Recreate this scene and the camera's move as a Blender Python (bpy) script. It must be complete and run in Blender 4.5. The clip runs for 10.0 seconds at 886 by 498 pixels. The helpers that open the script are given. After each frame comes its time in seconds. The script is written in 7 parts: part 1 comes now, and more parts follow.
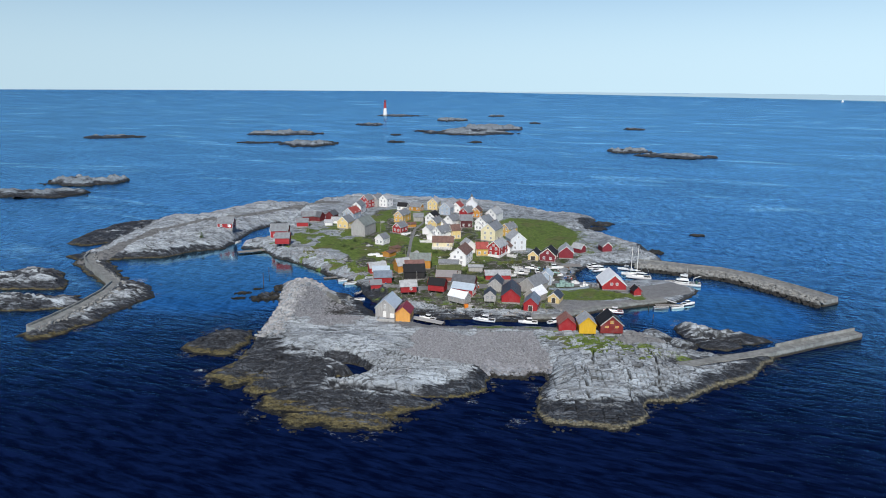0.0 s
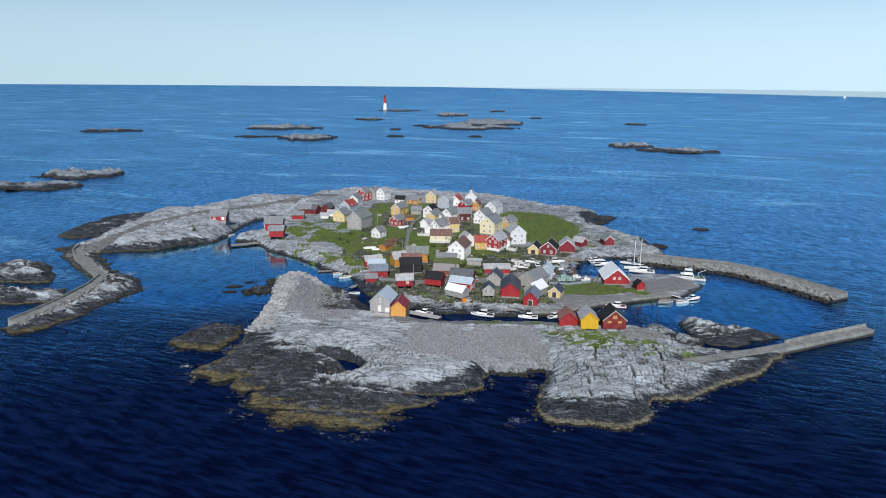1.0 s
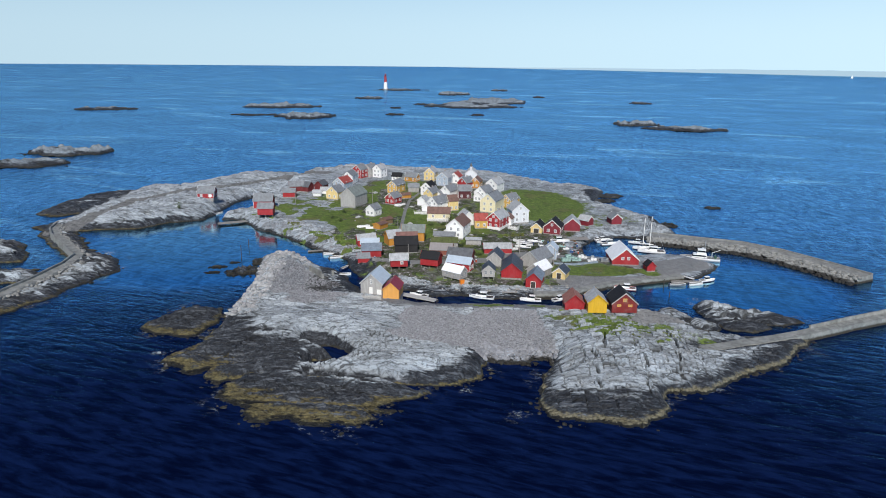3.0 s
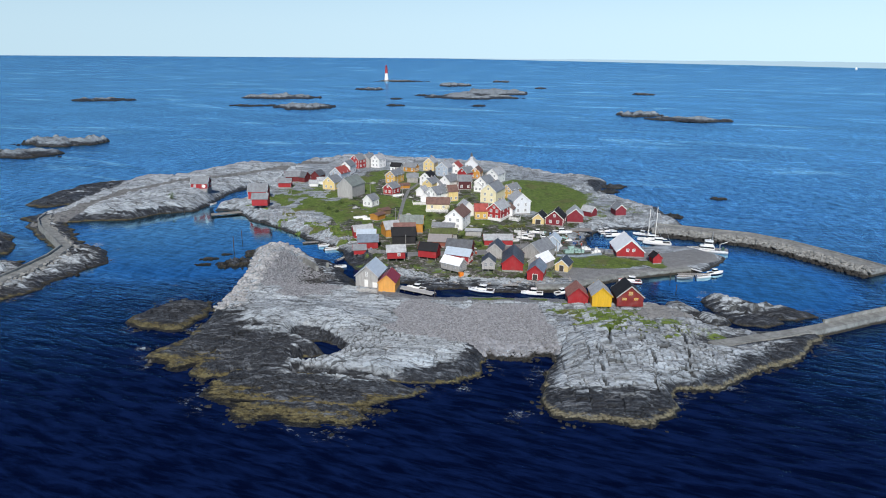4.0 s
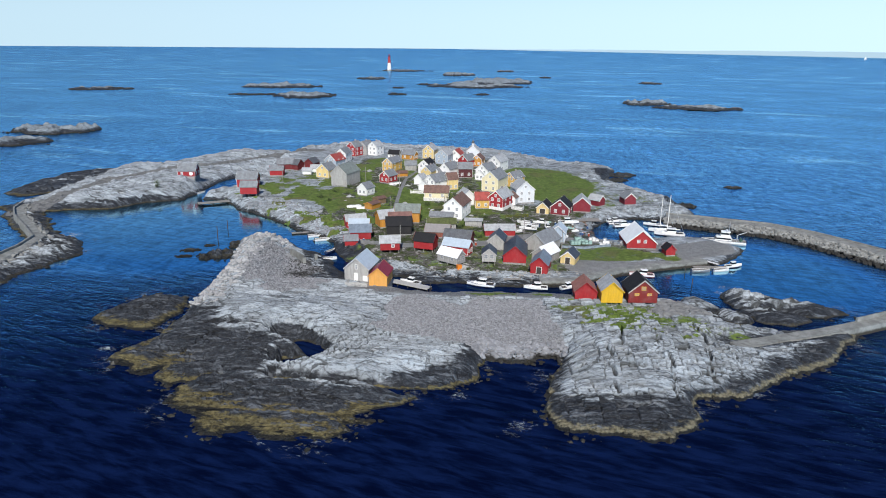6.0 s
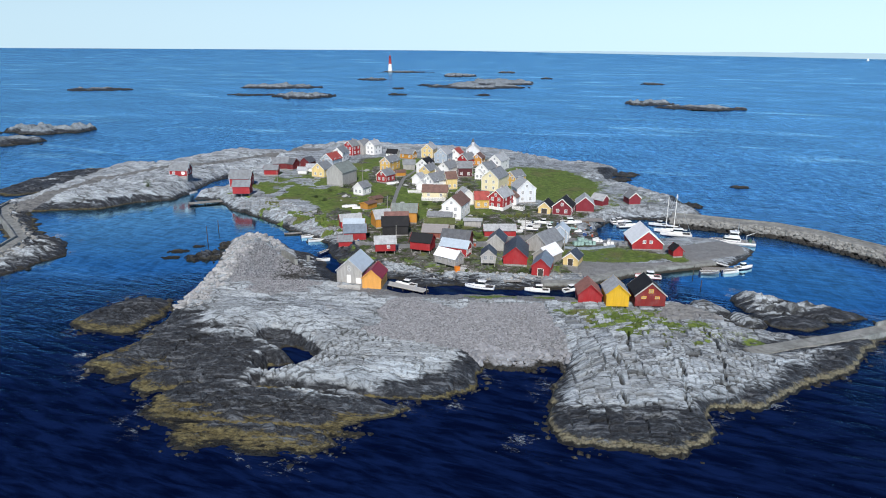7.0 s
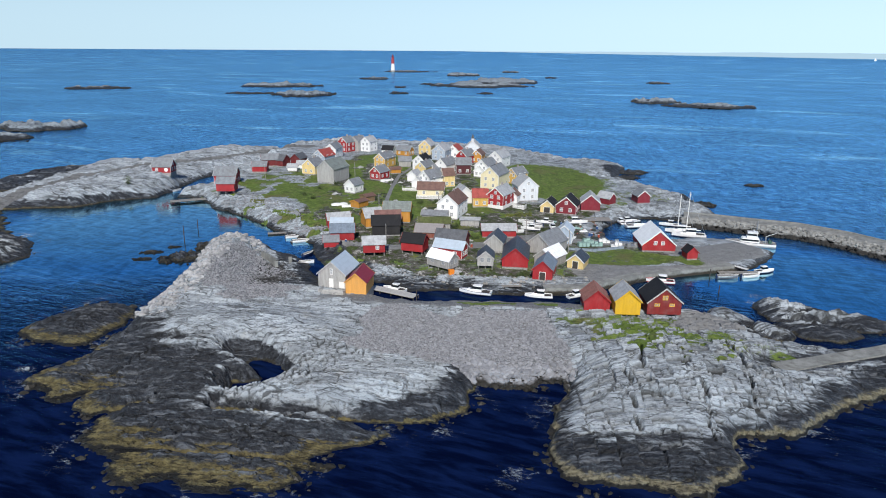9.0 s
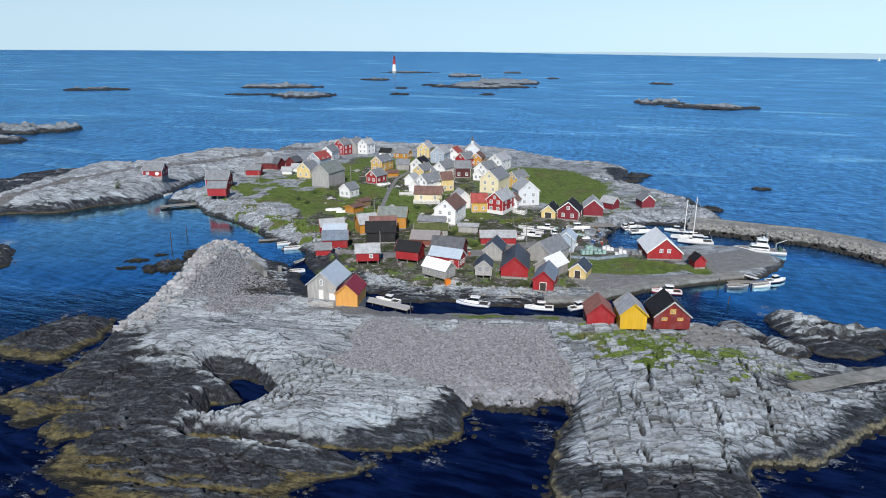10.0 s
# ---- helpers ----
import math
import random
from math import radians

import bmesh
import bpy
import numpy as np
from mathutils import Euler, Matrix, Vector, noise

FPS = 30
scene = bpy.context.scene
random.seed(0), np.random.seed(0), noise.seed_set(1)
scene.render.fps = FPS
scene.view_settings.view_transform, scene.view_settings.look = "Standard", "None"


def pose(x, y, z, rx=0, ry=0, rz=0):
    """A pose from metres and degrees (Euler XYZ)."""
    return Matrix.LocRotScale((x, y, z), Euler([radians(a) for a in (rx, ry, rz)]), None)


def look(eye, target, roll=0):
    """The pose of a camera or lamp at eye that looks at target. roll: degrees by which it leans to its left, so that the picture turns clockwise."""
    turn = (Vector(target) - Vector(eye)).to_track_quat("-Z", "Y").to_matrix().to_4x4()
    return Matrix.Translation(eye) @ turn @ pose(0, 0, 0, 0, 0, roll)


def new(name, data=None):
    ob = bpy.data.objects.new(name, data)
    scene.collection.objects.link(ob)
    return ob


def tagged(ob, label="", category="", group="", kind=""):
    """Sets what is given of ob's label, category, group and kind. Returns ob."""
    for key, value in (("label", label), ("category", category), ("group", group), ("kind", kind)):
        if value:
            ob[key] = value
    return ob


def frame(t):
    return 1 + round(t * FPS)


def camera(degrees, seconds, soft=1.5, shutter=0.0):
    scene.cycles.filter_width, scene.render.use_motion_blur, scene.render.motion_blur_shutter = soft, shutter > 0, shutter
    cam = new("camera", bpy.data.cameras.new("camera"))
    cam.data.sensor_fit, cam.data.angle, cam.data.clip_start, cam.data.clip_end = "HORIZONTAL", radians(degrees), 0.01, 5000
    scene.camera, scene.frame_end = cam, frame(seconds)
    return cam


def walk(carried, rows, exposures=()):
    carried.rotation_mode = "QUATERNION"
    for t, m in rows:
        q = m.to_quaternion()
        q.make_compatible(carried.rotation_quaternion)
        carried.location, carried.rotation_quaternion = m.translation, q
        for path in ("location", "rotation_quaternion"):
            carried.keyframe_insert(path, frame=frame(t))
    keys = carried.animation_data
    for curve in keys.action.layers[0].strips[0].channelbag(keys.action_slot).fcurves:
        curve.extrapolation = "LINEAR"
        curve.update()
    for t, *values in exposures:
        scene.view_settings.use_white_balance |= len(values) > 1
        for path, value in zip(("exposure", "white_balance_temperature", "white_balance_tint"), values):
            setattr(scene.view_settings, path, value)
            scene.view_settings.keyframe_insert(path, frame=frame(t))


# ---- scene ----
cam = camera(68.0, 10.0, soft=1.0)
PATH = [
    (0, (-3.984, -202.326, 84.405), (-4.059, -200.386, 83.924), 0.4),
    (0.5, (-3.52, -198.928, 82.837), (-3.594, -196.988, 82.357), 0.6),
    (1, (-3.067, -194.783, 81.086), (-3.143, -192.846, 80.594), 0.5),
    (1.5, (-2.758, -191.257, 79.82), (-2.835, -189.324, 79.313), 0.6),
    (2, (-2.481, -187.503, 78.526), (-2.559, -185.574, 78.004), 0.5),
    (2.5, (-2.231, -183.089, 77.032), (-2.31, -181.164, 76.498), 0.5),
    (4, (-1.1, -171.024, 72.944), (-1.185, -169.108, 72.377), 0.5),
    (4.5, (-0.813, -167.236, 71.726), (-0.901, -165.323, 71.148), 0.4),
    (5, (-0.479, -163.269, 70.454), (-0.569, -161.359, 69.867), 0.5),
    (5.5, (0.08, -159.544, 69.394), (-0.014, -157.636, 68.801), 0.5),
    (7, (1.386, -147.335, 65.219), (1.284, -145.426, 64.634), 0.4),
    (7.5, (2.044, -143.413, 64.05), (1.938, -141.504, 63.465), 0.4),
    (8, (2.475, -139.182, 62.593), (2.366, -137.272, 62.01), 0.5),
    (8.5, (3.074, -135.269, 61.335), (2.962, -133.359, 60.752), 0.4),
    (9, (3.562, -131.286, 60.434), (3.448, -129.376, 59.852), 0.4),
    (9.5, (4.21, -127.064, 60.001), (4.094, -125.154, 59.42), 0.3),
    (10, (4.688, -122.911, 60.193), (4.567, -121.001, 59.613), 0.3),
]
walk(cam, [(t, look(e, g, r)) for t, e, g, r in PATH], [(0, -0.18), (2.5, -0.16), (4.5, -0.04), (7, 0.02), (10, -0.06)])

# ---------------------------------------------------------------- daylight
SUN_AZIMUTH, SUN_HEIGHT = radians(179), radians(39)   # compass turn from +y, clockwise
world = bpy.data.worlds.new("world")
scene.world = world
world.use_nodes = True
wn = world.node_tree.nodes
sky = wn.new("ShaderNodeTexSky")
sky.sky_type, sky.sun_disc = "NISHITA", False
sky.sun_elevation, sky.sun_rotation = SUN_HEIGHT, SUN_AZIMUTH
sky.air_density, sky.dust_density, sky.ozone_density = 0.85, 0.0, 2.5
wn["Background"].inputs["Strength"].default_value = 0.106
cool = wn.new("ShaderNodeMix")
cool.data_type, cool.blend_type = "RGBA", "MULTIPLY"
cool.inputs[0].default_value, cool.inputs[7].default_value = 1.0, (0.265, 0.57, 0.83, 1)
world.node_tree.links.new(sky.outputs[0], cool.inputs[6])
# haze: strongest at the horizon, gone higher up
veil = wn.new("ShaderNodeMix")
veil.data_type = "RGBA"
veil.inputs[7].default_value = (6.5, 8.75, 10.2, 1)
aim, rise, haze = wn.new("ShaderNodeTexCoord"), wn.new("ShaderNodeSeparateXYZ"), wn.new("ShaderNodeMapRange")
haze.interpolation_type = "SMOOTHSTEP"
haze.inputs["From Min"].default_value, haze.inputs["From Max"].default_value = 0.02, 0.30
haze.inputs["To Min"].default_value, haze.inputs["To Max"].default_value = 0.95, 0.0
world.node_tree.links.new(aim.outputs["Generated"], rise.inputs[0])
world.node_tree.links.new(rise.outputs[2], haze.inputs["Value"])
world.node_tree.links.new(haze.outputs[0], veil.inputs[0])
world.node_tree.links.new(cool.outputs[2], veil.inputs[6])
# the sky is brighter round the compass towards the sun's side
lean, side = wn.new("ShaderNodeMapRange"), wn.new("ShaderNodeVectorMath")
lean.inputs["From Min"].default_value, lean.inputs["From Max"].default_value = -0.9, 0.6
lean.inputs["To Min"].default_value, lean.inputs["To Max"].default_value = 0.82, 1.09
side.operation = "SCALE"
world.node_tree.links.new(rise.outputs[0], lean.inputs["Value"])
world.node_tree.links.new(veil.outputs[2], side.inputs[0])
world.node_tree.links.new(lean.outputs[0], side.inputs["Scale"])
world.node_tree.links.new(side.outputs[0], wn["Background"].inputs["Color"])

sun = new("sun", bpy.data.lights.new("sun", "SUN"))
sun.data.energy, sun.data.angle, sun.data.color = 5.0, radians(0.53), (1.0, 0.965, 0.915)
to_sun = Vector((math.sin(SUN_AZIMUTH) * math.cos(SUN_HEIGHT), math.cos(SUN_AZIMUTH) * math.cos(SUN_HEIGHT), math.sin(SUN_HEIGHT)))
sun.matrix_world = look(to_sun * 500, (0, 0, 0))


# ---------------------------------------------------------------- materials
class Nodes:
    """A small helper to write node trees in few lines."""

    def __init__(self, name):
        self.mat = bpy.data.materials.new(name)
        self.mat.use_nodes = True
        self.tree = self.mat.node_tree
        self.bsdf = self.tree.nodes["Principled BSDF"]
        self.pos = self.add("ShaderNodeNewGeometry").outputs["Position"]

    def add(self, kind, **values):
        n = self.tree.nodes.new(kind)
        for key, value in values.items():
            setattr(n, key, value)
        return n

    def put(self, socket, value):
        if isinstance(value, bpy.types.NodeSocket):
            self.tree.links.new(value, socket)
        else:
            socket.default_value = value

    def math(self, op, a, b=0.0, clamp=False):
        n = self.add("ShaderNodeMath", operation=op, use_clamp=clamp)
        self.put(n.inputs[0], a)
        self.put(n.inputs[1], b)
        return n.outputs[0]

    def noise(self, scale, detail=4, rough=0.55, stretch=(1, 1, 1), turn=0.0, where=None, warp=0.0):
        m, spin = self.add("ShaderNodeMapping"), self.add("ShaderNodeVectorRotate", rotation_type="Z_AXIS")
        self.put(spin.inputs["Vector"], where or self.pos)
        spin.inputs["Angle"].default_value = turn
        self.put(m.inputs["Vector"], spin.outputs[0])
        m.inputs["Scale"].default_value = stretch
        n = self.add("ShaderNodeTexNoise")
        self.put(n.inputs["Vector"], m.outputs[0])
        n.inputs["Scale"].default_value, n.inputs["Detail"].default_value, n.inputs["Roughness"].default_value = scale, detail, rough
        n.inputs["Distortion"].default_value = warp
        return n.outputs["Fac"]

    def cells(self, scale, feature="F1", stretch=(1, 1, 1), turn=0.0, out="Distance", warp=0.0, warp_scale=0.3, even=1.0):
        m = self.add("ShaderNodeMapping")
        where = self.pos
        if warp:
            w, d = self.add("ShaderNodeTexNoise"), self.add("ShaderNodeVectorMath", operation="MULTIPLY_ADD")
            self.put(w.inputs["Vector"], self.pos)
            w.inputs["Scale"].default_value, w.inputs["Detail"].default_value = warp_scale, 4
            self.put(d.inputs[0], w.outputs["Color"])
            d.inputs[1].default_value = (warp, warp, warp)
            self.put(d.inputs[2], self.pos)
            where = d.outputs[0]
        self.put(m.inputs["Vector"], where)
        m.inputs["Scale"].default_value = stretch
        m.inputs["Rotation"].default_value = (0, 0, turn)
        n = self.add("ShaderNodeTexVoronoi", feature=feature)
        self.put(n.inputs["Vector"], m.outputs[0])
        n.inputs["Scale"].default_value, n.inputs["Randomness"].default_value = scale, even
        return n.outputs[out]

    def ramp(self, fac, *stops):
        n = self.add("ShaderNodeValToRGB")
        e = n.color_ramp.elements
        while len(e) < len(stops):
            e.new(0.5)
        for k, (at, colour) in zip(e, stops):
            k.position, k.color = at, (*colour, 1) if not isinstance(colour, (int, float)) else (colour, colour, colour, 1)
        self.put(n.inputs[0], fac)
        return n.outputs[0]

    def mix(self, fac, a, b, blend="MIX"):
        n = self.add("ShaderNodeMix", data_type="RGBA", blend_type=blend)
        for socket, value in ((n.inputs[0], fac), (n.inputs[6], a), (n.inputs[7], b)):
            self.put(socket, (*value, 1) if isinstance(value, tuple) and len(value) == 3 else value)
        return n.outputs[2]

    def between(self, value, low, high):
        n = self.add("ShaderNodeMapRange", interpolation_type="SMOOTHSTEP")
        self.put(n.inputs["Value"], value)
        n.inputs["From Min"].default_value, n.inputs["From Max"].default_value = low, high
        return n.outputs[0]

    def part_of(self, axis):
        n = self.add("ShaderNodeSeparateXYZ")
        self.put(n.inputs[0], self.pos)
        return n.outputs[axis]

    def mask(self, name):
        return self.add("ShaderNodeAttribute", attribute_name=name).outputs["Fac"]

    def own_random(self):
        return self.add("ShaderNodeObjectInfo").outputs["Random"]

    def bump(self, height, strength=0.5, distance=0.1, under=None):
        n = self.add("ShaderNodeBump")
        n.inputs["Strength"].default_value, n.inputs["Distance"].default_value = strength, distance
        self.put(n.inputs["Height"], height)
        if under is not None:
            self.put(n.inputs["Normal"], under)
        return n.outputs[0]

    def done(self, colour, rough=0.7, normal=None, metal=0.0, **more):
        self.put(self.bsdf.inputs["Base Color"], (*colour, 1) if isinstance(colour, tuple) and len(colour) == 3 else colour)
        self.put(self.bsdf.inputs["Roughness"], rough)
        self.bsdf.inputs["Metallic"].default_value = metal
        if normal is not None:
            self.put(self.bsdf.inputs["Normal"], normal)
        for key, value in more.items():
            self.put(self.bsdf.inputs[key.replace("_", " ")], value)
        return self.mat


def rock_material(name, with_cover):
    """Bare coastal gneiss: pale grey above, black lichen belt and golden weed by the water."""
    n = Nodes(name)
    z = n.part_of(2)
    warp = n.noise(0.09, 5, 0.6)
    fine = n.noise(1.6, 8, 0.72)
    grit = n.noise(6.0, 4, 0.7)
    grain = n.noise(0.30, 7, 0.6, (0.7, 2.6, 0.4), 0.2, warp=0.8)
    slab = n.noise(0.10, 4, 0.5, (0.8, 1.8, 0.3), 0.2, warp=0.6)
    there = n.between(n.noise(0.16, 4, 0.6), 0.40, 0.56)
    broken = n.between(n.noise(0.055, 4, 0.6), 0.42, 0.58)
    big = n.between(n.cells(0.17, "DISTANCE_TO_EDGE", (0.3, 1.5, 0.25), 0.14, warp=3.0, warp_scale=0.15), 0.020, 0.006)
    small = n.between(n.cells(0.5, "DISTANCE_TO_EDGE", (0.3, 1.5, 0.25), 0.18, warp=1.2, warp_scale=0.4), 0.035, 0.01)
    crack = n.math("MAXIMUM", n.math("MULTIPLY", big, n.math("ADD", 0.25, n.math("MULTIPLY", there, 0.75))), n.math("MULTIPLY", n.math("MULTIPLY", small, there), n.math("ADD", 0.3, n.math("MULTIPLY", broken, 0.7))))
    pale = n.ramp(slab, (0.30, (0.235, 0.235, 0.237)), (0.45, (0.32, 0.32, 0.322)), (0.62, (0.40, 0.40, 0.402)))
    streak = n.noise(0.8, 6, 0.62, (0.22, 2.0, 0.5), 0.0, warp=0.25)
    pale = n.mix(n.math("MULTIPLY", n.between(streak, 0.50, 0.38), 0.62), pale, (0.15, 0.149, 0.148))
    pale = n.mix(n.math("MULTIPLY", n.between(streak, 0.52, 0.66), 0.4), pale, (0.50, 0.50, 0.50))
    pale = n.mix(n.math("MULTIPLY", n.between(n.noise(0.22, 5), 0.56, 0.70), 0.3), pale, (0.33, 0.28, 0.23))
    chip = n.noise(1.6, 7, 0.66, (0.6, 1.5, 0.8), 0.1, warp=0.3)
    pale = n.mix(n.math("MULTIPLY", n.between(chip, 0.47, 0.39), 0.62), pale, (0.10, 0.099, 0.098))
    pale = n.mix(n.math("MULTIPLY", n.between(fine, 0.46, 0.32), 0.3), pale, (0.16, 0.158, 0.155))
    if with_cover:
        pale = n.mix(1.0, pale, n.ramp(n.mask("block"), (0.15, 0.6), (0.5, 0.9), (0.8, 1.0)), "MULTIPLY")
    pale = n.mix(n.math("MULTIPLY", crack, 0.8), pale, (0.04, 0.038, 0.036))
    cooler = n.add("ShaderNodeVectorMath", operation="MULTIPLY")
    n.put(cooler.inputs[0], pale)
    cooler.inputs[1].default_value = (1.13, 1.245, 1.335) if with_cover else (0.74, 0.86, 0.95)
    pale = cooler.outputs[0]
    dark = n.ramp(fine, (0.32, (0.008, 0.009, 0.011)), (0.5, (0.021, 0.024, 0.030)), (0.72, (0.058, 0.065, 0.076)))
    dark = n.mix(n.math("MULTIPLY", n.between(chip, 0.56, 0.68), 0.5), dark, (0.14, 0.15, 0.162))
    dark = n.mix(n.math("MULTIPLY", n.between(streak, 0.52, 0.66), 0.65), dark, (0.145, 0.158, 0.178))
    dark = n.mix(n.math("MULTIPLY", n.between(n.noise(0.5, 7, 0.7, (0.45, 1.9, 0.6), 0.25, warp=0.4), 0.54, 0.68), 0.65), dark, (0.175, 0.192, 0.215))
    dark = n.mix(n.math("MULTIPLY", n.between(streak, 0.47, 0.38), 0.6), dark, (0.010, 0.010, 0.011))
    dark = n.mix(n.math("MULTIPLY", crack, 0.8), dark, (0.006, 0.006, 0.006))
    weed = n.ramp(n.noise(0.7, 8, 0.72), (0.34, (0.018, 0.015, 0.008)), (0.46, (0.085, 0.070, 0.030)), (0.66, (0.185, 0.155, 0.068)))
    weed = n.mix(n.math("MULTIPLY", n.between(n.part_of(0), 8.0, 18.0), 0.6), weed, n.mix(n.between(fine, 0.36, 0.6), (0.055, 0.048, 0.032), (0.27, 0.245, 0.175)))
    exposed = n.mask("exposed") if with_cover else n.math("ADD", 0.45, 0.0)
    level = n.math("SUBTRACT", z, n.math("MULTIPLY", n.math("SUBTRACT", warp, 0.5), 3.0))
    level = n.math("SUBTRACT", level, n.math("MULTIPLY", n.math("SUBTRACT", grain, 0.5), 3.0))
    weed = n.mix(n.between(exposed, 0.35, 0.15), weed, (0.035, 0.030, 0.02))
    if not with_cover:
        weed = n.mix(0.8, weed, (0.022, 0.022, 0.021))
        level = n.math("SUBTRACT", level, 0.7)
    if with_cover:
        # near-black joints and pits: lichen plus the gaps' shade, put into the colour
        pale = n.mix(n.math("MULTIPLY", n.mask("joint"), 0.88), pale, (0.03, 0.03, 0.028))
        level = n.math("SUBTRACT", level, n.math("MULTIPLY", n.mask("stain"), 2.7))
    reach = n.math("ADD", 0.4, n.math("MULTIPLY", exposed, 0.9))
    level = n.math("DIVIDE", level, reach)
    shade = n.math("ADD", z, n.math("MULTIPLY", n.math("SUBTRACT", grain, 0.5), 1.5))
    fade = n.math("ADD", level, n.math("MULTIPLY", n.math("SUBTRACT", streak, 0.5), 3.2))
    fade = n.math("ADD", fade, n.math("MULTIPLY", n.math("SUBTRACT", chip, 0.5), 1.6))
    colour = n.mix(n.between(fade, 1.3, 3.0), dark, pale)
    belt = n.math("DIVIDE", n.math("ADD", shade, n.math("MULTIPLY", n.math("SUBTRACT", chip, 0.5), 1.6)), n.math("ADD", 0.30, n.math("MULTIPLY", exposed, 1.75)))
    colour = n.mix(n.math("MULTIPLY", n.between(belt, 0.86, 0.56), 0.92), colour, weed)
    colour = n.mix(n.between(n.math("SUBTRACT", n.math("ADD", z, n.math("MULTIPLY", n.math("ADD", fine, chip), 0.6)), n.math("MULTIPLY", exposed, 0.55)), 0.78, 0.55), colour, (0.011, 0.011, 0.010))
    rough = n.math("ADD", 0.55, n.math("MULTIPLY", n.between(level, 0.6, 2.2), 0.35))
    relief = n.math("ADD", n.math("MULTIPLY", streak, 0.9), n.math("ADD", n.math("MULTIPLY", fine, 0.8), n.math("MULTIPLY", chip, 0.9)))
    relief = n.math("SUBTRACT", n.math("ADD", relief, n.math("MULTIPLY", grit, 0.15)), n.math("MULTIPLY", crack, 0.35))
    if with_cover:
        pebble = n.ramp(n.noise(2.2, 6, 0.75), (0.3, (0.087, 0.09, 0.094)), (0.55, (0.195, 0.203, 0.212)), (0.75, (0.35, 0.362, 0.375)))
        pebble = n.mix(n.math("MULTIPLY", n.between(n.noise(0.13, 4), 0.5, 0.7), 0.4), pebble, (0.17, 0.155, 0.13))
        wet = n.between(n.math("SUBTRACT", z, n.math("MULTIPLY", warp, 0.8)), 1.7, 0.9)
        pebble = n.mix(wet, pebble, (0.02, 0.019, 0.017))
        colour = n.mix(n.mask("shingle"), colour, pebble)
        turf_noise = n.noise(0.6, 8, 0.75)
        turf = n.ramp(turf_noise, (0.3, (0.035, 0.056, 0.012)), (0.5, (0.105, 0.158, 0.028)), (0.7, (0.20, 0.25, 0.065)))
        turf = n.mix(n.math("MULTIPLY", n.between(n.noise(0.12, 5), 0.5, 0.66), 0.7), turf, (0.13, 0.115, 0.05))
        turf = n.mix(n.math("MULTIPLY", n.between(n.noise(0.22, 7, 0.72), 0.50, 0.38), 0.5), turf, (0.040, 0.064, 0.015))
        turf = n.mix(n.math("MULTIPLY", n.between(n.noise(0.35, 7, 0.72), 0.56, 0.66), 0.5), turf, (0.16, 0.20, 0.05))
        edge = n.math("ADD", n.mask("turf"), n.math("MULTIPLY", n.math("SUBTRACT", n.noise(0.3, 6, 0.7), 0.5), 1.1))
        turf_mask = n.between(edge, 0.42, 0.58)
        colour = n.mix(turf_mask, colour, turf)
        # trodden yards between the houses: gravel, scrub and outcrops
        plot = n.noise(0.35, 7, 0.72, warp=0.6)
        yard = n.ramp(n.noise(1.3, 6, 0.75), (0.3, (0.045, 0.043, 0.037)), (0.5, (0.09, 0.086, 0.076)), (0.72, (0.18, 0.175, 0.165)))
        yard = n.mix(n.between(plot, 0.48, 0.54), yard, n.ramp(n.noise(0.9, 6, 0.75), (0.3, (0.014, 0.022, 0.007)), (0.55, (0.048, 0.068, 0.017)), (0.72, (0.11, 0.13, 0.04))))
        yard = n.mix(n.between(plot, 0.43, 0.38), yard, (0.34, 0.335, 0.32))
        colour = n.mix(n.math("MULTIPLY", n.math("SUBTRACT", 1.0, turf_mask), n.between(n.math("ADD", n.mask("yard"), n.math("MULTIPLY", n.math("SUBTRACT", grain, 0.5), 0.8)), 0.4, 0.6)), colour, yard)
        gravel = n.ramp(n.noise(0.5, 7, 0.75), (0.3, (0.16, 0.162, 0.163)), (0.7, (0.265, 0.268, 0.27)))
        colour = n.mix(n.between(n.math("ADD", n.mask("gravel"), n.math("MULTIPLY", n.math("SUBTRACT", fine, 0.5), 0.7)), 0.4, 0.6), colour, gravel)
        tar = n.ramp(n.noise(0.6, 6, 0.7), (0.3, (0.10, 0.101, 0.102)), (0.7, (0.185, 0.187, 0.188)))
        colour = n.mix(n.between(n.math("ADD", n.mask("track"), n.math("MULTIPLY", n.math("SUBTRACT", fine, 0.5), 0.6)), 0.4, 0.6), colour, tar)
    return n.done(colour, rough, n.bump(relief, 1.0, 0.42), Specular_IOR_Level=0.3)


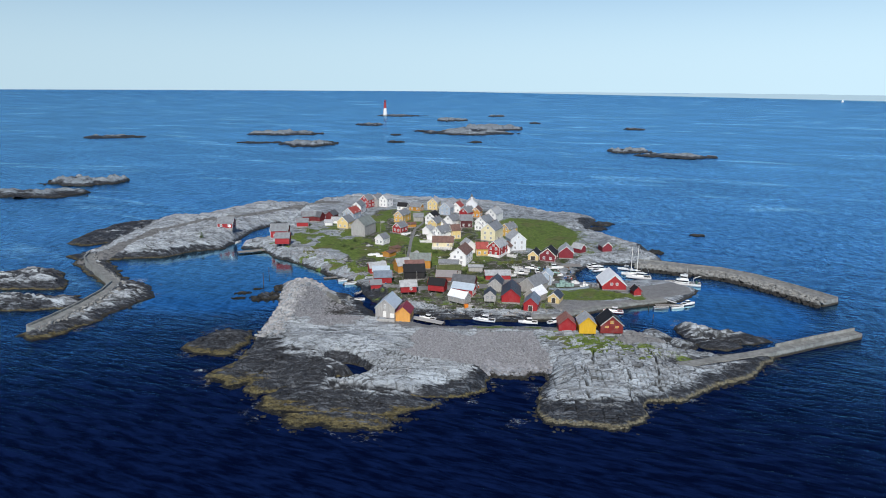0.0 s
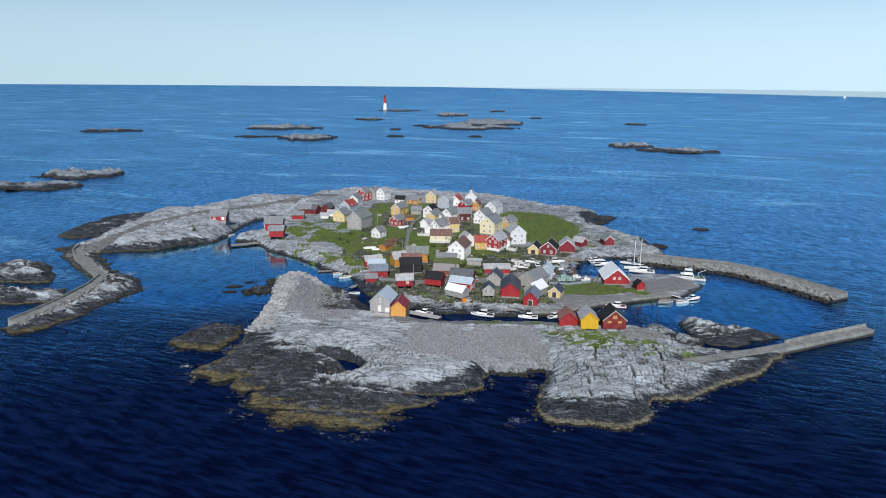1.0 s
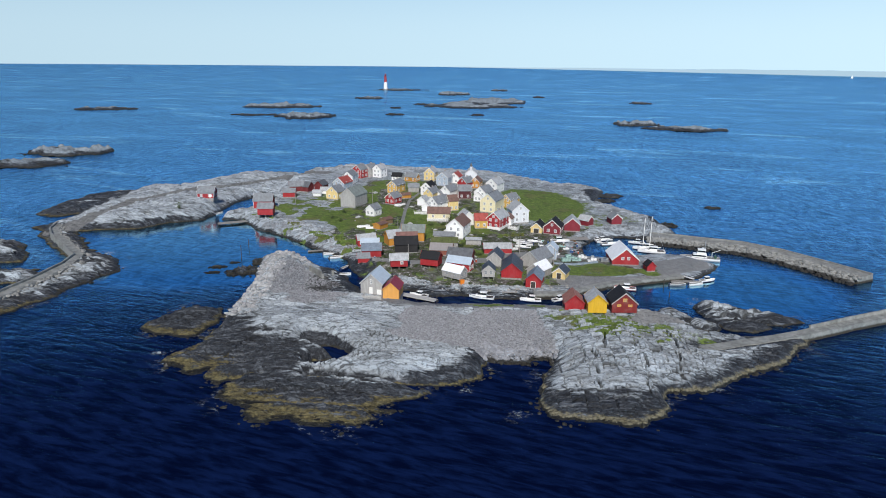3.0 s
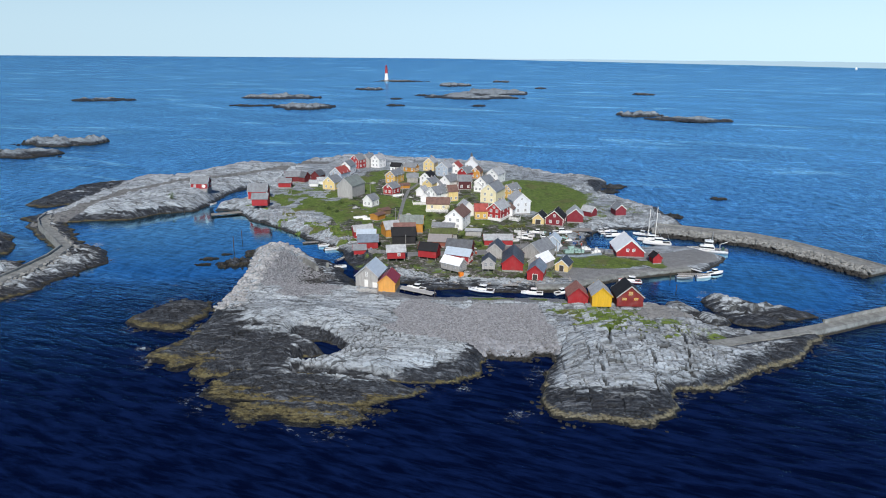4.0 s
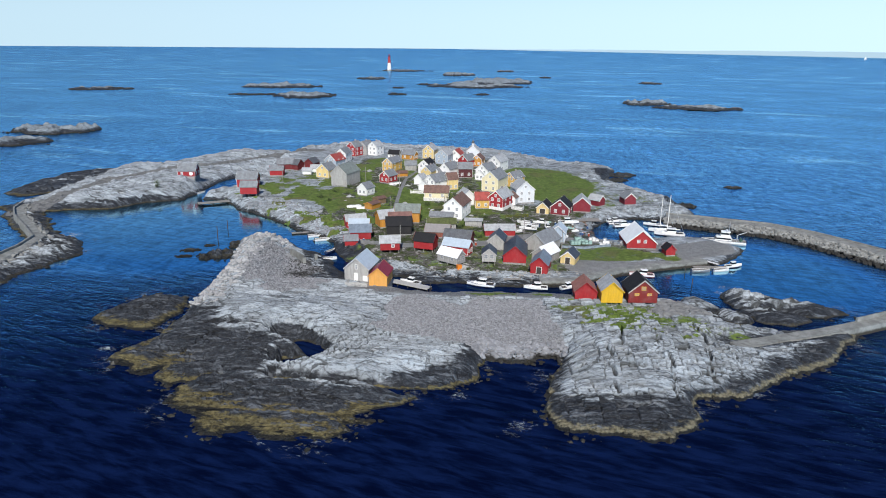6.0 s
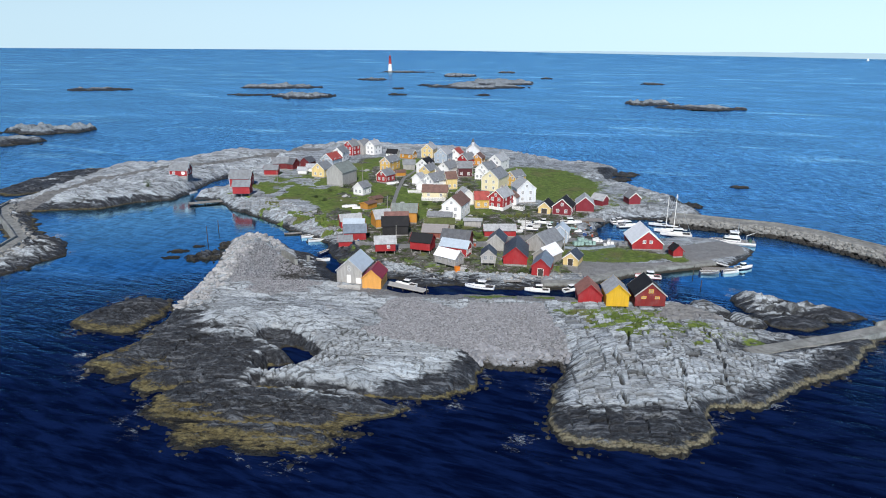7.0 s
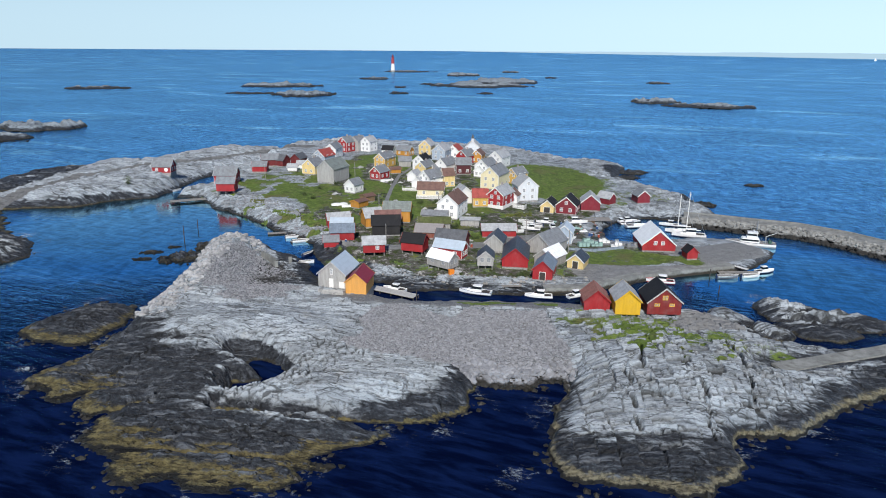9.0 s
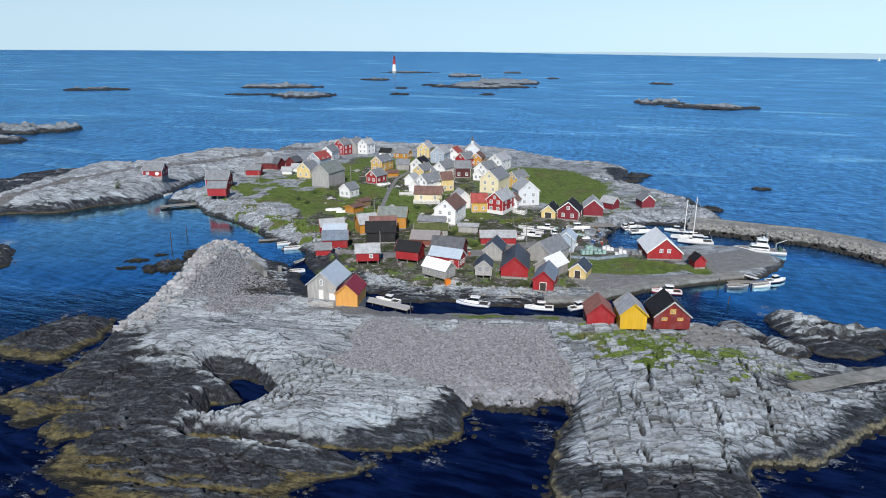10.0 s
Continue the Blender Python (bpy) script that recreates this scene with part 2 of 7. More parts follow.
def sea_material():
    """Deep clear water: dark below, with the sky's gloss by Fresnel."""
    n = Nodes("sea_water")
    swell = n.noise(0.09, 3, 0.5, (0.45, 1.3, 1), 0.35, warp=0.3)
    chop = n.noise(0.34, 4, 0.6, (0.34, 1.4, 1), 0.33, warp=0.35)
    ripple = n.noise(1.3, 4, 0.65, (0.5, 1.5, 1), 0.2, warp=0.3)
    streak = n.noise(0.010, 6, 0.65, (0.5, 1.8, 1), 0.25, warp=1.0)
    calm = n.between(streak, 0.55, 0.66)
    height = n.math("ADD", n.math("MULTIPLY", swell, 0.26), n.math("ADD", n.math("MULTIPLY", chop, 0.22), n.math("MULTIPLY", ripple, 0.08)))
    # sheltered water lies calmer
    still = bay = 0.0
    for place, radius in (((-106, 86, 0), 74), ((0, 27, 0), 42), ((-32, 46, 0), 26), ((-36, -19, 0), 12), ((10, -30, 0), 14), ((92, 44, 0), 44)):
        d = n.add("ShaderNodeVectorMath", operation="DISTANCE")
        n.put(d.inputs[0], n.pos)
        d.inputs[1].default_value = place
        still = n.math("MAXIMUM", still, n.between(d.outputs["Value"], radius, radius * 0.6))
        if radius in (74, 44):
            bay = n.math("MAXIMUM", bay, n.between(d.outputs["Value"], radius * 0.95, radius * 0.35))
    height = n.math("MULTIPLY", height, n.math("SUBTRACT", 1.0, n.math("MULTIPLY", still, 0.84)))
    normal = n.bump(height, 1.0, 0.75)
    deep, gloss, both = n.add("ShaderNodeBsdfDiffuse"), n.add("ShaderNodeBsdfGlossy"), n.add("ShaderNodeMixShader")
    # light and dark of the ripples painted into the water's body colour
    n.put(deep.inputs["Color"], n.mix(n.between(chop, 0.36, 0.66), (0.0010, 0.0032, 0.018), (0.0040, 0.0115, 0.052)))
    # glints of wave facets and sheen of gusts, put into the gloss colour
    facet = n.noise(0.4, 6, 0.68, (0.4, 1.4, 1), 0.33, warp=0.4)
    gust = n.noise(0.011, 5, 0.62, (0.7, 1.2, 1), 0.5, warp=1.0)
    grain = n.noise(0.30, 4, 0.7, (1.0, 0.36, 1), 0.1, warp=0.4)
    tone = n.math("ADD", n.math("MULTIPLY", n.between(facet, 0.34, 0.66), 0.32), n.math("MULTIPLY", n.between(gust, 0.32, 0.68), 0.18))
    tone = n.math("ADD", n.math("ADD", 0.64, n.math("MULTIPLY", n.between(grain, 0.32, 0.68), 0.30)), tone)
    water_tint = n.add("ShaderNodeVectorMath", operation="SCALE")
    n.put(gloss.inputs["Color"], water_tint.outputs[0])
    n.put(water_tint.inputs["Scale"], tone)
    # paler tint in calm streaks and bay: brighter sky reflection, painted in
    n.put(water_tint.inputs[0], n.mix(bay, n.mix(calm, (0.255, 0.52, 0.755), (0.38, 0.64, 0.83)), (0.37, 0.60, 0.70)))
    n.put(gloss.inputs["Roughness"], n.math("SUBTRACT", n.math("SUBTRACT", 0.24, n.math("MULTIPLY", calm, 0.08)), n.math("MULTIPLY", still, 0.13)))
    fresnel = n.add("ShaderNodeFresnel")
    n.put(fresnel.inputs["IOR"], n.math("ADD", 1.041, n.math("MULTIPLY", bay, 0.038)))
    for node in (deep, gloss, fresnel):
        n.put(node.inputs["Normal"], normal)
    n.put(both.inputs[0], fresnel.outputs[0])
    n.tree.links.new(deep.outputs[0], both.inputs[1])
    n.tree.links.new(gloss.outputs[0], both.inputs[2])
    n.tree.links.new(both.outputs[0], n.tree.nodes["Material Output"].inputs["Surface"])
    return n.mat


def paint_material(name, colour, worn=0.35, across=True):
    """Painted vertical cladding, faded and streaked, each building a little different."""
    n = Nodes(name)
    coords = n.add("ShaderNodeTexCoord").outputs["Object"]
    streaks = n.noise(2.2, 5, 0.6, (1, 1, 0.12), where=coords)
    blotch = n.noise(0.5, 4, 0.6, where=coords)
    r, g, b = colour
    grey = 0.3 * r + 0.5 * g + 0.2 * b
    faded = tuple(0.62 * c + 0.38 * (0.35 * grey + 0.22) for c in colour)
    deep = tuple(c * (1 - min(0.3, 0.9 * worn)) for c in colour)
    c = n.mix(n.between(streaks, 0.3, 0.7), deep, colour)
    c = n.mix(n.math("MULTIPLY", n.between(blotch, 0.42, 0.75), worn), c, faded)
    tone = n.math("ADD", 0.86, n.math("MULTIPLY", n.own_random(), 0.26))
    c = n.mix(1.0, c, n.ramp(tone, (0, 0.0), (1, 1.0)), "MULTIPLY")
    m = n.add("ShaderNodeVectorMath", operation="DOT_PRODUCT")
    n.put(m.inputs[0], coords)
    m.inputs[1].default_value = (1, 1, 0)
    line = n.math("SINE", n.math("MULTIPLY", m.outputs["Value"], 2 * math.pi / 0.2))
    gap = n.between(line, 0.8, 0.97)
    c = n.mix(n.math("MULTIPLY", gap, min(0.45, 0.1 + worn)), c, tuple(k * 0.35 for k in colour))
    return n.done(c, 0.7, n.bump(n.math("SUBTRACT", streaks, gap), 0.5, 0.03))


def roof_material(name, colour, rows=0.32, rough=0.6, metal=0.0, moss=0.2):
    """Slates, tiles or sheets in courses with stains."""
    n = Nodes(name)
    coords = n.add("ShaderNodeTexCoord").outputs["Object"]
    blotch = n.noise(0.8, 6, 0.65, where=coords)
    fine = n.noise(5.0, 4, 0.6, where=coords)
    even = 0.35 if rows == 0.9 else 1.0
    c = n.mix(n.between(blotch, 0.3, 0.7), tuple(k * (1 - 0.26 * even) for k in colour), tuple(min(1, k * (1 + 0.16 * even)) for k in colour))
    c = n.mix(n.math("MULTIPLY", n.between(fine, 0.5, 0.75), 0.3 * even), c, tuple(k * 0.55 for k in colour))
    c = n.mix(n.math("MULTIPLY", n.between(n.noise(0.35, 5, where=coords), 0.55, 0.75), moss), c, (0.16, 0.14, 0.08))
    sep = n.add("ShaderNodeSeparateXYZ")
    n.put(sep.inputs[0], coords)
    row = n.math("SINE", n.math("MULTIPLY", sep.outputs[2], 2 * math.pi / rows))
    col = n.math("SINE", n.math("MULTIPLY", sep.outputs[1], 2 * math.pi / (rows * 1.3)))
    gap = n.math("MAXIMUM", n.between(row, 0.75, 0.98), n.between(col, 0.85, 0.99))
    c = n.mix(n.math("MULTIPLY", gap, 0.28 * even), c, tuple(k * 0.4 for k in colour))
    return n.done(c, rough, n.bump(n.math("SUBTRACT", fine, gap), 0.4, 0.04), metal)


def plain_material(name, colour, rough=0.6, spread=0.25, scale=1.5, metal=0.0, relief=0.15):
    n = Nodes(name)
    coords = n.add("ShaderNodeTexCoord").outputs["Object"]
    a, b = n.noise(scale, 6, 0.65, where=coords), n.noise(scale * 7, 4, 0.6, where=coords)
    c = n.mix(n.between(a, 0.3, 0.7), tuple(k * (1 - spread) for k in colour), tuple(min(1, k * (1 + spread * 0.6)) for k in colour))
    c = n.mix(n.math("MULTIPLY", n.between(b, 0.5, 0.8), spread), c, tuple(k * 0.5 for k in colour))
    return n.done(c, rough, n.bump(b, relief, 0.03), metal)


def concrete_material(name, colour=(0.23, 0.235, 0.222)):
    n = Nodes(name)
    z = n.part_of(2)
    a, b = n.noise(0.4, 6, 0.65), n.noise(2.6, 6, 0.7)
    streak = n.noise(0.9, 5, 0.6, (1, 1, 0.15))
    c = n.mix(n.between(a, 0.3, 0.7), tuple(k * 0.68 for k in colour), tuple(k * 1.2 for k in colour))
    c = n.mix(n.math("MULTIPLY", n.between(b, 0.5, 0.7), 0.4), c, tuple(k * 0.5 for k in colour))
    c = n.mix(n.math("MULTIPLY", n.between(streak, 0.5, 0.7), 0.5), c, (0.09, 0.085, 0.07))
    c = n.mix(n.between(n.math("ADD", z, n.math("ADD", b, streak)), 2.2, 1.5), c, (0.032, 0.027, 0.018))
    return n.done(c, 0.85, n.bump(b, 0.5, 0.08))


def boulder_material(name, dry):
    """Loose stones, each of its own tone."""
    n = Nodes(name)
    own = n.add("ShaderNodeNewGeometry").outputs["Random Per Island"]
    z = n.part_of(2)
    fine = n.noise(2.5, 6, 0.7)
    c = n.mix(own, tuple(k * 0.7 for k in dry), tuple(k * 1.2 for k in dry))
    c = n.mix(n.math("MULTIPLY", n.between(fine, 0.5, 0.75), 0.4), c, tuple(k * 0.55 for k in dry))
    c = n.mix(n.between(n.math("ADD", z, n.math("MULTIPLY", n.noise(0.3, 3), 1.2)), 2.1, 1.5), c, (0.025, 0.023, 0.02))
    return n.done(c, 0.9, n.bump(fine, 0.6, 0.1))


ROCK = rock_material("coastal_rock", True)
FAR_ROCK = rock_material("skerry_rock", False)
SEA = sea_material()
CONCRETE = concrete_material("weathered_concrete")
STONE = boulder_material("loose_stone", (0.25, 0.252, 0.264))
WEEDY = plain_material("weedy_shore_stone", (0.022, 0.019, 0.013), 0.6, 0.6, 1.5, relief=0.4)
OUTCROP = boulder_material("pale_outcrop", (0.36, 0.36, 0.355))
RUBBLE = boulder_material("breakwater_stone", (0.235, 0.235, 0.222))
PANE = Nodes("curtained_window_glass").done((0.23, 0.245, 0.27), 0.08)
BOARD = plain_material("bleached_board", (0.46, 0.45, 0.43), 0.85)
GLASS = Nodes("window_glass").done((0.012, 0.016, 0.02), 0.06)
WOOD_DARK = plain_material("tarred_wood", (0.05, 0.042, 0.036), 0.8)
WOOD_GREY = plain_material("weathered_planks", (0.27, 0.255, 0.235), 0.85)
TRIM = plain_material("white_trim_paint", (0.78, 0.77, 0.74), 0.5, 0.1)
YELLOW_TRIM = plain_material("yellow_trim_paint", (0.75, 0.47, 0.07), 0.5, 0.1)
FOOTING = plain_material("foundation_stone", (0.3, 0.29, 0.28), 0.9, 0.4)
BRICK = plain_material("rendered_chimney", (0.34, 0.30, 0.28), 0.85, 0.35, 4)
GELCOAT = plain_material("white_gelcoat", (0.80, 0.80, 0.79), 0.25, 0.06)
BOAT_RED = plain_material("red_hull_paint", (0.42, 0.03, 0.035), 0.35, 0.15)
BOAT_BLUE = plain_material("dark_blue_hull_paint", (0.02, 0.035, 0.09), 0.3, 0.15)
METAL = plain_material("galvanised_metal", (0.55, 0.56, 0.57), 0.4, 0.15, metal=0.8)
PLASTIC = plain_material("pale_plastic_sheet", (0.72, 0.72, 0.70), 0.5, 0.15)
LEAF = plain_material("shrub_leaf", (0.055, 0.085, 0.02), 0.7, 0.4, 3)
PALE_LEAF = plain_material("yellow_flowering_shrub", (0.17, 0.19, 0.02), 0.7, 0.4, 3)

WALL = {key: paint_material(key + "_cladding", colour, worn) for key, colour, worn in (
    ("red", (0.38, 0.019, 0.024), 0.25), ("darkred", (0.17, 0.016, 0.018), 0.3), ("maroon", (0.10, 0.018, 0.022), 0.2),
    ("barnred", (0.24, 0.022, 0.02), 0.5), ("white", (0.87, 0.865, 0.85), 0.05), ("palewhite", (0.74, 0.77, 0.80), 0.15),
    ("paleyellow", (0.78, 0.59, 0.25), 0.2), ("yellow", (0.68, 0.42, 0.10), 0.2), ("wine", (0.24, 0.018, 0.032), 0.25), ("brightyellow", (0.70, 0.42, 0.02), 0.15),
    ("apricot", (0.74, 0.36, 0.085), 0.15), ("cream", (0.80, 0.71, 0.46), 0.15), ("orange", (0.60, 0.27, 0.035), 0.25), ("paleblue", (0.42, 0.50, 0.60), 0.2),
    ("plain", (0.43, 0.42, 0.40), 0.4), ("black", (0.016, 0.015, 0.016), 0.15), ("brownwall", (0.26, 0.17, 0.09), 0.4),
    ("redbrown", (0.28, 0.09, 0.06), 0.5))}
ROOF = {key: roof_material(key + "_roofing", colour, rows, rough, metal, moss) for key, colour, rows, rough, metal, moss in (
    ("grey", (0.215, 0.226, 0.24), 0.36, 0.6, 0, 0.25), ("palegrey", (0.40, 0.41, 0.42), 0.4, 0.55, 0, 0.2),
    ("darkgrey", (0.11, 0.115, 0.125), 0.36, 0.55, 0, 0.15), ("black", (0.009, 0.009, 0.011), 0.36, 0.75, 0, 0.08),
    ("darkblue", (0.045, 0.055, 0.075), 0.36, 0.5, 0, 0.08), ("blueroof", (0.17, 0.21, 0.26), 0.36, 0.5, 0, 0.1),
    ("paleblueroof", (0.43, 0.50, 0.57), 0.9, 0.4, 0, 0.05), ("white_roof", (0.84, 0.85, 0.86), 0.9, 0.4, 0, 0.05),
    ("brown", (0.17, 0.095, 0.075), 0.36, 0.7, 0, 0.15), ("brownred", (0.20, 0.10, 0.085), 0.36, 0.7, 0, 0.3),
    ("redroof", (0.36, 0.07, 0.055), 0.36, 0.6, 0, 0.05), ("orangeroof", (0.50, 0.10, 0.045), 0.36, 0.6, 0, 0.05),
    ("crimson", (0.22, 0.018, 0.035), 0.9, 0.5, 0, 0.05), ("redgrey", (0.30, 0.13, 0.10), 0.36, 0.7, 0, 0.3),
    ("sage", (0.20, 0.225, 0.21), 0.5, 0.65, 0, 0.3), ("sod", (0.09, 0.105, 0.035), 3.0, 0.95, 0, 0.5),
    ("slats", (0.27, 0.25, 0.245), 0.9, 0.8, 0, 0.2))}


# ---------------------------------------------------------------- mesh helpers
def part(name, bm, material, parent=None, label="", smooth_faces=False):
    """Links a bmesh as one mesh object under a thing or a part."""
    me = bpy.data.meshes.new(name)
    bm.normal_update()
    bm.to_mesh(me)
    bm.free()
    for m in material if isinstance(material, (list, tuple)) else (material,):
        me.materials.append(m)
    if smooth_faces:
        me.shade_smooth()
    ob = new(name, me)
    if parent:
        ob.parent = parent
    if label:
        tagged(ob, label)
    return ob


def thing(name, m, label, category, group="", kind=""):
    """An empty at a thing's base, which will hold its parts."""
    ob = new(name)
    ob.empty_display_size = 0.3
    ob.matrix_world = m
    return tagged(ob, label, category, group, kind)


def box(bm, x0, x1, y0, y1, z0, z1):
    v = [bm.verts.new((x, y, z)) for z in (z0, z1) for x, y in ((x0, y0), (x1, y0), (x1, y1), (x0, y1))]
    for a, b, c, d in ((3, 2, 1, 0), (4, 5, 6, 7), (0, 1, 5, 4), (1, 2, 6, 5), (2, 3, 7, 6), (3, 0, 4, 7)):
        bm.faces.new((v[a], v[b], v[c], v[d]))
    return bm


def prism(bm, profile, y0, y1):
    """An outline in x and z, drawn out along y."""
    a, b = [bm.verts.new((x, y0, z)) for x, z in profile], [bm.verts.new((x, y1, z)) for x, z in profile]
    k = len(profile)
    bm.faces.new(a)
    bm.faces.new(b[::-1])
    for i in range(k):
        bm.faces.new((a[i], b[i], b[(i + 1) % k], a[(i + 1) % k]))
    bmesh.ops.recalc_face_normals(bm, faces=bm.faces)
    return bm


def tube(bm, a, b, r0, r1=None, sides=8):
    a, b = Vector(a), Vector(b)
    m = Matrix.Translation((a + b) / 2) @ (b - a).to_track_quat("Z", "Y").to_matrix().to_4x4()
    bmesh.ops.create_cone(bm, cap_ends=True, segments=sides, radius1=r0, radius2=r0 if r1 is None else r1, depth=(b - a).length, matrix=m)
    return bm


# smooth lattice noise for whole arrays of places
def lattice(ix, iy, seed):
    h = (ix.astype(np.int64) * 374761393 + iy.astype(np.int64) * 668265263 + seed * 974711) & 0x7FFFFFFF
    h = ((h ^ (h >> 13)) * 1274126177) & 0x7FFFFFFF
    return ((h ^ (h >> 16)) & 0xFFFF) / 65535.0


def value_noise(x, y, seed=0):
    ix, iy = np.floor(x), np.floor(y)
    fx, fy = x - ix, y - iy
    fx, fy = fx * fx * fx * (fx * (fx * 6 - 15) + 10), fy * fy * fy * (fy * (fy * 6 - 15) + 10)
    a, b = lattice(ix, iy, seed), lattice(ix + 1, iy, seed)
    c, d = lattice(ix, iy + 1, seed), lattice(ix + 1, iy + 1, seed)
    return (a + (b - a) * fx) * (1 - fy) + (c + (d - c) * fx) * fy


def cloud(x, y, octaves=4, seed=0, gain=0.5):
    """Layered noise from -1 to 1."""
    total, amp, top = 0, 1.0, 0.0
    for k in range(octaves):
        total = total + amp * (value_noise(x * 2 ** k + 17.3 * k, y * 2 ** k - 9.1 * k, seed + k) * 2 - 1)
        top += amp
        amp *= gain
    return total / top


def turned(x, y, a):
    c, s = math.cos(a), math.sin(a)
    return x * c + y * s, -x * s + y * c


def inside_by(x, y, outline):
    """Distance to a closed outline, positive inside it."""
    best, odd = np.full(x.shape, 1e9), np.zeros(x.shape, bool)
    k = len(outline)
    for i in range(k):
        (ax, ay), (bx, by) = outline[i], outline[(i + 1) % k]
        dx, dy = bx - ax, by - ay
        t = np.clip(((x - ax) * dx + (y - ay) * dy) / (dx * dx + dy * dy), 0, 1)
        best = np.minimum(best, (x - ax - t * dx) ** 2 + (y - ay - t * dy) ** 2)
        if ay != by:
            odd ^= ((ay > y) != (by > y)) & (x < dx * (y - ay) / dy + ax)
    best = np.sqrt(best)
    return np.where(odd, best, -best)


# ---------------------------------------------------------------- the lie of the land
def smooth(a, b, x):
    k = np.clip((x - a) / (b - a), 0, 1)
    return k * k * (3 - 2 * k)


def village_level(x, y):
    """Height of the built-up ground before its roughness."""
    x, y = np.asarray(x, float), np.asarray(y, float)
    climb = np.clip((y - 38) * 0.034, 0, 5.4)
    east = smooth(8, 42, x)
    return 1.6 + climb * (1 - 0.62 * east) + 0.9 * smooth(-95, -125, x) * smooth(120, 150, y)


def bump(x, y, cx, cy, rx, ry, turn, height):
    c, s = math.cos(turn), math.sin(turn)
    u, v = ((x - cx) * c + (y - cy) * s) / rx, (-(x - cx) * s + (y - cy) * c) / ry
    return height * np.exp(-(u * u + v * v))


def line_distance(x, y, pts):
    best = np.full(np.shape(x), 1e9)
    for (ax, ay), (bx, by) in zip(pts, pts[1:]):
        dx, dy = bx - ax, by - ay
        t = np.clip(((x - ax) * dx + (y - ay) * dy) / (dx * dx + dy * dy), 0, 1)
        best = np.minimum(best, np.hypot(x - ax - t * dx, y - ay - t * dy))
    return best


def trench(h, x, y, line, width, bed):
    """Cuts a gully along a line down to its bed."""
    d = line_distance(x, y, line)
    return h - np.maximum(h - bed, 0) * np.exp(-(d / width) ** 4)


def shore_rock_level(x, y):
    """Height of the big bare rock in front of the village."""
    x, y = np.asarray(x, float), np.asarray(y, float)
    h = 2.4 + 0 * x
    h = h + bump(x, y, -69.5, 46, 7.0, 25, 0.15, 3.6) - 1.9 * smooth(-70, -57, x) * smooth(16, 32, y)
    h = h + bump(x, y, -46, -3, 24, 10, -0.15, 3.0)
    h = h + bump(x, y, -20, -28, 19, 8, 0.1, 2.4)
    h = h + bump(x, y, 38, -20, 17, 17, 0.0, 4.6)
    h = h + bump(x, y, 57, -14, 12, 10, 0.4, 0.9)
    h = h - bump(x, y, -62, -27, 13, 9, 0.2, 0.7)
    h = h - 0.9 * smooth(-38, -42, y) * smooth(8, -2, x)
    return h


# coastlines of the island, in plan
SHORE_BACK = [(72.3, 0), (64.1, 9), (57, 19), (44.8, 20), (27.5, 21.5), (10.2, 20.5), (-10.2, 20), (-24.4, 24), (-38.7, 31), (-43.8, 42), (-47.8, 52), (-58, 60), (-69.2, 66),
              (-79, 71), (-84.5, 67), (-82.5, 56), (-77.5, 43), (-77, 24), (-76.7, 16), (-76.4, 6)]
SHORE_WEST = [(-75.6, -1.6), (-75.1, -12), (-78.1, -16.2), (-80.8, -22.7), (-80.1, -25.7), (-74.6, -30.2), (-69.8, -33.5), (-68.4, -29.9), (-66.8, -34.1), (-63.9, -37.4), (-59.3, -39),
              (-60.3, -43.5), (-56.7, -46.4), (-51.4, -48.6), (-50, -52), (-45.6, -54.2), (-39.8, -52), (-33.9, -53.6), (-29.9, -55), (-24.9, -55), (-20.9, -51), (-22.7, -49),
              (-18.2, -48), (-22, -44.9), (-15.6, -41.8), (-10.6, -38.4), (-11.6, -36.9), (-17, -35.8)]
SHORE_EAST = [(-12.8, -35), (-8.9, -34.9), (-2.6, -33.9), (1.8, -31.1), (3.3, -27.6), (2.5, -21.3), (3.2, -19.6), (11.4, -20.6), (20.2, -19.3), (20.1, -23.3), (17.7, -27.6), (16.9, -35.2),
              (15.3, -40.5), (14.7, -44.5), (16.5, -48.2), (20, -49.8), (27.7, -49.3), (30.7, -50.4), (36.4, -50.7), (40, -48.4), (42.5, -45.4), (44.5, -41.6), (45, -38.4), (46.6, -35.7),
              (51.2, -34.6), (57.1, -32.7), (61.9, -30.6), (66.8, -26.4), (71.7, -22.7), (77.7, -19.1), (84, -14.2), (92, -6), (97, 1.5), (87.5, 0)]
SHORE_ROCK = SHORE_BACK + SHORE_WEST + SHORE_EAST
DARK_WEST = [(-77, 2), (-66.6, -2.5), (-58.2, -11), (-48.7, -14), (-42.6, -15.6), (-39.2, -23.3), (-40, -30), (-43.3, -34.5), (-30, -36.2), (-12, -36.2), (-8, -45), (-24, -58), (-50, -58),
             (-66, -46), (-86, -32), (-86, -12)]
DARK_EAST = [(13, -35), (16.8, -36.5), (22.5, -39), (32, -38), (40.6, -39.8), (45.9, -34.3), (50, -33.5), (62.3, -27), (66.7, -19.6), (76.5, -12.6), (91.2, 0.5), (102, 2), (86, -22), (60, -38), (44, -56), (13, -56)]
DARK_MIDDLE = [(-1.5, -17), (-4, -26), (-15, -32.5), (-17, -37), (5, -37), (7, -18)]
BEACH = [(-25.4, -10.5), (-20.3, -8.7), (-22.1, 5.4), (-18.5, 12.9), (-11, 10), (-2.9, 4.5), (3.5, 11), (18.2, 10.2), (20.6, -4.1), (21.4, -12.4), (21, -19.9), (11, -22), (1, -20), (-3.1, -16.8), (-13.4, -15.5), (-20.6, -13.4)]
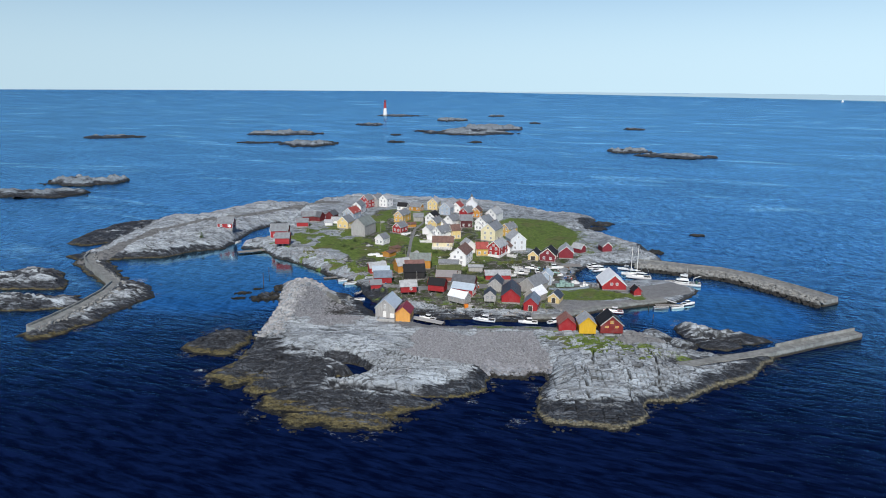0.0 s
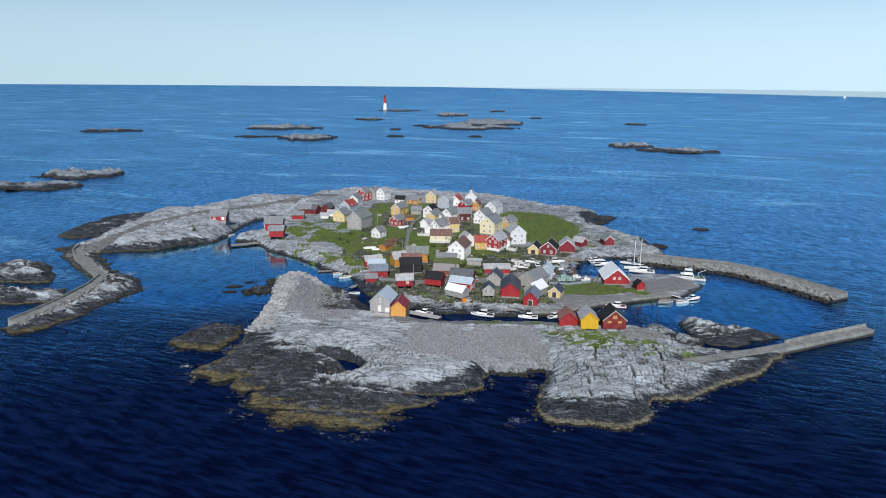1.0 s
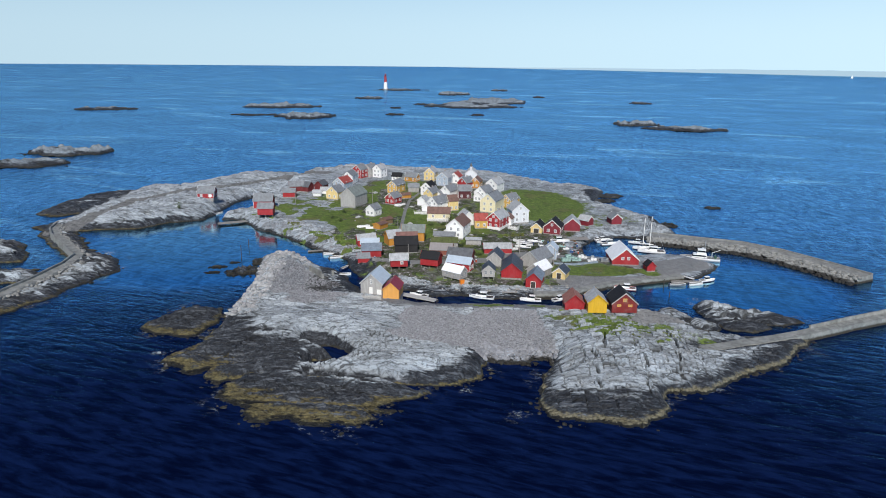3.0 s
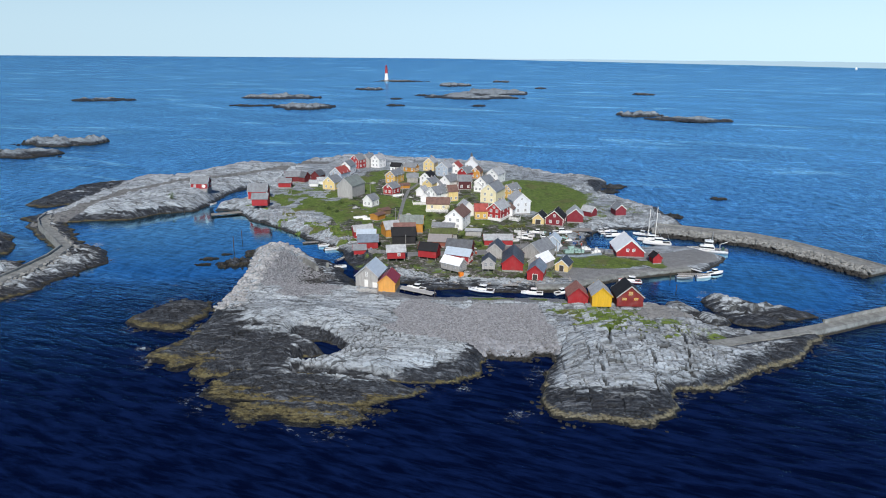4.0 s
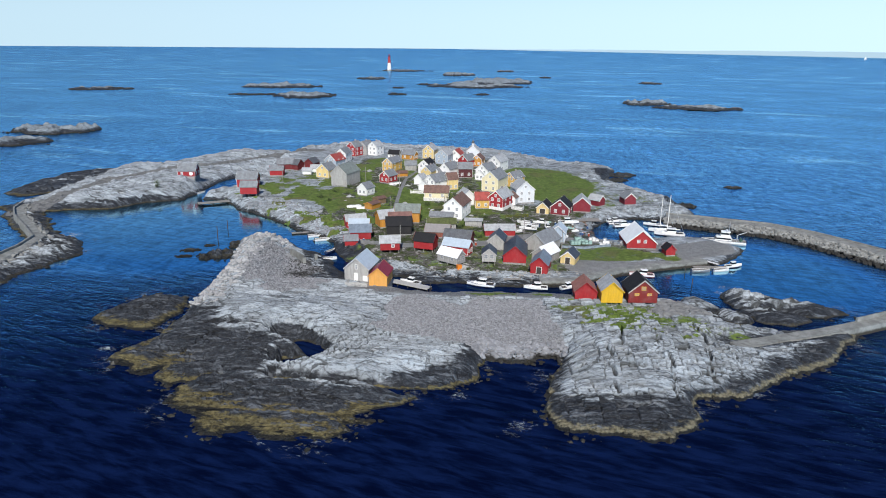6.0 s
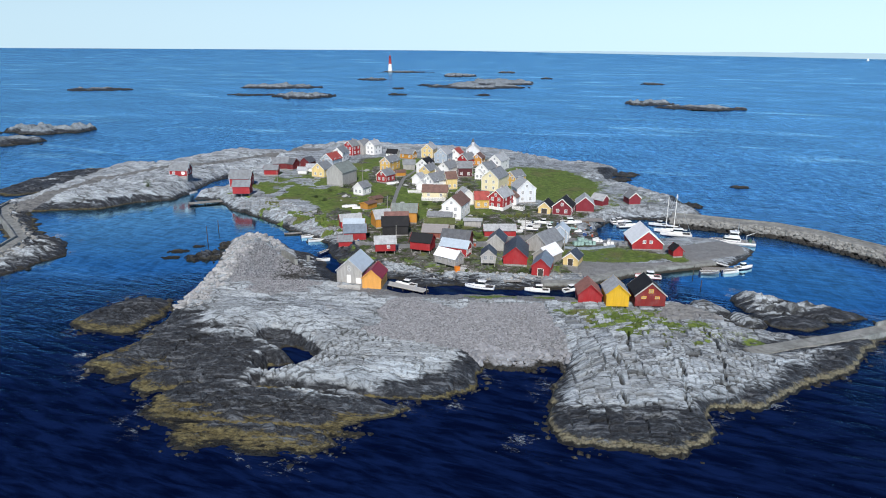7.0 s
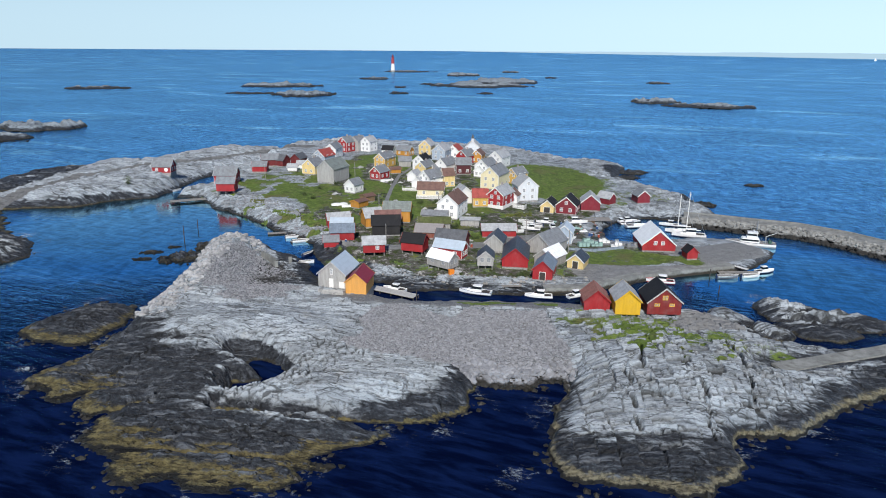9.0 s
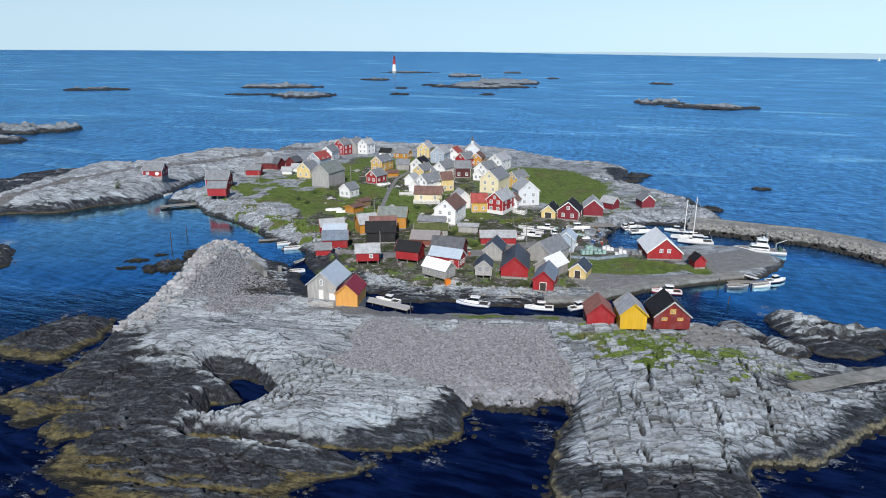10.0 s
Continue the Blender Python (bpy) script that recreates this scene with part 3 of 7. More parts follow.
RIDGE = [(-68, 54), (-54, 46), (-49, 36), (-42, 21), (-45, 12.5), (-60, 12.5), (-66, 22), (-70, 38)]
VILLAGE = [(-124.2, 133), (-109.9, 129), (-101.8, 115), (-92.6, 109), (-79.4, 96), (-63.1, 80), (-49.9, 69), (-45.8, 55), (-38.7, 43), (-26.5, 37),
           (-14.3, 28), (-2, 30), (5.1, 28), (17.3, 29), (28.5, 29), (46.8, 41), (65.2, 48), (80.4, 53), (91.6, 64), (94.7, 72), (87.5, 82), (75.3, 86),
           (58, 78), (45.8, 79), (46.8, 97), (52.9, 106), (65.2, 112), (83.5, 109), (93.7, 118), (90.6, 148), (79.4, 168), (67.2, 189), (79.4, 223),
           (65.2, 232), (38.7, 246), (7.1, 254), (-42.8, 268), (-86.5, 274), (-99.8, 258), (-112, 246), (-116.1, 220), (-114, 195), (-114, 165),
           (-112, 145), (-124.2, 139)]
WEST_LAND = [(-106.9, 255), (-137.4, 252), (-155.8, 245), (-181.2, 212), (-203.6, 198), (-216.8, 195), (-225, 165), (-221.9, 136), (-207.7, 131),
             (-200.5, 138), (-198.5, 118), (-206.7, 110), (-190.4, 99), (-180.2, 104), (-156.8, 110), (-147.6, 122), (-132.3, 130), (-131.3, 152),
             (-132.3, 171), (-124.2, 197), (-106.9, 200)]
WEST_ISLETS = [[(-236, 72), (-203, 86), (-190, 80), (-175.6, 63), (-174, 54.5), (-187, 54), (-236, 52)],
               [(-230, 47), (-184, 47.5), (-169, 46.5), (-163, 49), (-155.5, 41), (-157, 32), (-170, 28), (-200, 24), (-230, 24)]]
CAUSEWAY_ROCK = [(-196, 108), (-181.7, 108), (-172, 93), (-156, 75), (-150, 69), (-138.5, 62), (-132.8, 49), (-135.6, 41.6), (-139.4, 22.5), (-142.7, 6), (-150, -1),
                 (-158.8, 5), (-154, 28), (-152.5, 40), (-160.8, 62), (-170, 72), (-183, 85), (-196, 97)]
FRONT_ISLET = [(-97, -5.2), (-91.4, -8.2), (-84.8, -9.6), (-79.2, -8.7), (-78.9, -4.3), (-77.2, 0), (-77.8, 7.7), (-81.2, 12.6), (-88.8, 15.1), (-92.6, 12.1), (-95, 6.1), (-97.5, -2.2)]
EAST_ROCKS = [[(55.9, 12.5), (58.9, 19.5), (64.1, 20), (67.5, 12.1), (60.6, 10.2)], [(63.9, 8.8), (67.2, 14), (74, 6.4), (70.6, 2.8), (66.5, 4.8)],
              [(70.3, 24), (75, 30), (82.6, 25), (90.2, 18.4), (101.4, 12.7), (92.3, 9.2), (82.7, 3.2), (75.9, 5), (71.5, 12.1)], [(62.6, -1.9), (66.3, 1.5), (71.8, -3.2), (72, -6.7), (64.9, -8.9)]]
GULLY = [(-45, -11.5), (-43, -13), (-38.5, -16.5), (-34, -20), (-35.5, -24.5), (-41, -27)]
CREVICE = [(-41, -34.6), (-36, -35), (-30, -35.8), (-20, -35.4), (-8, -36.6)]
INLET = [(-70, -34), (-62, -36.8), (-57, -35), (-52, -34)]
FISSURES = [[(52.6, -6.7), (52.6, -19), (48.8, -37)], [(42.4, -27), (40.5, -40)], [(22, -29.5), (32, -31), (42, -31)], [(-60, -12), (-66, -26)],
            [(30, -22), (29, -40)], [(45, -14), (36, -13)], [(34, -14), (33, -27)]]

FIELD_PATH = [(-32, 86), (-33, 110), (-34, 135), (-34, 160), (-30, 178)]
ROAD = [(-40, 62), (-22, 60), (-8, 62), (4, 64), (20, 74), (40, 72), (70, 66), (88, 68)]
WEST_ROAD = [(-188, 97), (-181, 113), (-179, 130), (-181, 152), (-171, 175), (-164, 188), (-147, 202), (-132, 216), (-117, 234), (-94, 232)]


def courses_at(u, v, length, depth, seed, share=0.45):
    """Broken courses of rock: each block's number, the place within it, and how far off its cross joint and its bed joint are."""
    row = np.floor(v / depth)
    none, fv = 0 * row, v / depth - row
    size = length * (0.55 + 0.9 * lattice(row, none, seed))
    along_row = u / size + 5 * lattice(row, none, seed + 1)
    col = np.floor(along_row)
    fu = along_row - col
    cross = np.minimum(np.where(lattice(col, row, seed + 3) > share, fu, 1), np.where(lattice(col + 1, row, seed + 3) > share, 1 - fu, 1)) * size
    low, high = value_noise(u / length, row * 7.3, seed + 4) > share, value_noise(u / length, (row + 1) * 7.3, seed + 4) > share
    bed = np.minimum(np.where(low, fv, 1), np.where(high, 1 - fv, 1)) * depth
    return lattice(col, row, seed + 2), fu, fv, cross, bed


def ground_height(x, y):
    """Height of the land at arrays of places, and its masks."""
    wx = x + 1.9 * cloud(x / 9, y / 9, 3, 5) + 1.0 * cloud(x / 2.2, y / 2.2, 3, 7)
    wy = y + 1.9 * cloud(x / 9, y / 9, 3, 25) + 1.0 * cloud(x / 2.2, y / 2.2, 3, 27)
    u, v = turned(x, y, 0.16)
    fold = cloud(u / 22 + 0.4 * cloud(x / 18, y / 18, 2, 3), v / 4.2 + 0.8 * cloud(x / 15, y / 15, 2, 4), 4, 11)
    crag = 1 - np.abs(cloud(u / 8, v / 2.6, 4, 31))
    knob = cloud(x / 5, y / 5, 4, 41)
    height = np.full(x.shape, -6.0)
    shore = np.full(x.shape, -60.0)

    def add(outline, top, steep, wobble=1.0, rough=None):
        nonlocal height, shore
        d = inside_by(x + (wx - x) * wobble, y + (wy - y) * wobble, outline)
        land = top * (1 - np.exp(-np.maximum(d, 0) / steep)) + (0 if rough is None else rough * smooth(0, 6, d))
        land = np.where(d > 0, land, np.maximum(d * 0.4, -6))
        height = np.maximum(height, land)
        shore = np.maximum(shore, d)
        return d

    # loose stone beach in the middle and on the back of the front rock
    ragged = cloud(x / 5, y / 5, 4, 61)
    shingle = smooth(-0.6, 0.6, inside_by(x, y, BEACH) + 1.8 * ragged)
    shingle = np.maximum(shingle, 0.9 * smooth(-1.0, 2.0, inside_by(x, y, RIDGE) + 5 * cloud(x / 6, y / 6, 4, 63)))
    shingle = np.maximum(shingle, smooth(-0.1, 0.2, 1 - np.hypot((x - 6) / 42, (y - 16) / 4.6) + 0.15 * ragged))
    shingle = shingle * (y < 70)
    solid = 1 - shingle
    layer = v / 3.4 + 0.9 * cloud(x / 11, y / 11, 3, 15) + 0.2 * cloud(x / 3, y / 3, 2, 16)
    layer = layer - np.floor(layer)
    layer2 = v / 1.5 + 1.1 * cloud(x / 7, y / 7, 3, 17)
    layer2 = layer2 - np.floor(layer2)
    chips = 0.16 * (1 - np.abs(cloud(u / 2.6, v / 1.3, 4, 101, 0.6)) - 0.8) + 0.09 * cloud(x / 1.3, y / 1.0, 3, 103, 0.65)
    rough_edge = 0.10 * cloud(x / 0.8, y / 0.8, 2, 92)
    patchy = smooth(-0.3, 0.2, cloud(x / 9, y / 9, 3, 95))
    wide = 0.08 + 0.36 * value_noise(x / 1.7, y / 1.7, 96) ** 1.5
    # right-angled jointing of the eastern hump: big blocks, small blocks, gaps where some have broken out
    eu, ev = turned(x + 0.7 * cloud(x / 6, y / 6, 3, 91) + rough_edge, y + 0.8 * cloud(x / 8, y / 7, 3, 93) + rough_edge, 0.05)
    own, fv, fu, ledge, seam = courses_at(ev, eu, 2.3, 3.3, 201, 0.34)
    own2, fv2, fu2, ledge2, seam2 = courses_at(ev, eu, 0.95, 1.5, 211, 0.5)
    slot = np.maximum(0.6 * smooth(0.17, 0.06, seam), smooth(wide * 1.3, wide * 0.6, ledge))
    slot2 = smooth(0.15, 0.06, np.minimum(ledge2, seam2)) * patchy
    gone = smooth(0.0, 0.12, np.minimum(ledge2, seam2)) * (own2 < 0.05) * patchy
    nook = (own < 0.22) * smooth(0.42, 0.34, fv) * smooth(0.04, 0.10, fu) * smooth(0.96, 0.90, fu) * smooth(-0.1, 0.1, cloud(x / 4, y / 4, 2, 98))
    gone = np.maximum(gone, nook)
    east = 0.7 * (own - 0.5) + 0.7 * (fv - 0.5) * own + 0.15 * (fu - 0.5) + 0.16 * (own2 - 0.5) - 1.0 * slot - 0.3 * slot2 - 0.7 * gone
    # tilted strata of the western rock, with a broken stretch between gully and beach
    lu, lv = turned(x + rough_edge, y + 1.5 * cloud(x / 17, y / 13, 2, 15) + 0.5 * cloud(x / 5, y / 4, 3, 16) + rough_edge, -0.05)
    own3, fu3, fv3, cross3, bed3 = courses_at(lu, lv, 12, 2.5, 221, 0.45)
    own4, fu4, fv4, cross4, bed4 = courses_at(lu, lv, 4.5, 0.85, 231, 0.5)
    own5, fu5, fv5, cross5, bed5 = courses_at(*turned(lu, lv, 0.5), 1.9, 1.3, 241, 0.3)
    crumbled = np.maximum(smooth(-0.1, 0.35, 1 - np.hypot((x + 28) / 6.5, (y + 22) / 11)), smooth(-0.1, 0.3, 1 - np.hypot((x + 24) / 8, (y + 13) / 4)))
    crumbled = np.maximum(crumbled, 0.8 * smooth(-0.1, 0.3, 1 - np.hypot((x + 39) / 9, (y + 31) / 3)))
    calm = smooth(-0.1, 0.5, 1 - np.hypot((x + 44) / 25, (y + 1) / 10))
    slot3 = np.maximum(smooth(wide, wide * 0.4, bed3), 0.6 * smooth(wide * 0.6, wide * 0.2, cross3)) * (1 - 0.5 * calm)
    slot4 = smooth(0.13, 0.05, np.minimum(cross4, bed4)) * patchy * (1 - 0.6 * calm)
    west = (0.95 * (fv3 - 0.5) * (0.35 + own3) + 0.3 * (own3 - 0.5) + 0.3 * (fv4 - 0.5) + 0.12 * (own4 - 0.5)) * (1 - 0.5 * calm) - 0.7 * slot3 - 0.3 * slot4
    slot5 = smooth(0.22, 0.08, np.minimum(cross5, bed5))
    west = west + crumbled * (0.5 * (own5 - 0.5) + 0.35 * (fu5 - 0.5) - 0.4 * slot5)
    side = smooth(13, 20, x)
    front = 0.5 * fold + 0.2 * knob + chips + side * east + (1 - side) * west
    # colour mask for slots and pits: dark lichen and painted shade together
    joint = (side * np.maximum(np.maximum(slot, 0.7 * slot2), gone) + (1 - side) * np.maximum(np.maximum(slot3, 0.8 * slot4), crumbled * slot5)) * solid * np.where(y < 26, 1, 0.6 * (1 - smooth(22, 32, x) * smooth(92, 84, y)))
    block = side * (0.6 * own + 0.4 * own2) + (1 - side) * (0.45 * own3 + 0.3 * own4 + 0.25 * own5 * crumbled + 0.12 * (1 - crumbled))
    rugged = smooth(-30, -42, x) * smooth(-2, -12, y) + smooth(-34, -40, y) * smooth(10, 0, x)
    front = front + np.minimum(rugged, 1) * (1.3 * (1 - np.abs(cloud(lu / 16, lv / 3.4, 4, 111, 0.55)) - 0.78) + 0.4 * cloud(lu / 4, lv / 1.4, 3, 113, 0.6))
    front = front * (0.1 + 0.9 * solid) + shingle * 0.2 * knob
    top = shore_rock_level(x, y) + 0.5
    gentle = smooth(-34, -50, x) * smooth(4, -8, y) + smooth(-36, -44, y) * np.maximum(smooth(8, -4, x), 0.6 * smooth(12, 20, x))
    add(SHORE_ROCK, top, 2.3 + 2.6 * np.minimum(gentle, 1), 1.0, front)
    height = height + np.minimum(gentle, 1) * (0.55 * cloud(u / 3.2, v / 1.5, 4, 141, 0.6) + 0.3 * (layer2 - 0.5)) * smooth(-0.6, 0.3, height) * smooth(3.5, 1.5, height)
    for line in FISSURES:
        dd = line_distance(x + 0.8 * cloud(x / 3, y / 3, 2, 51), y + 0.8 * cloud(x / 3, y / 3, 2, 52), line)
        cut = smooth(0.42, 0.14, dd) * smooth(0.25, 0.45, value_noise(x / 2.5, y / 2.5, 57))
        height = height - 1.3 * cut * (height > 0.6)
        joint = np.maximum(joint, cut)
    jx, jy = x + 1.5 * cloud(x / 5, y / 5, 4, 53, 0.6), y + 1.5 * cloud(x / 5, y / 5, 4, 54, 0.6)
    height = trench(height, jx, jy, GULLY, 3.6, 0.5)
    height = trench(height, jx, jy, [(-40, -15.5), (-35, -19.5), (-36.5, -23.5), (-41, -24.5)], 2.7, -0.4)
    wall = smooth(8, 3, line_distance(jx, jy, GULLY)) * smooth(0.2, 0.8, height)
    height = height + wall * (0.4 * cloud(u / 3, v / 1.4, 4, 121, 0.6) + 0.5 * (layer2 - 0.5))
    height = trench(height, x, y + 0.8 * cloud(x / 4, y / 4, 3, 54), CREVICE, 1.5, -0.6)
    height = trench(height, jx, jy, INLET, 1.1, -0.4)
    height = trench(height, x, y + cloud(x / 4, y / 4, 3, 55), [(-73, -31.5), (-66, -28.5)], 0.7, 0.2)
    height = trench(height, x, y + cloud(x / 4, y / 4, 3, 56), [(-53, -45), (-40, -46.8), (-28, -46.8), (-20, -46)], 0.6, 0.3)
    flat = smooth(6, 20, inside_by(x, y, VILLAGE)) * smooth(250, 225, y)
    made = 1 - 0.9 * smooth(22, 32, x) * smooth(92, 84, y)
    shelves = 1.1 * (fv3 - 0.5) * (0.3 + own3) + 0.7 * (own3 - 0.5) + 0.5 * (own5 - 0.5) + 0.3 * (fv4 - 0.5) - 0.5 * slot3
    add(VILLAGE, village_level(x, y), 2.6, 0.8, (0.8 * fold + 0.5 * (crag - 0.7) + 0.4 * knob + shelves + chips) * (1 - 0.85 * flat) * made + 1.5 * smooth(215, 245, y))
    headland = 4.4 + 1.0 * fold + bump(x, y, -138, 151, 14, 12, 0, 3.4) + bump(x, y, -161, 125, 21, 9, 0.15, 2.4) + bump(x, y, -138, 240, 30, 16, 0.3, 3.0) + bump(x, y, -185, 190, 14, 9, 0.5, 1.2)
    headland = headland - 2.2 * smooth(-188, -198, x) - 0.6 * smooth(7, 3, line_distance(x, y, WEST_ROAD))
    add(WEST_LAND, headland, 5.0, 1.2, 0.9 * (crag - 0.7) + 0.4 * knob + 0.8 * shelves + chips)
    for outline in WEST_ISLETS:
        add(outline, 2.6, 3.0, 1.3, 1.8 * fold + 0.9 * crag - 0.7 + 1.6 * shelves + 2 * chips)
    add(CAUSEWAY_ROCK, 1.9, 4.0, 1.5, 1.1 * fold + 0.8 * crag - 0.5 + 1.2 * shelves + 2 * chips)
    add(FRONT_ISLET, 1.8, 3.0, 1.0, 1.0 * fold + 0.8 * crag - 0.6 + shelves + 2 * chips)
    for k, outline in enumerate(EAST_ROCKS):
        worn = 0.3 if k < 2 else 1.0
        add(outline, 2.9 if k < 2 else 2.2, 1.6, 0.6, worn * (1.2 * fold + 0.8 * crag - 0.6 + 1.2 * shelves + 2 * chips))

    height = trench(height, x, y, [(60, -13), (71.3, -8.7), (80.7, -5.2), (92, -0.8)], 4.2, 1.75)
    height = trench(height, jx, jy, [(62, 4.5), (69, 1.5), (76, -0.5), (86, 2.5)], 1.7, -0.4)
    height = trench(height, jx, jy, [(70, 15), (78, 13), (90, 8.5), (100, 10)], 1.1, -0.3)
    land = cloud(x / 14, y / 14, 4, 81)
    turf = smooth(-0.2, 0.3, 1 - np.hypot((x - 35) / 24, (y - 165) / 42) + 0.1 * land)
    turf = np.maximum(turf, smooth(-0.2, 0.3, 1 - np.hypot((x + 52) / 27, (y - 128) / 38) + 0.9 * land))
    turf = np.maximum(turf, smooth(-0.2, 0.3, 1 - np.hypot((x + 46) / 22, (y - 185) / 32) + 0.7 * land))
    turf = np.maximum(turf, smooth(-0.2, 0.3, 1 - np.hypot((x + 12) / 30, (y - 120) / 50) + 0.9 * land))
    turf = np.maximum(turf, 0.66 * smooth(-0.2, 0.3, 1 - np.hypot((x - 49) / 20, (y - 56.5) / 8) + 0.7 * land))
    streaky = cloud(u / 9, v / 2.2, 4, 85)
    turf = np.maximum(turf, 0.62 * smooth(2.5, 0.6, np.abs(y - 14.5 - 1.2 * cloud(x / 9, y / 9, 2, 86))) * smooth(-0.05, 0.25, cloud(x / 5, y / 3, 3, 83)) * (x > -26) * (x < 28))
    turf = np.maximum(turf, 0.75 * smooth(-0.2, 0.3, 0.8 - np.hypot((x + 86) / 24, (y - 145) / 28) + 1.6 * cloud(x / 8, y / 8, 4, 88)))
    turf = np.maximum(turf, 0.7 * smooth(-0.2, 0.3, 0.5 - np.hypot((x + 60) / 26, (y - 95) / 24) + 1.6 * cloud(x / 7, y / 7, 4, 89)))
    turf = np.maximum(turf, 0.55 * smooth(0.0, 0.5, 0.8 - np.hypot((x - 38) / 26, (y + 2) / 15) + 1.2 * streaky))
    tufts = cloud(x / 2.2, y / 3.4, 4, 161, 0.6) - 0.5 * smooth(0.6, 1.1, np.hypot((x - 41) / 17, (y + 6) / 15)) + 0.25 * (np.maximum(slot, gone) - 0.2)
    turf = np.maximum(turf, 0.70 * smooth(-0.06, 0.16, tufts) * smooth(1.2, 0.9, np.hypot((x - 41) / 17, (y + 6) / 15)))
    turf = np.maximum(turf, 0.5 * smooth(-0.2, 0.4, 1 - np.hypot((x + 2) / 34, (y - 50) / 12) + 1.2 * cloud(x / 6, y / 6, 3, 84)))
    turf = np.maximum(turf, (0.40 + 0.25 * land) * smooth(4, 14, inside_by(x, y, VILLAGE)) * smooth(215, 190, y))
    turf = turf - 0.8 * smooth(0.10, 0.30, cloud(x / 7, y / 7, 4, 87)) * smooth(18, 5, x)
    gravel = smooth(1.1, 0.5, line_distance(x, y, FIELD_PATH))
    gravel = np.maximum(gravel, smooth(2.4, 1.4, line_distance(x, y, [(-24, 22), (-8, 17.5), (12, 18), (26, 18.5)])))
    gravel = np.maximum(gravel, smooth(3.2, 1.8, line_distance(x, y, ROAD)))
    gravel = np.maximum(gravel, smooth(-0.1, 0.4, 1 - np.hypot((x - 52) / 11, (y - 4) / 9) + 0.7 * land))
    track = smooth(4.6, 3.2, line_distance(x, y, WEST_ROAD))
    gravel = np.maximum(gravel, smooth(9, 5, line_distance(x, y, [(36, 44), (55, 53), (84, 68)])) * smooth(0, 3, shore))
    streaks = 4.5 * cloud(lu / 14, lv / 1.6, 4, 151, 0.6)
    stain = 1.12 * smooth(-7.5, 9.0, inside_by(x, y, DARK_WEST) + 1.5 * streaks + 1.5 * land)
    stain = np.maximum(stain, (0.95 - 0.25 * smooth(48, 60, x)) * smooth(-3.0, 7.0, inside_by(x, y, DARK_EAST) + streaks + 1.5 * land))
    stain = np.maximum(stain, 0.9 * smooth(-3.0, 3.0, inside_by(x, y, DARK_MIDDLE) + 0.7 * streaks))
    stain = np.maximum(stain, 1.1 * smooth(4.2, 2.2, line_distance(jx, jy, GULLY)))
    stain = np.maximum(stain, 1.3 * smooth(-73, -78, x + 3 * fold) * (y < 18) * (y > -14))
    stain = np.maximum(stain, 0.8 * smooth(0.0, 3.5, 9 + 0.9 * (76 - x) * -0.55 - y + 4 * fold) * smooth(70, 74, x) * (y > 1) * (y < 34))
    stain = np.maximum(stain, 0.6 * smooth(0.45, 0.75, layer + 0.5 * fold) * smooth(69, 72, x) * (y > 2) * (y < 34))
    stain = np.maximum(stain, (0.1 + 1.0 * smooth(0.25, 0.6, layer + 0.5 * land)) * smooth(-188, -198, x + 5 * fold) * (y > 100))
    stain = np.maximum(stain, (0.25 + 0.8 * smooth(0.2, 0.6, layer + 0.5 * land)) * smooth(-130, -150, x) * smooth(9.0, 3.0, shore + 6 * fold + 4 * land - 5 * smooth(-160, -185, x)) * (y > 95))
    stain = np.maximum(stain, 0.5 * smooth(0.1, 0.5, 1 - np.hypot((x + 185) / 55, (y - 62) / 55) + 0.5 * land + 0.9 * fold))
    stain = np.maximum(stain, 1.2 * smooth(4.5, 1.5, inside_by(jx, jy, SHORE_ROCK)) * smooth(-64, -56, x) * smooth(-24, -34, x) * (y > 24) * (y < 64))
    yard = smooth(5, 11, inside_by(x, y, VILLAGE)) * smooth(-70, -55, x) * smooth(222, 205, y) * smooth(66, 54, x) * (1 - smooth(8, 22, x) * smooth(112, 124, y))
    stain = np.maximum(stain, 1.3 * smooth(0, 0.4, 1 - np.hypot((x - 74) / 12, (y - 236) / 12) + 0.4 * land))
    stain = np.maximum(stain, 1.3 * smooth(0, 0.4, 1 - np.hypot((x - 74) / 12, (y - 203) / 17) + 0.5 * land))
    stain = np.maximum(stain, 1.3 * smooth(0, 0.4, 1 - np.hypot((x - 91) / 6, (y - 139) / 12) + 0.5 * land))
    gravel = gravel * (1 - smooth(-0.1, 0.3, 1 - np.hypot((x - 49) / 20, (y - 56.5) / 8) + 0.3 * land))
    exposed = 0.85 * np.clip(smooth(30, -25, y) * (0.3 + 0.5 * smooth(-22, -38, x)) + 0.1 + 0.05 * smooth(15, 30, y) + smooth(-120, -170, x) * 0.2 + (0.4 + 0.15 * smooth(44, 56, x)) * smooth(10, 16, x) * smooth(6, -8, y), 0, 1) * smooth(2, 7, line_distance(x, y, GULLY))
    return height, dict(yard=yard, track=track, block=block, joint=joint, stain=stain, shingle=shingle, turf=turf, gravel=gravel, exposed=exposed)


def steps(*runs):
    out = []
    for a, b, size in runs:
        out.append(np.arange(a, b, size))
    return np.concatenate(out)


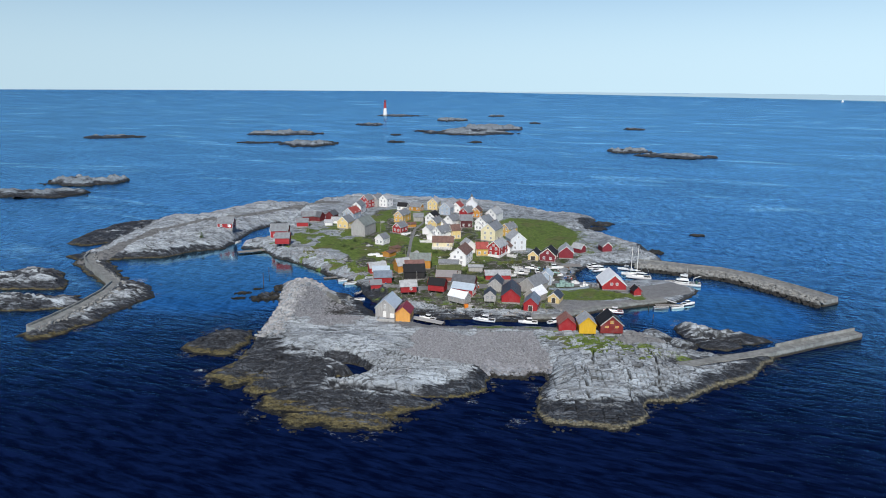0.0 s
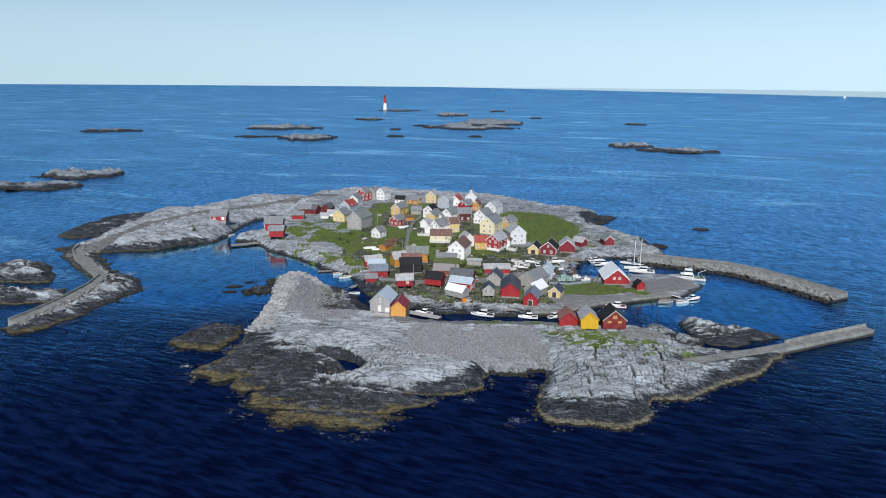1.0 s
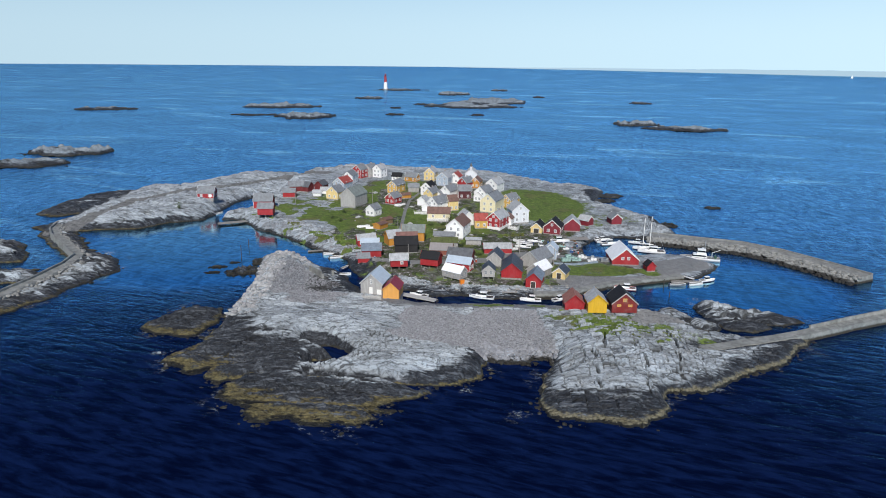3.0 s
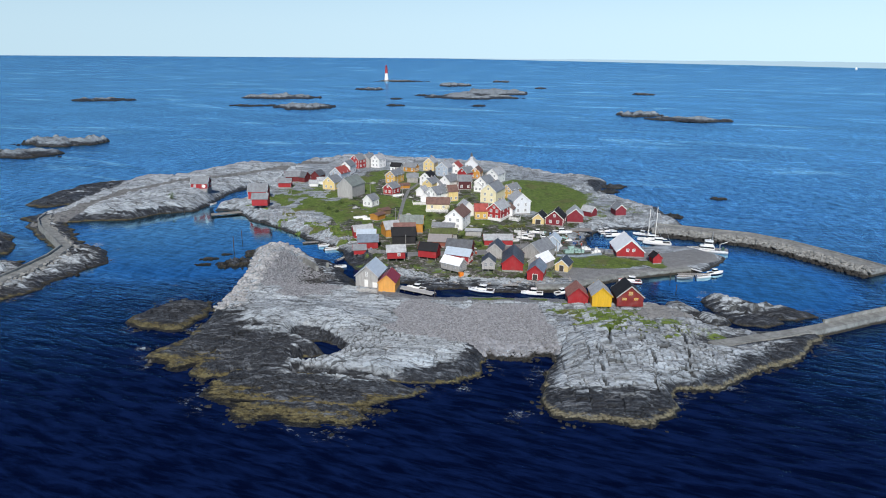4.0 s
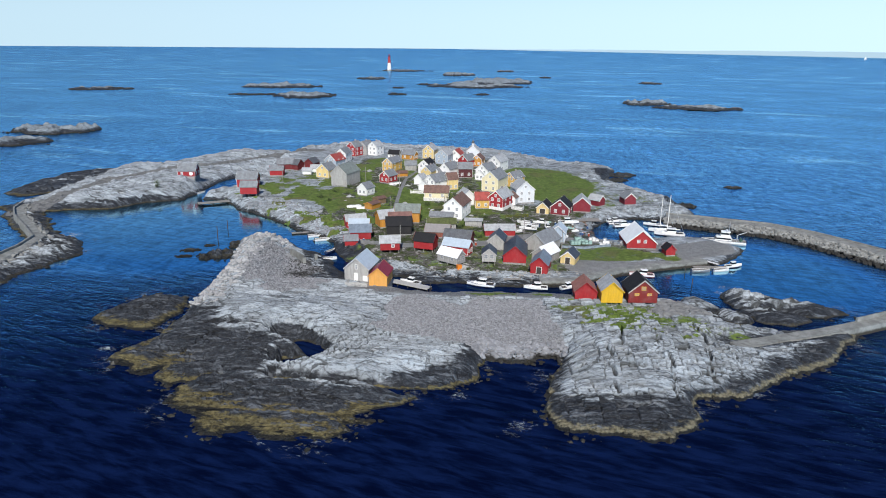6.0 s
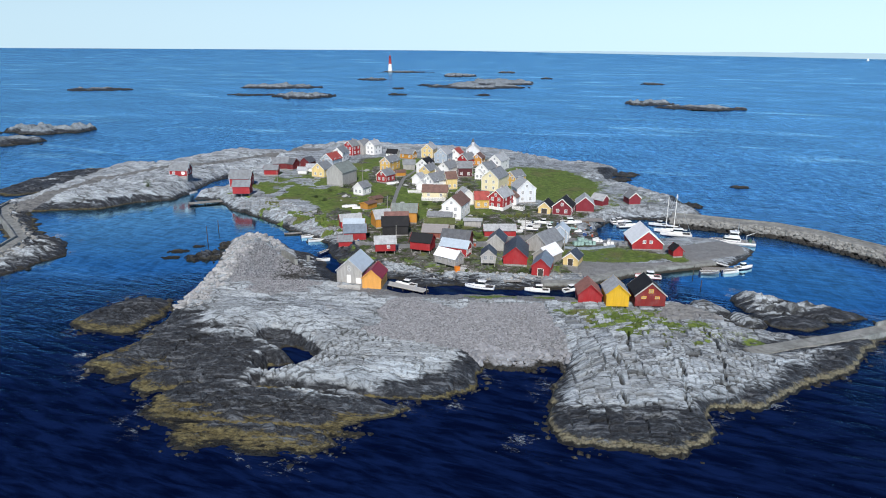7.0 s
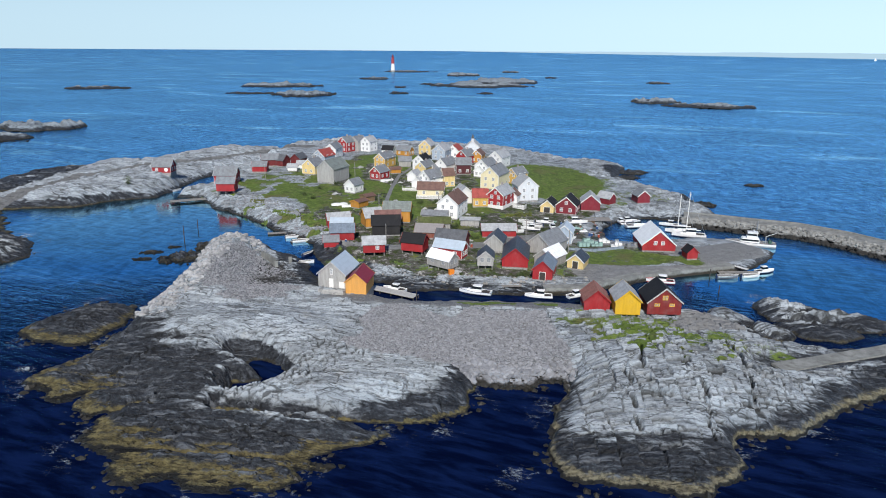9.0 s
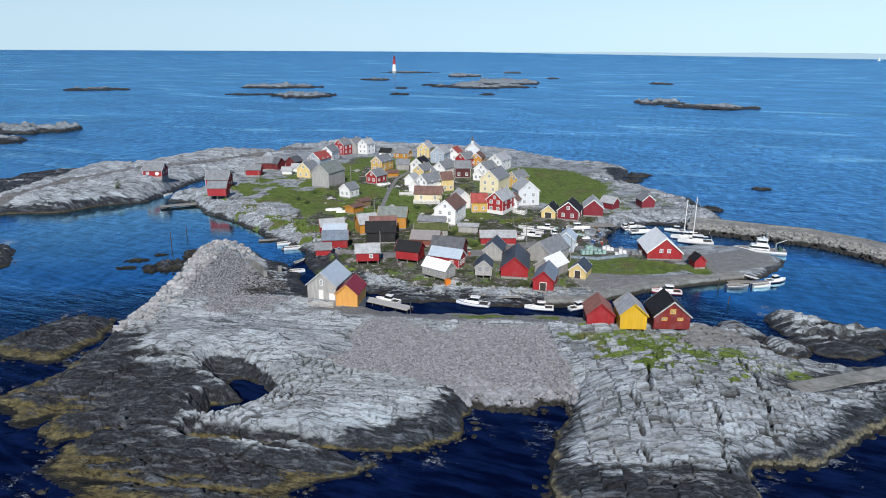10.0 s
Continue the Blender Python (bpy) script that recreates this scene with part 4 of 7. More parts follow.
def build_ground():
    xs = steps((-235, -100, 1.1), (-100, -86, 0.5), (-86, 86, 0.25), (86, 150, 1.0))
    ys = steps((-60, 24, 0.23), (24, 60, 0.5), (60, 140, 0.9), (140, 290, 1.4))
    gx, gy = np.meshgrid(xs, ys)
    h, masks = ground_height(gx.ravel(), gy.ravel())
    nx, ny = len(xs), len(ys)
    i = (np.arange(ny - 1)[:, None] * nx + np.arange(nx - 1)[None, :]).ravel()
    quads = np.stack([i, i + 1, i + nx + 1, i + nx], 1)
    quads = quads[h[quads].max(1) > -1.2]
    used = np.unique(quads)
    index = np.full(nx * ny, -1)
    index[used] = np.arange(len(used))
    me = bpy.data.meshes.new("ground")
    me.from_pydata(np.stack([gx.ravel(), gy.ravel(), h], 1)[used].tolist(), [], index[quads].tolist())
    for name, values in masks.items():
        me.attributes.new(name, "FLOAT", "POINT").data.foreach_set("value", values[used].astype(np.float32))
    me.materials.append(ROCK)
    return tagged(new("ground", me), "bare grey rocky island ground with turf and stone beach", "ground", kind="structure")


def build_sea():
    """One sheet to the horizon, lifted a little far out, where the earth's curve ends the view."""
    rings = np.concatenate([[1], np.geomspace(30, 2300, 40), np.linspace(2400, 4900, 26)])
    sides = 192
    verts, faces = [], []
    for r in rings:
        z = 48 * (max(r - 2300, 0) / 2600) ** 2
        for k in range(sides):
            a = 2 * math.pi * k / sides
            verts.append((r * math.cos(a), -160 + r * math.sin(a), z))
    for j in range(len(rings) - 1):
        for k in range(sides):
            a, b = j * sides + k, j * sides + (k + 1) % sides
            faces.append((a, b, b + sides, a + sides))
    faces.append(tuple(range(sides)))
    me = bpy.data.meshes.new("water")
    me.from_pydata(verts, [], faces)
    me.materials.append(SEA)
    me.shade_smooth()
    return tagged(new("water", me), "deep blue open sea with light ripples", "sea", kind="structure")


build_ground()
build_sea()

def land_at(x, y):
    h, _ = ground_height(np.array([float(x)]), np.array([float(y)]))
    return float(h[0])


# ---------------------------------------------------------------- buildings
WINDOW_MESH = {}


def window(parent, m, w=0.9, h=1.15, trim=None):
    """White frame with a cross bar, and the glass behind it."""
    key = (w, h, trim.name if trim else "")
    if key not in WINDOW_MESH:
        bm = bmesh.new()
        t = 0.13
        box(bm, -w / 2 - t, -w / 2, -0.07, 0.02, -h / 2 - t, h / 2 + t)
        box(bm, w / 2, w / 2 + t, -0.07, 0.02, -h / 2 - t, h / 2 + t)
        box(bm, -w / 2, w / 2, -0.07, 0.02, -h / 2 - t, -h / 2)
        box(bm, -w / 2, w / 2, -0.07, 0.02, h / 2, h / 2 + t)
        box(bm, -0.035, 0.035, -0.06, 0.02, -h / 2, h / 2)
        box(bm, -w / 2, -0.035, -0.055, 0.02, -0.03, 0.03)
        box(bm, 0.035, w / 2, -0.055, 0.02, -0.03, 0.03)
        f = part("window", bm, trim or TRIM)
        g = part("pane", box(bmesh.new(), -w / 2, w / 2, -0.03, 0.01, -h / 2, h / 2), PANE)
        WINDOW_MESH[key] = (f.data, g.data)
        bpy.data.objects.remove(f)
        bpy.data.objects.remove(g)
    frame_mesh, pane_mesh = WINDOW_MESH[key]
    f, g = new("window", frame_mesh), new("pane", pane_mesh)
    f.parent, g.parent = parent, f
    f.matrix_local = m
    return f


def door(parent, m, w=1.0, h=2.0, material=None):
    bm = box(bmesh.new(), -w / 2, w / 2, -0.06, 0.02, 0, h)
    d = part("door", bm, material or WOOD_DARK, parent)
    d.matrix_local = m
    bm = bmesh.new()
    box(bm, -w / 2 - 0.12, -w / 2, -0.08, 0.02, 0, h + 0.12)
    box(bm, w / 2, w / 2 + 0.12, -0.08, 0.02, 0, h + 0.12)
    box(bm, -w / 2, w / 2, -0.08, 0.02, h, h + 0.12)
    part("door_frame", bm, TRIM, d)
    return d


def house(name, x, y, z, turn, w, length, wall_h, rise, wall, roof, label, win=0, door_kind=0, stilts=0, chimney=0, trim=None, window_trim=None, plinth=0.0, category="house", roof_east=""):
    """A timber building with its ridge along its own y axis; its front gable looks down -y."""
    t = thing(name, pose(x, y, z, rz=turn), label, category, "village buildings")
    a, b, lift = w / 2, length / 2, 1.1 if stilts else 0.0
    top = wall_h + lift * 0
    bare = wall == "plain" or (not win and wall in ("red", "darkred", "orange", "barnred", "redbrown", "black", "brightyellow", "brownwall"))
    trim = trim or (TRIM if not bare else BOARD if wall == "plain" else WALL[wall])
    glazing = window_trim or trim
    if stilts:
        for sx in (-a + 0.3, 0, a - 0.3):
            for sy in (-b + 0.3, 0, b - 0.3):
                part("post", tube(bmesh.new(), (sx, sy, -3.2), (sx, sy, 0.06), 0.13), WOOD_GREY, t)
    else:
        rim = -0.05 if plinth else 0.08
        part("foundation", box(bmesh.new(), -a + rim, a - rim, -b + rim, b - rim, -2.2, 0.35 + plinth), TRIM if plinth else FOOTING, t,
             "whitewashed foundation" if plinth else "rough stone foundation")
    low = 0.0 if stilts else 0.35 + plinth
    part("wall", prism(bmesh.new(), [(-a, low), (a, low), (a, top), (0, top + rise), (-a, top)], -b, b), WALL[wall], t)
    # roof slopes with overhang and thickness
    slope = math.atan2(rise, a)
    over, deep, eave = 0.35, 0.16, 0.4
    run = eave * math.cos(slope), eave * math.sin(slope)
    for side in (-1, 1):
        profile = [(0, top + rise + 0.02), (side * (a + run[0]), top - run[1] + 0.02),
                   (side * (a + run[0]), top - run[1] + deep), (0, top + rise + deep / math.cos(slope))]
        part("roof_slope", prism(bmesh.new(), profile, -b - over, b + over), ROOF[roof_east if side > 0 and roof_east else roof], t)
        for end in (-b - over - 0.05, b + over):
            board = [(side * 0.0, top + rise - 0.16), (side * (a + run[0]), top - run[1] - 0.16),
                     (side * (a + run[0]), top - run[1] + deep + 0.02), (0, top + rise + deep / math.cos(slope) + 0.03)]
            part("bargeboard", prism(bmesh.new(), board, end, end + 0.05), trim, t)
    peak = top + rise + deep / math.cos(slope)
    part("ridge_cap", prism(bmesh.new(), [(-0.16, peak - 0.08), (0.16, peak - 0.08), (0, peak + 0.06)], -b - over, b + over), ROOF[roof], t)
    if win == 4:
        for sx in (-1.1, 1.1):
            window(t, pose(sx, -b, top + 0.5), 0.8, 0.9, glazing)
    elif win == 6:
        for sx in (-0.26, 0.26):
            window(t, pose(sx, -b, top + 1.0), 0.42, 0.8, glazing)
        for sx in (-w * 0.22, w * 0.22):
            window(t, pose(sx, -b, top - 0.7), 0.95, 0.42, glazing)
    elif win == 5:
        window(t, pose(-a, -length * 0.15, 1.5, rz=-90), 0.8, 0.9, glazing)
        window(t, pose(a, length * 0.15, 1.5, rz=90), 0.8, 0.9, glazing)
    elif win:
        for sx in (-a - 0.02, a - 0.09):
            for sy in (-b - 0.02, b - 0.09):
                part("corner_board", box(bmesh.new(), sx, sx + 0.11, sy, sy + 0.11, low, top - 0.05), trim, t)
        floors = [1.45] if wall_h < 4.2 else [1.5, 3.9]
        if win == 1 and wall_h >= 5.5:
            floors = [1.5, 4.1]
        across = 2
        for fz in floors:
            for k in range(across):
                wx_ = (k - (across - 1) / 2) * w / (across + 0.35)
                window(t, pose(wx_, -b, fz + 0.3), trim=glazing)
        if rise > 2.2:
            window(t, pose(0, -b, top + rise * 0.32), 0.8, 0.95, glazing)
        if win > 1:
            count = max(2, int(length / 3.6))
            for fz in floors:
                for k in range(count):
                    wy_ = (k - (count - 1) / 2) * length / (count + 0.2)
                    window(t, pose(a, wy_, fz + 0.3, rz=90), trim=glazing)
                    window(t, pose(-a, wy_, fz + 0.3, rz=-90), trim=glazing)
        else:
            for k in (-1, 1):
                window(t, pose(a, k * length / 4, 1.7, rz=90), trim=glazing)
                window(t, pose(-a, k * length / 4, 1.7, rz=-90), trim=glazing)
        if win > 1 or wall in ("white", "cream", "plain") and wall_h > 4:
            part("chimney", box(bmesh.new(), -0.3, 0.3, b * 0.2 - 0.3, b * 0.2 + 0.3, top + rise - 0.5, peak + 0.75), BRICK, t, "rendered chimney")
    if door_kind == 1:
        door(t, pose(0, -b, low), 1.5, 2.1)
    elif door_kind == 3:
        door(t, pose(-w * 0.02, -b, low), 0.9, 2.3, TRIM)
        door(t, pose(w * 0.36, -b, low), 1.2, 1.6, TRIM)
        window(t, pose(0, -b, top + 0.6), 0.5, 1.3)
    elif door_kind == 2:
        door(t, pose(0, -b, low), 2.2, 2.0)
    return t


house("boathouse", -139.7, 154.4, 6.5, 95, 7, 8.3, 3, 2.9, "red", "grey",
      "red wooden boathouse with grey slate roof on bare rock", win=1, category="boathouse")
house("boathouse", -104.8, 138.9, 5.2, 95, 7.2, 9.0, 4, 3.0, "red", "grey",
      "large red wooden boathouse with grey roof beside the channel", win=1, category="boathouse")
house("boathouse", -99.2, 123.9, 5.4, 95, 5, 7.2, 3.2, 2.1, "red", "grey",
      "red wooden boathouse on posts with pale grey roof", stilts=1, category="boathouse")
house("shed", -98.6, 163.4, 5.9, 95, 4.4, 6.5, 2.8, 1.8, "red", "grey",
      "small red wooden shed with grey roof", category="shed")
house("boathouse", -98.1, 177.2, 6.4, 107, 5.4, 8.2, 3.2, 2.3, "darkred", "grey",
      "dark red wooden boathouse with grey roof", category="boathouse")
house("boathouse", -93.9, 178.1, 6.3, 68, 5.5, 8.0, 3, 2.3, "darkred", "darkgrey",
      "dark red wooden boathouse with dark roof", category="boathouse")
house("shed", -80.5, 171.7, 6.1, 95, 3.6, 5.9, 2.3, 1.5, "white", "palegrey",
      "low white wooden outbuilding", category="shed")
house("shed", -84.2, 166.1, 6.0, 95, 3.2, 4.3, 2, 1.3, "white", "palegrey",
      "low white wooden shed", category="shed")
house("house", -73.4, 162.2, 5.8, 340, 7, 8.0, 4, 2.9, "paleyellow", "grey",
      "pale yellow wooden house", win=2)
house("house", -73.8, 184.3, 6.6, 338, 7, 9.0, 4.2, 2.9, "paleblue", "redroof",
      "pale blue wooden house with red roof", win=2)
house("storehouse", -61.2, 148.2, 5.3, 339, 8.5, 12.0, 6, 3.6, "plain", "sage",
      "tall unpainted grey wooden storehouse", category="storehouse")
house("house", -72.5, 200.2, 7.0, 352, 6, 10.0, 5, 2.5, "white", "grey",
      "white wooden house in a row", win=2)
house("house", -70.1, 220.7, 7.0, 330, 6.5, 7.0, 5.5, 2.7, "red", "grey",
      "red wooden house in a row", win=2)
house("house", -64.5, 225.2, 7.0, 329, 6, 7.0, 5.5, 2.5, "plain", "grey",
      "grey wooden house in a row", win=2)
house("house", -58.3, 223.7, 7.0, 333, 6, 7.0, 5.5, 2.5, "white", "palegrey",
      "white wooden house at the end of a row", win=2)
house("house", -48.3, 128.3, 4.7, 334, 5, 6.0, 3.4, 2.1, "white", "grey",
      "small white wooden cottage with grey roof", win=1)
house("shed", -41.9, 105.7, 3.9, 150, 4, 5.5, 2.4, 0.6, "orange", "brown",
      "small orange wooden shed", category="shed")
house("shed", -40.3, 114.0, 4.2, 138, 4, 4.2, 2.4, 0.6, "brownwall", "brown",
      "small brown wooden shed", category="shed")
house("house", -43.0, 179.0, 6.4, 337, 5.8, 10.0, 4.6, 2.4, "yellow", "grey",
      "yellow wooden house with grey roof", win=2)
house("house", -41.6, 153.1, 5.6, 332, 5.5, 7.0, 3.4, 2.3, "red", "grey",
      "small red wooden cottage with white windows", win=2)
house("shed", -33.6, 181.0, 6.5, 95, 4.2, 5.8, 2.8, 1.8, "plain", "grey",
      "low grey wooden outbuilding", category="shed")
house("shed", -36.6, 165.7, 5.9, 112, 4, 4.9, 2, 0.8, "orange", "brown",
      "low ochre wooden shed", category="shed")
house("house", -45.8, 211.4, 7.0, 77, 4.6, 6.2, 3, 1.9, "white", "black",
      "white wooden house with black roof", win=1)
house("house", -37.1, 210.7, 7.0, 65, 4.8, 7.8, 3, 2.0, "orange", "grey",
      "ochre wooden house with grey roof", win=1)
house("house", -26.1, 217.2, 7.0, 348, 6.5, 9.0, 5, 2.7, "paleyellow", "palegrey",
      "tall yellow wooden house with pale roof", win=2)
house("house", -17.3, 200.2, 7.0, 344, 7, 9.0, 5, 2.9, "paleblue", "palegrey",
      "pale blue wooden house with pale roof", win=2)
house("house", -10.8, 208.5, 7.0, 345, 6, 8.0, 4, 2.5, "white", "redroof",
      "white wooden house with red roof", win=2)
house("house", -4.6, 191.3, 6.8, 325, 6.5, 8.0, 4, 2.7, "red", "grey",
      "red wooden house with grey roof", win=2)
house("house", 1.2, 194.2, 6.9, 345, 5.5, 7.0, 4, 2.3, "orange", "brown",
      "ochre wooden house with brown roof", win=1)
house("house", -24.8, 174.5, 6.3, 344, 6, 9.0, 4.6, 2.5, "white", "black",
      "white wooden house with black roof", win=2)
house("house", -22.5, 163.2, 5.9, 338, 5.5, 9.0, 4, 2.3, "paleyellow", "grey",
      "pale yellow wooden house with grey roof", win=2)
house("house", -13.1, 169.1, 6.1, 328, 6.5, 9.0, 4, 2.7, "white", "grey",
      "white wooden house with grey roof", win=2)
house("house", -5.2, 167.5, 6.0, 95, 6.2, 6.8, 4.5, 2.6, "maroon", "grey",
      "large dark red wooden house with grey roof", win=1)
house("house", 5.3, 163.4, 5.8, 329, 7, 9.0, 5, 2.9, "white", "grey",
      "white wooden house with grey roof", win=2)
house("house", 11.5, 184.6, 6.5, 334, 7, 10.0, 5, 2.9, "white", "palegrey",
      "white wooden house with grey roof", win=2)
house("house", 8.9, 141.9, 5.1, 337, 8, 12.0, 6, 3.4, "cream", "black",
      "tall cream wooden house with a half black, half grey roof", win=1, roof_east="grey")
house("house", 18.4, 152.1, 4.9, 322, 6, 8.0, 4.5, 2.5, "yellow", "grey",
      "yellow wooden house with grey roof", win=2)
house("house", 20.4, 124.6, 4.0, 14, 8, 9.0, 6, 3.4, "palewhite", "palegrey",
      "tall white wooden house with pale grey roof", win=1)
house("house", 10.7, 111.8, 4.1, 334, 6.5, 10.0, 5, 2.7, "red", "palegrey",
      "red wooden house with white trim and white windows", win=3, plinth=0.8)
house("house", 15.3, 117.3, 4.1, 342, 5, 5.0, 3.2, 2.1, "white", "brown",
      "white wooden annex with brown roof", win=1)
house("house", 2.9, 111.2, 4.1, 95, 6, 5.7, 3.8, 2.5, "yellow", "redroof",
      "yellow wooden house with orange roof", win=1)
house("house", -3.6, 115.9, 4.2, 200, 6, 7.0, 4, 2.5, "white", "palegrey",
      "white wooden house with pale grey roof")
house("house", -6.8, 97.3, 3.6, 345, 7.5, 12.0, 5.5, 3.1, "white", "brown",
      "large white wooden house with brown tiled roof", win=3)
house("house", -10.7, 97.5, 3.6, 345, 3.4, 5.0, 2.4, 1.4, "white", "brown",
      "low white wooden annex with brown roof")
house("house", -16.6, 124.8, 4.6, 89, 5.6, 10.5, 3, 2.4, "cream", "brown",
      "long cream wooden house with brown roof", win=1)
house("house", -22.2, 138.6, 5.0, 335, 5, 6.0, 2.4, 2.1, "white", "palegrey",
      "low white wooden annex with terrace")
house("house", -17.4, 139.9, 5.1, 321, 7, 10.0, 4.5, 2.9, "white", "grey",
      "white wooden house with grey roof", win=3)
house("house", -11.1, 141.9, 5.1, 111, 6, 4.8, 5, 2.5, "paleyellow", "brown",
      "pale yellow wooden house with brown roof", win=1)
house("storehouse", -25.5, 89.1, 3.3, 90, 6, 9.3, 4.2, 2.5, "orange", "sage",
      "large orange wooden storehouse with grey-green roof", category="storehouse")
house("storehouse", -27.3, 73.7, 2.8, 99, 6, 8.9, 3.6, 2.5, "black", "black",
      "long black tarred wooden storehouse", category="storehouse")
house("storehouse", -27.7, 80.9, 3.1, 100, 5, 8.2, 3.6, 2.1, "redbrown", "brownred",
      "brown-red roofed wooden storehouse behind a black one", category="storehouse")
house("storehouse", -33.4, 82.7, 3.1, 117, 6, 6.1, 3.5, 2.5, "orange", "palegrey",
      "orange wooden storehouse with pale roof", category="storehouse")
house("boathouse", -44.4, 80.3, 3.0, 112, 4.2, 7.5, 3, 1.8, "red", "palegrey",
      "red wooden boathouse with pale roof", category="boathouse")
house("boathouse", -41.9, 74.7, 2.8, 95, 4, 7.1, 3, 1.7, "orange", "paleblueroof",
      "orange wooden boathouse with pale metal roof", category="boathouse")
house("boathouse", -40.1, 66.5, 2.6, 100, 5, 7.4, 3, 2.1, "red", "blueroof",
      "red wooden boathouse with blue-grey roof", category="boathouse")
house("shed", -42.0, 58.9, 2.3, 102, 3.4, 4.4, 2.2, 1.4, "red", "grey",
      "small faded red wooden shed with grey roof", category="shed")
house("shed", -28.0, 53.9, 3.0, 100, 4.2, 6.4, 2.6, 1.8, "red", "palegrey",
      "red wooden shed on posts with grey roof", win=5, stilts=1, category="shed")
house("boathouse", -16.1, 56.2, 3.1, 75, 5, 6.8, 2.7, 2.1, "red", "black",
      "red wooden boathouse with black roof on posts", stilts=1, category="boathouse")
house("shed", -12.9, 72.0, 2.8, 86, 7, 8.5, 2.2, 1.8, "redbrown", "slats",
      "low weathered wooden shed with slatted roof", category="shed")
house("shed", -12.2, 82.1, 3.1, 95, 5.4, 10.6, 2, 1.4, "plain", "sod",
      "low wooden shed with turf roof", category="shed")
house("shed", -12.5, 90.2, 3.4, 85, 4, 8.8, 2.3, 1.2, "plain", "grey",
      "grey wooden shed with grey roof", category="shed")
house("boathouse", -5.1, 60.0, 2.3, 76, 5.8, 9.3, 3.6, 2.4, "darkred", "darkgrey",
      "large dark red wooden boathouse with grey roof", category="boathouse")
house("boathouse", -5.2, 52.8, 2.1, 69, 4.3, 9.0, 3.2, 1.8, "red", "paleblueroof",
      "red wooden boathouse with pale metal roof", win=1, category="boathouse")
house("shed", -6.9, 42.8, 2.7, 55, 4.3, 7.7, 2.4, 1.8, "plain", "white_roof",
      "grey wooden shed on posts with white metal roof", stilts=1, win=1, category="shed")
house("boathouse", 8.1, 61.1, 2.4, 350, 5.4, 7.5, 3, 2.3, "plain", "darkblue",
      "grey wooden boathouse with dark roof", category="boathouse")
house("shed", 5.1, 45.7, 2.8, 358, 4.4, 6.0, 2.4, 1.8, "plain", "darkblue",
      "small grey wooden shed on posts with dark roof", stilts=1, win=1, category="shed")
house("boathouse", 13.8, 50.4, 2.0, 355, 7.2, 13.5, 2.7, 3.0, "red", "darkblue",
      "large red wooden boathouse with dark blue roof", category="boathouse")
house("boathouse", 23.8, 61.5, 2.2, 324, 7.5, 10.5, 3, 3.1, "plain", "grey",
      "large grey wooden boathouse with grey roof", category="boathouse")
house("boathouse", 30.1, 70.6, 2.2, 346, 5, 6.0, 4, 2.1, "paleblue", "paleblueroof",
      "pale blue wooden boathouse with pale metal roof", win=1, category="boathouse")
house("shed", 23.5, 49.0, 1.9, 324, 5.5, 8.2, 2.8, 2.3, "plain", "white_roof",
      "grey wooden shed with white metal roof", category="shed")
house("boathouse", 21.1, 39.1, 1.6, 347, 5.2, 9.0, 3.2, 2.2, "red", "blueroof",
      "bright red wooden boathouse with blue-grey roof", door_kind=1, category="boathouse")
house("shed", 31.1, 47.2, 1.8, 338, 4.6, 6.0, 2.5, 1.9, "paleyellow", "darkblue",
      "yellow wooden shed with dark roof and brown door", door_kind=1, category="shed")
house("storehouse", 57.5, 69.3, 2.0, 360, 10, 12.6, 2.2, 4.2, "red", "white_roof",
      "large red wooden barn with white metal roof", win=4, category="storehouse")
house("shed", 65.2, 57.8, 1.9, 10, 3.2, 3.5, 2.2, 1.5, "red", "black",
      "tiny red wooden shed with black roof", category="shed")
house("boathouse", 28.6, 109.0, 3.0, 344, 4.9, 8.0, 2.8, 2.1, "paleyellow", "black",
      "yellow wooden boathouse with black roof", door_kind=2, category="boathouse")
house("boathouse", 35.6, 109.3, 2.7, 343, 7.5, 8.4, 3.4, 3.1, "wine", "black",
      "red wooden boathouse with black roof and white trim", win=1, category="boathouse")
house("boathouse", 44.8, 116.1, 2.6, 354, 7, 8.4, 3.2, 2.9, "wine", "palegrey",
      "red wooden boathouse with pale roof", category="boathouse")
house("house", 52.5, 124.9, 2.7, 46, 4.6, 5.5, 2.7, 1.9, "wine", "palegrey",
      "small red wooden cottage with pale roof")
house("boathouse", 66.6, 128.7, 2.8, 11, 5, 6.0, 3, 2.1, "wine", "grey",
      "red wooden boathouse on the rocks", category="boathouse")
house("boathouse", 30.8, 15.3, 2.5, 359, 5.9, 6.6, 2.6, 2.5, "red", "redgrey",
      "red wooden boathouse with weathered red roof", category="boathouse")
house("boathouse", 37.0, 12.1, 3.4, 360, 5.6, 7.1, 3.3, 2.4, "brightyellow", "palegrey",
      "bright yellow wooden boathouse with pale slate roof", stilts=1, category="boathouse")
house("boathouse", 45.1, 13.0, 3.4, 2, 7.6, 7.5, 3, 3.2, "barnred", "black",
      "red wooden boathouse with black roof and yellow windows", win=6, stilts=1, trim=BOARD, window_trim=YELLOW_TRIM, category="boathouse")
house("boathouse", -32.8, 27.1, 2.4, 351, 7.3, 9.6, 4, 3.1, "plain", "paleblueroof",
      "tall unpainted grey boathouse with pale metal roof", door_kind=3, category="boathouse")
house("boathouse", -26.4, 22.1, 2.4, 355, 5.2, 7.5, 3.4, 2.2, "apricot", "crimson",
      "orange-yellow wooden boathouse with crimson roof", trim=WALL["apricot"], category="boathouse")
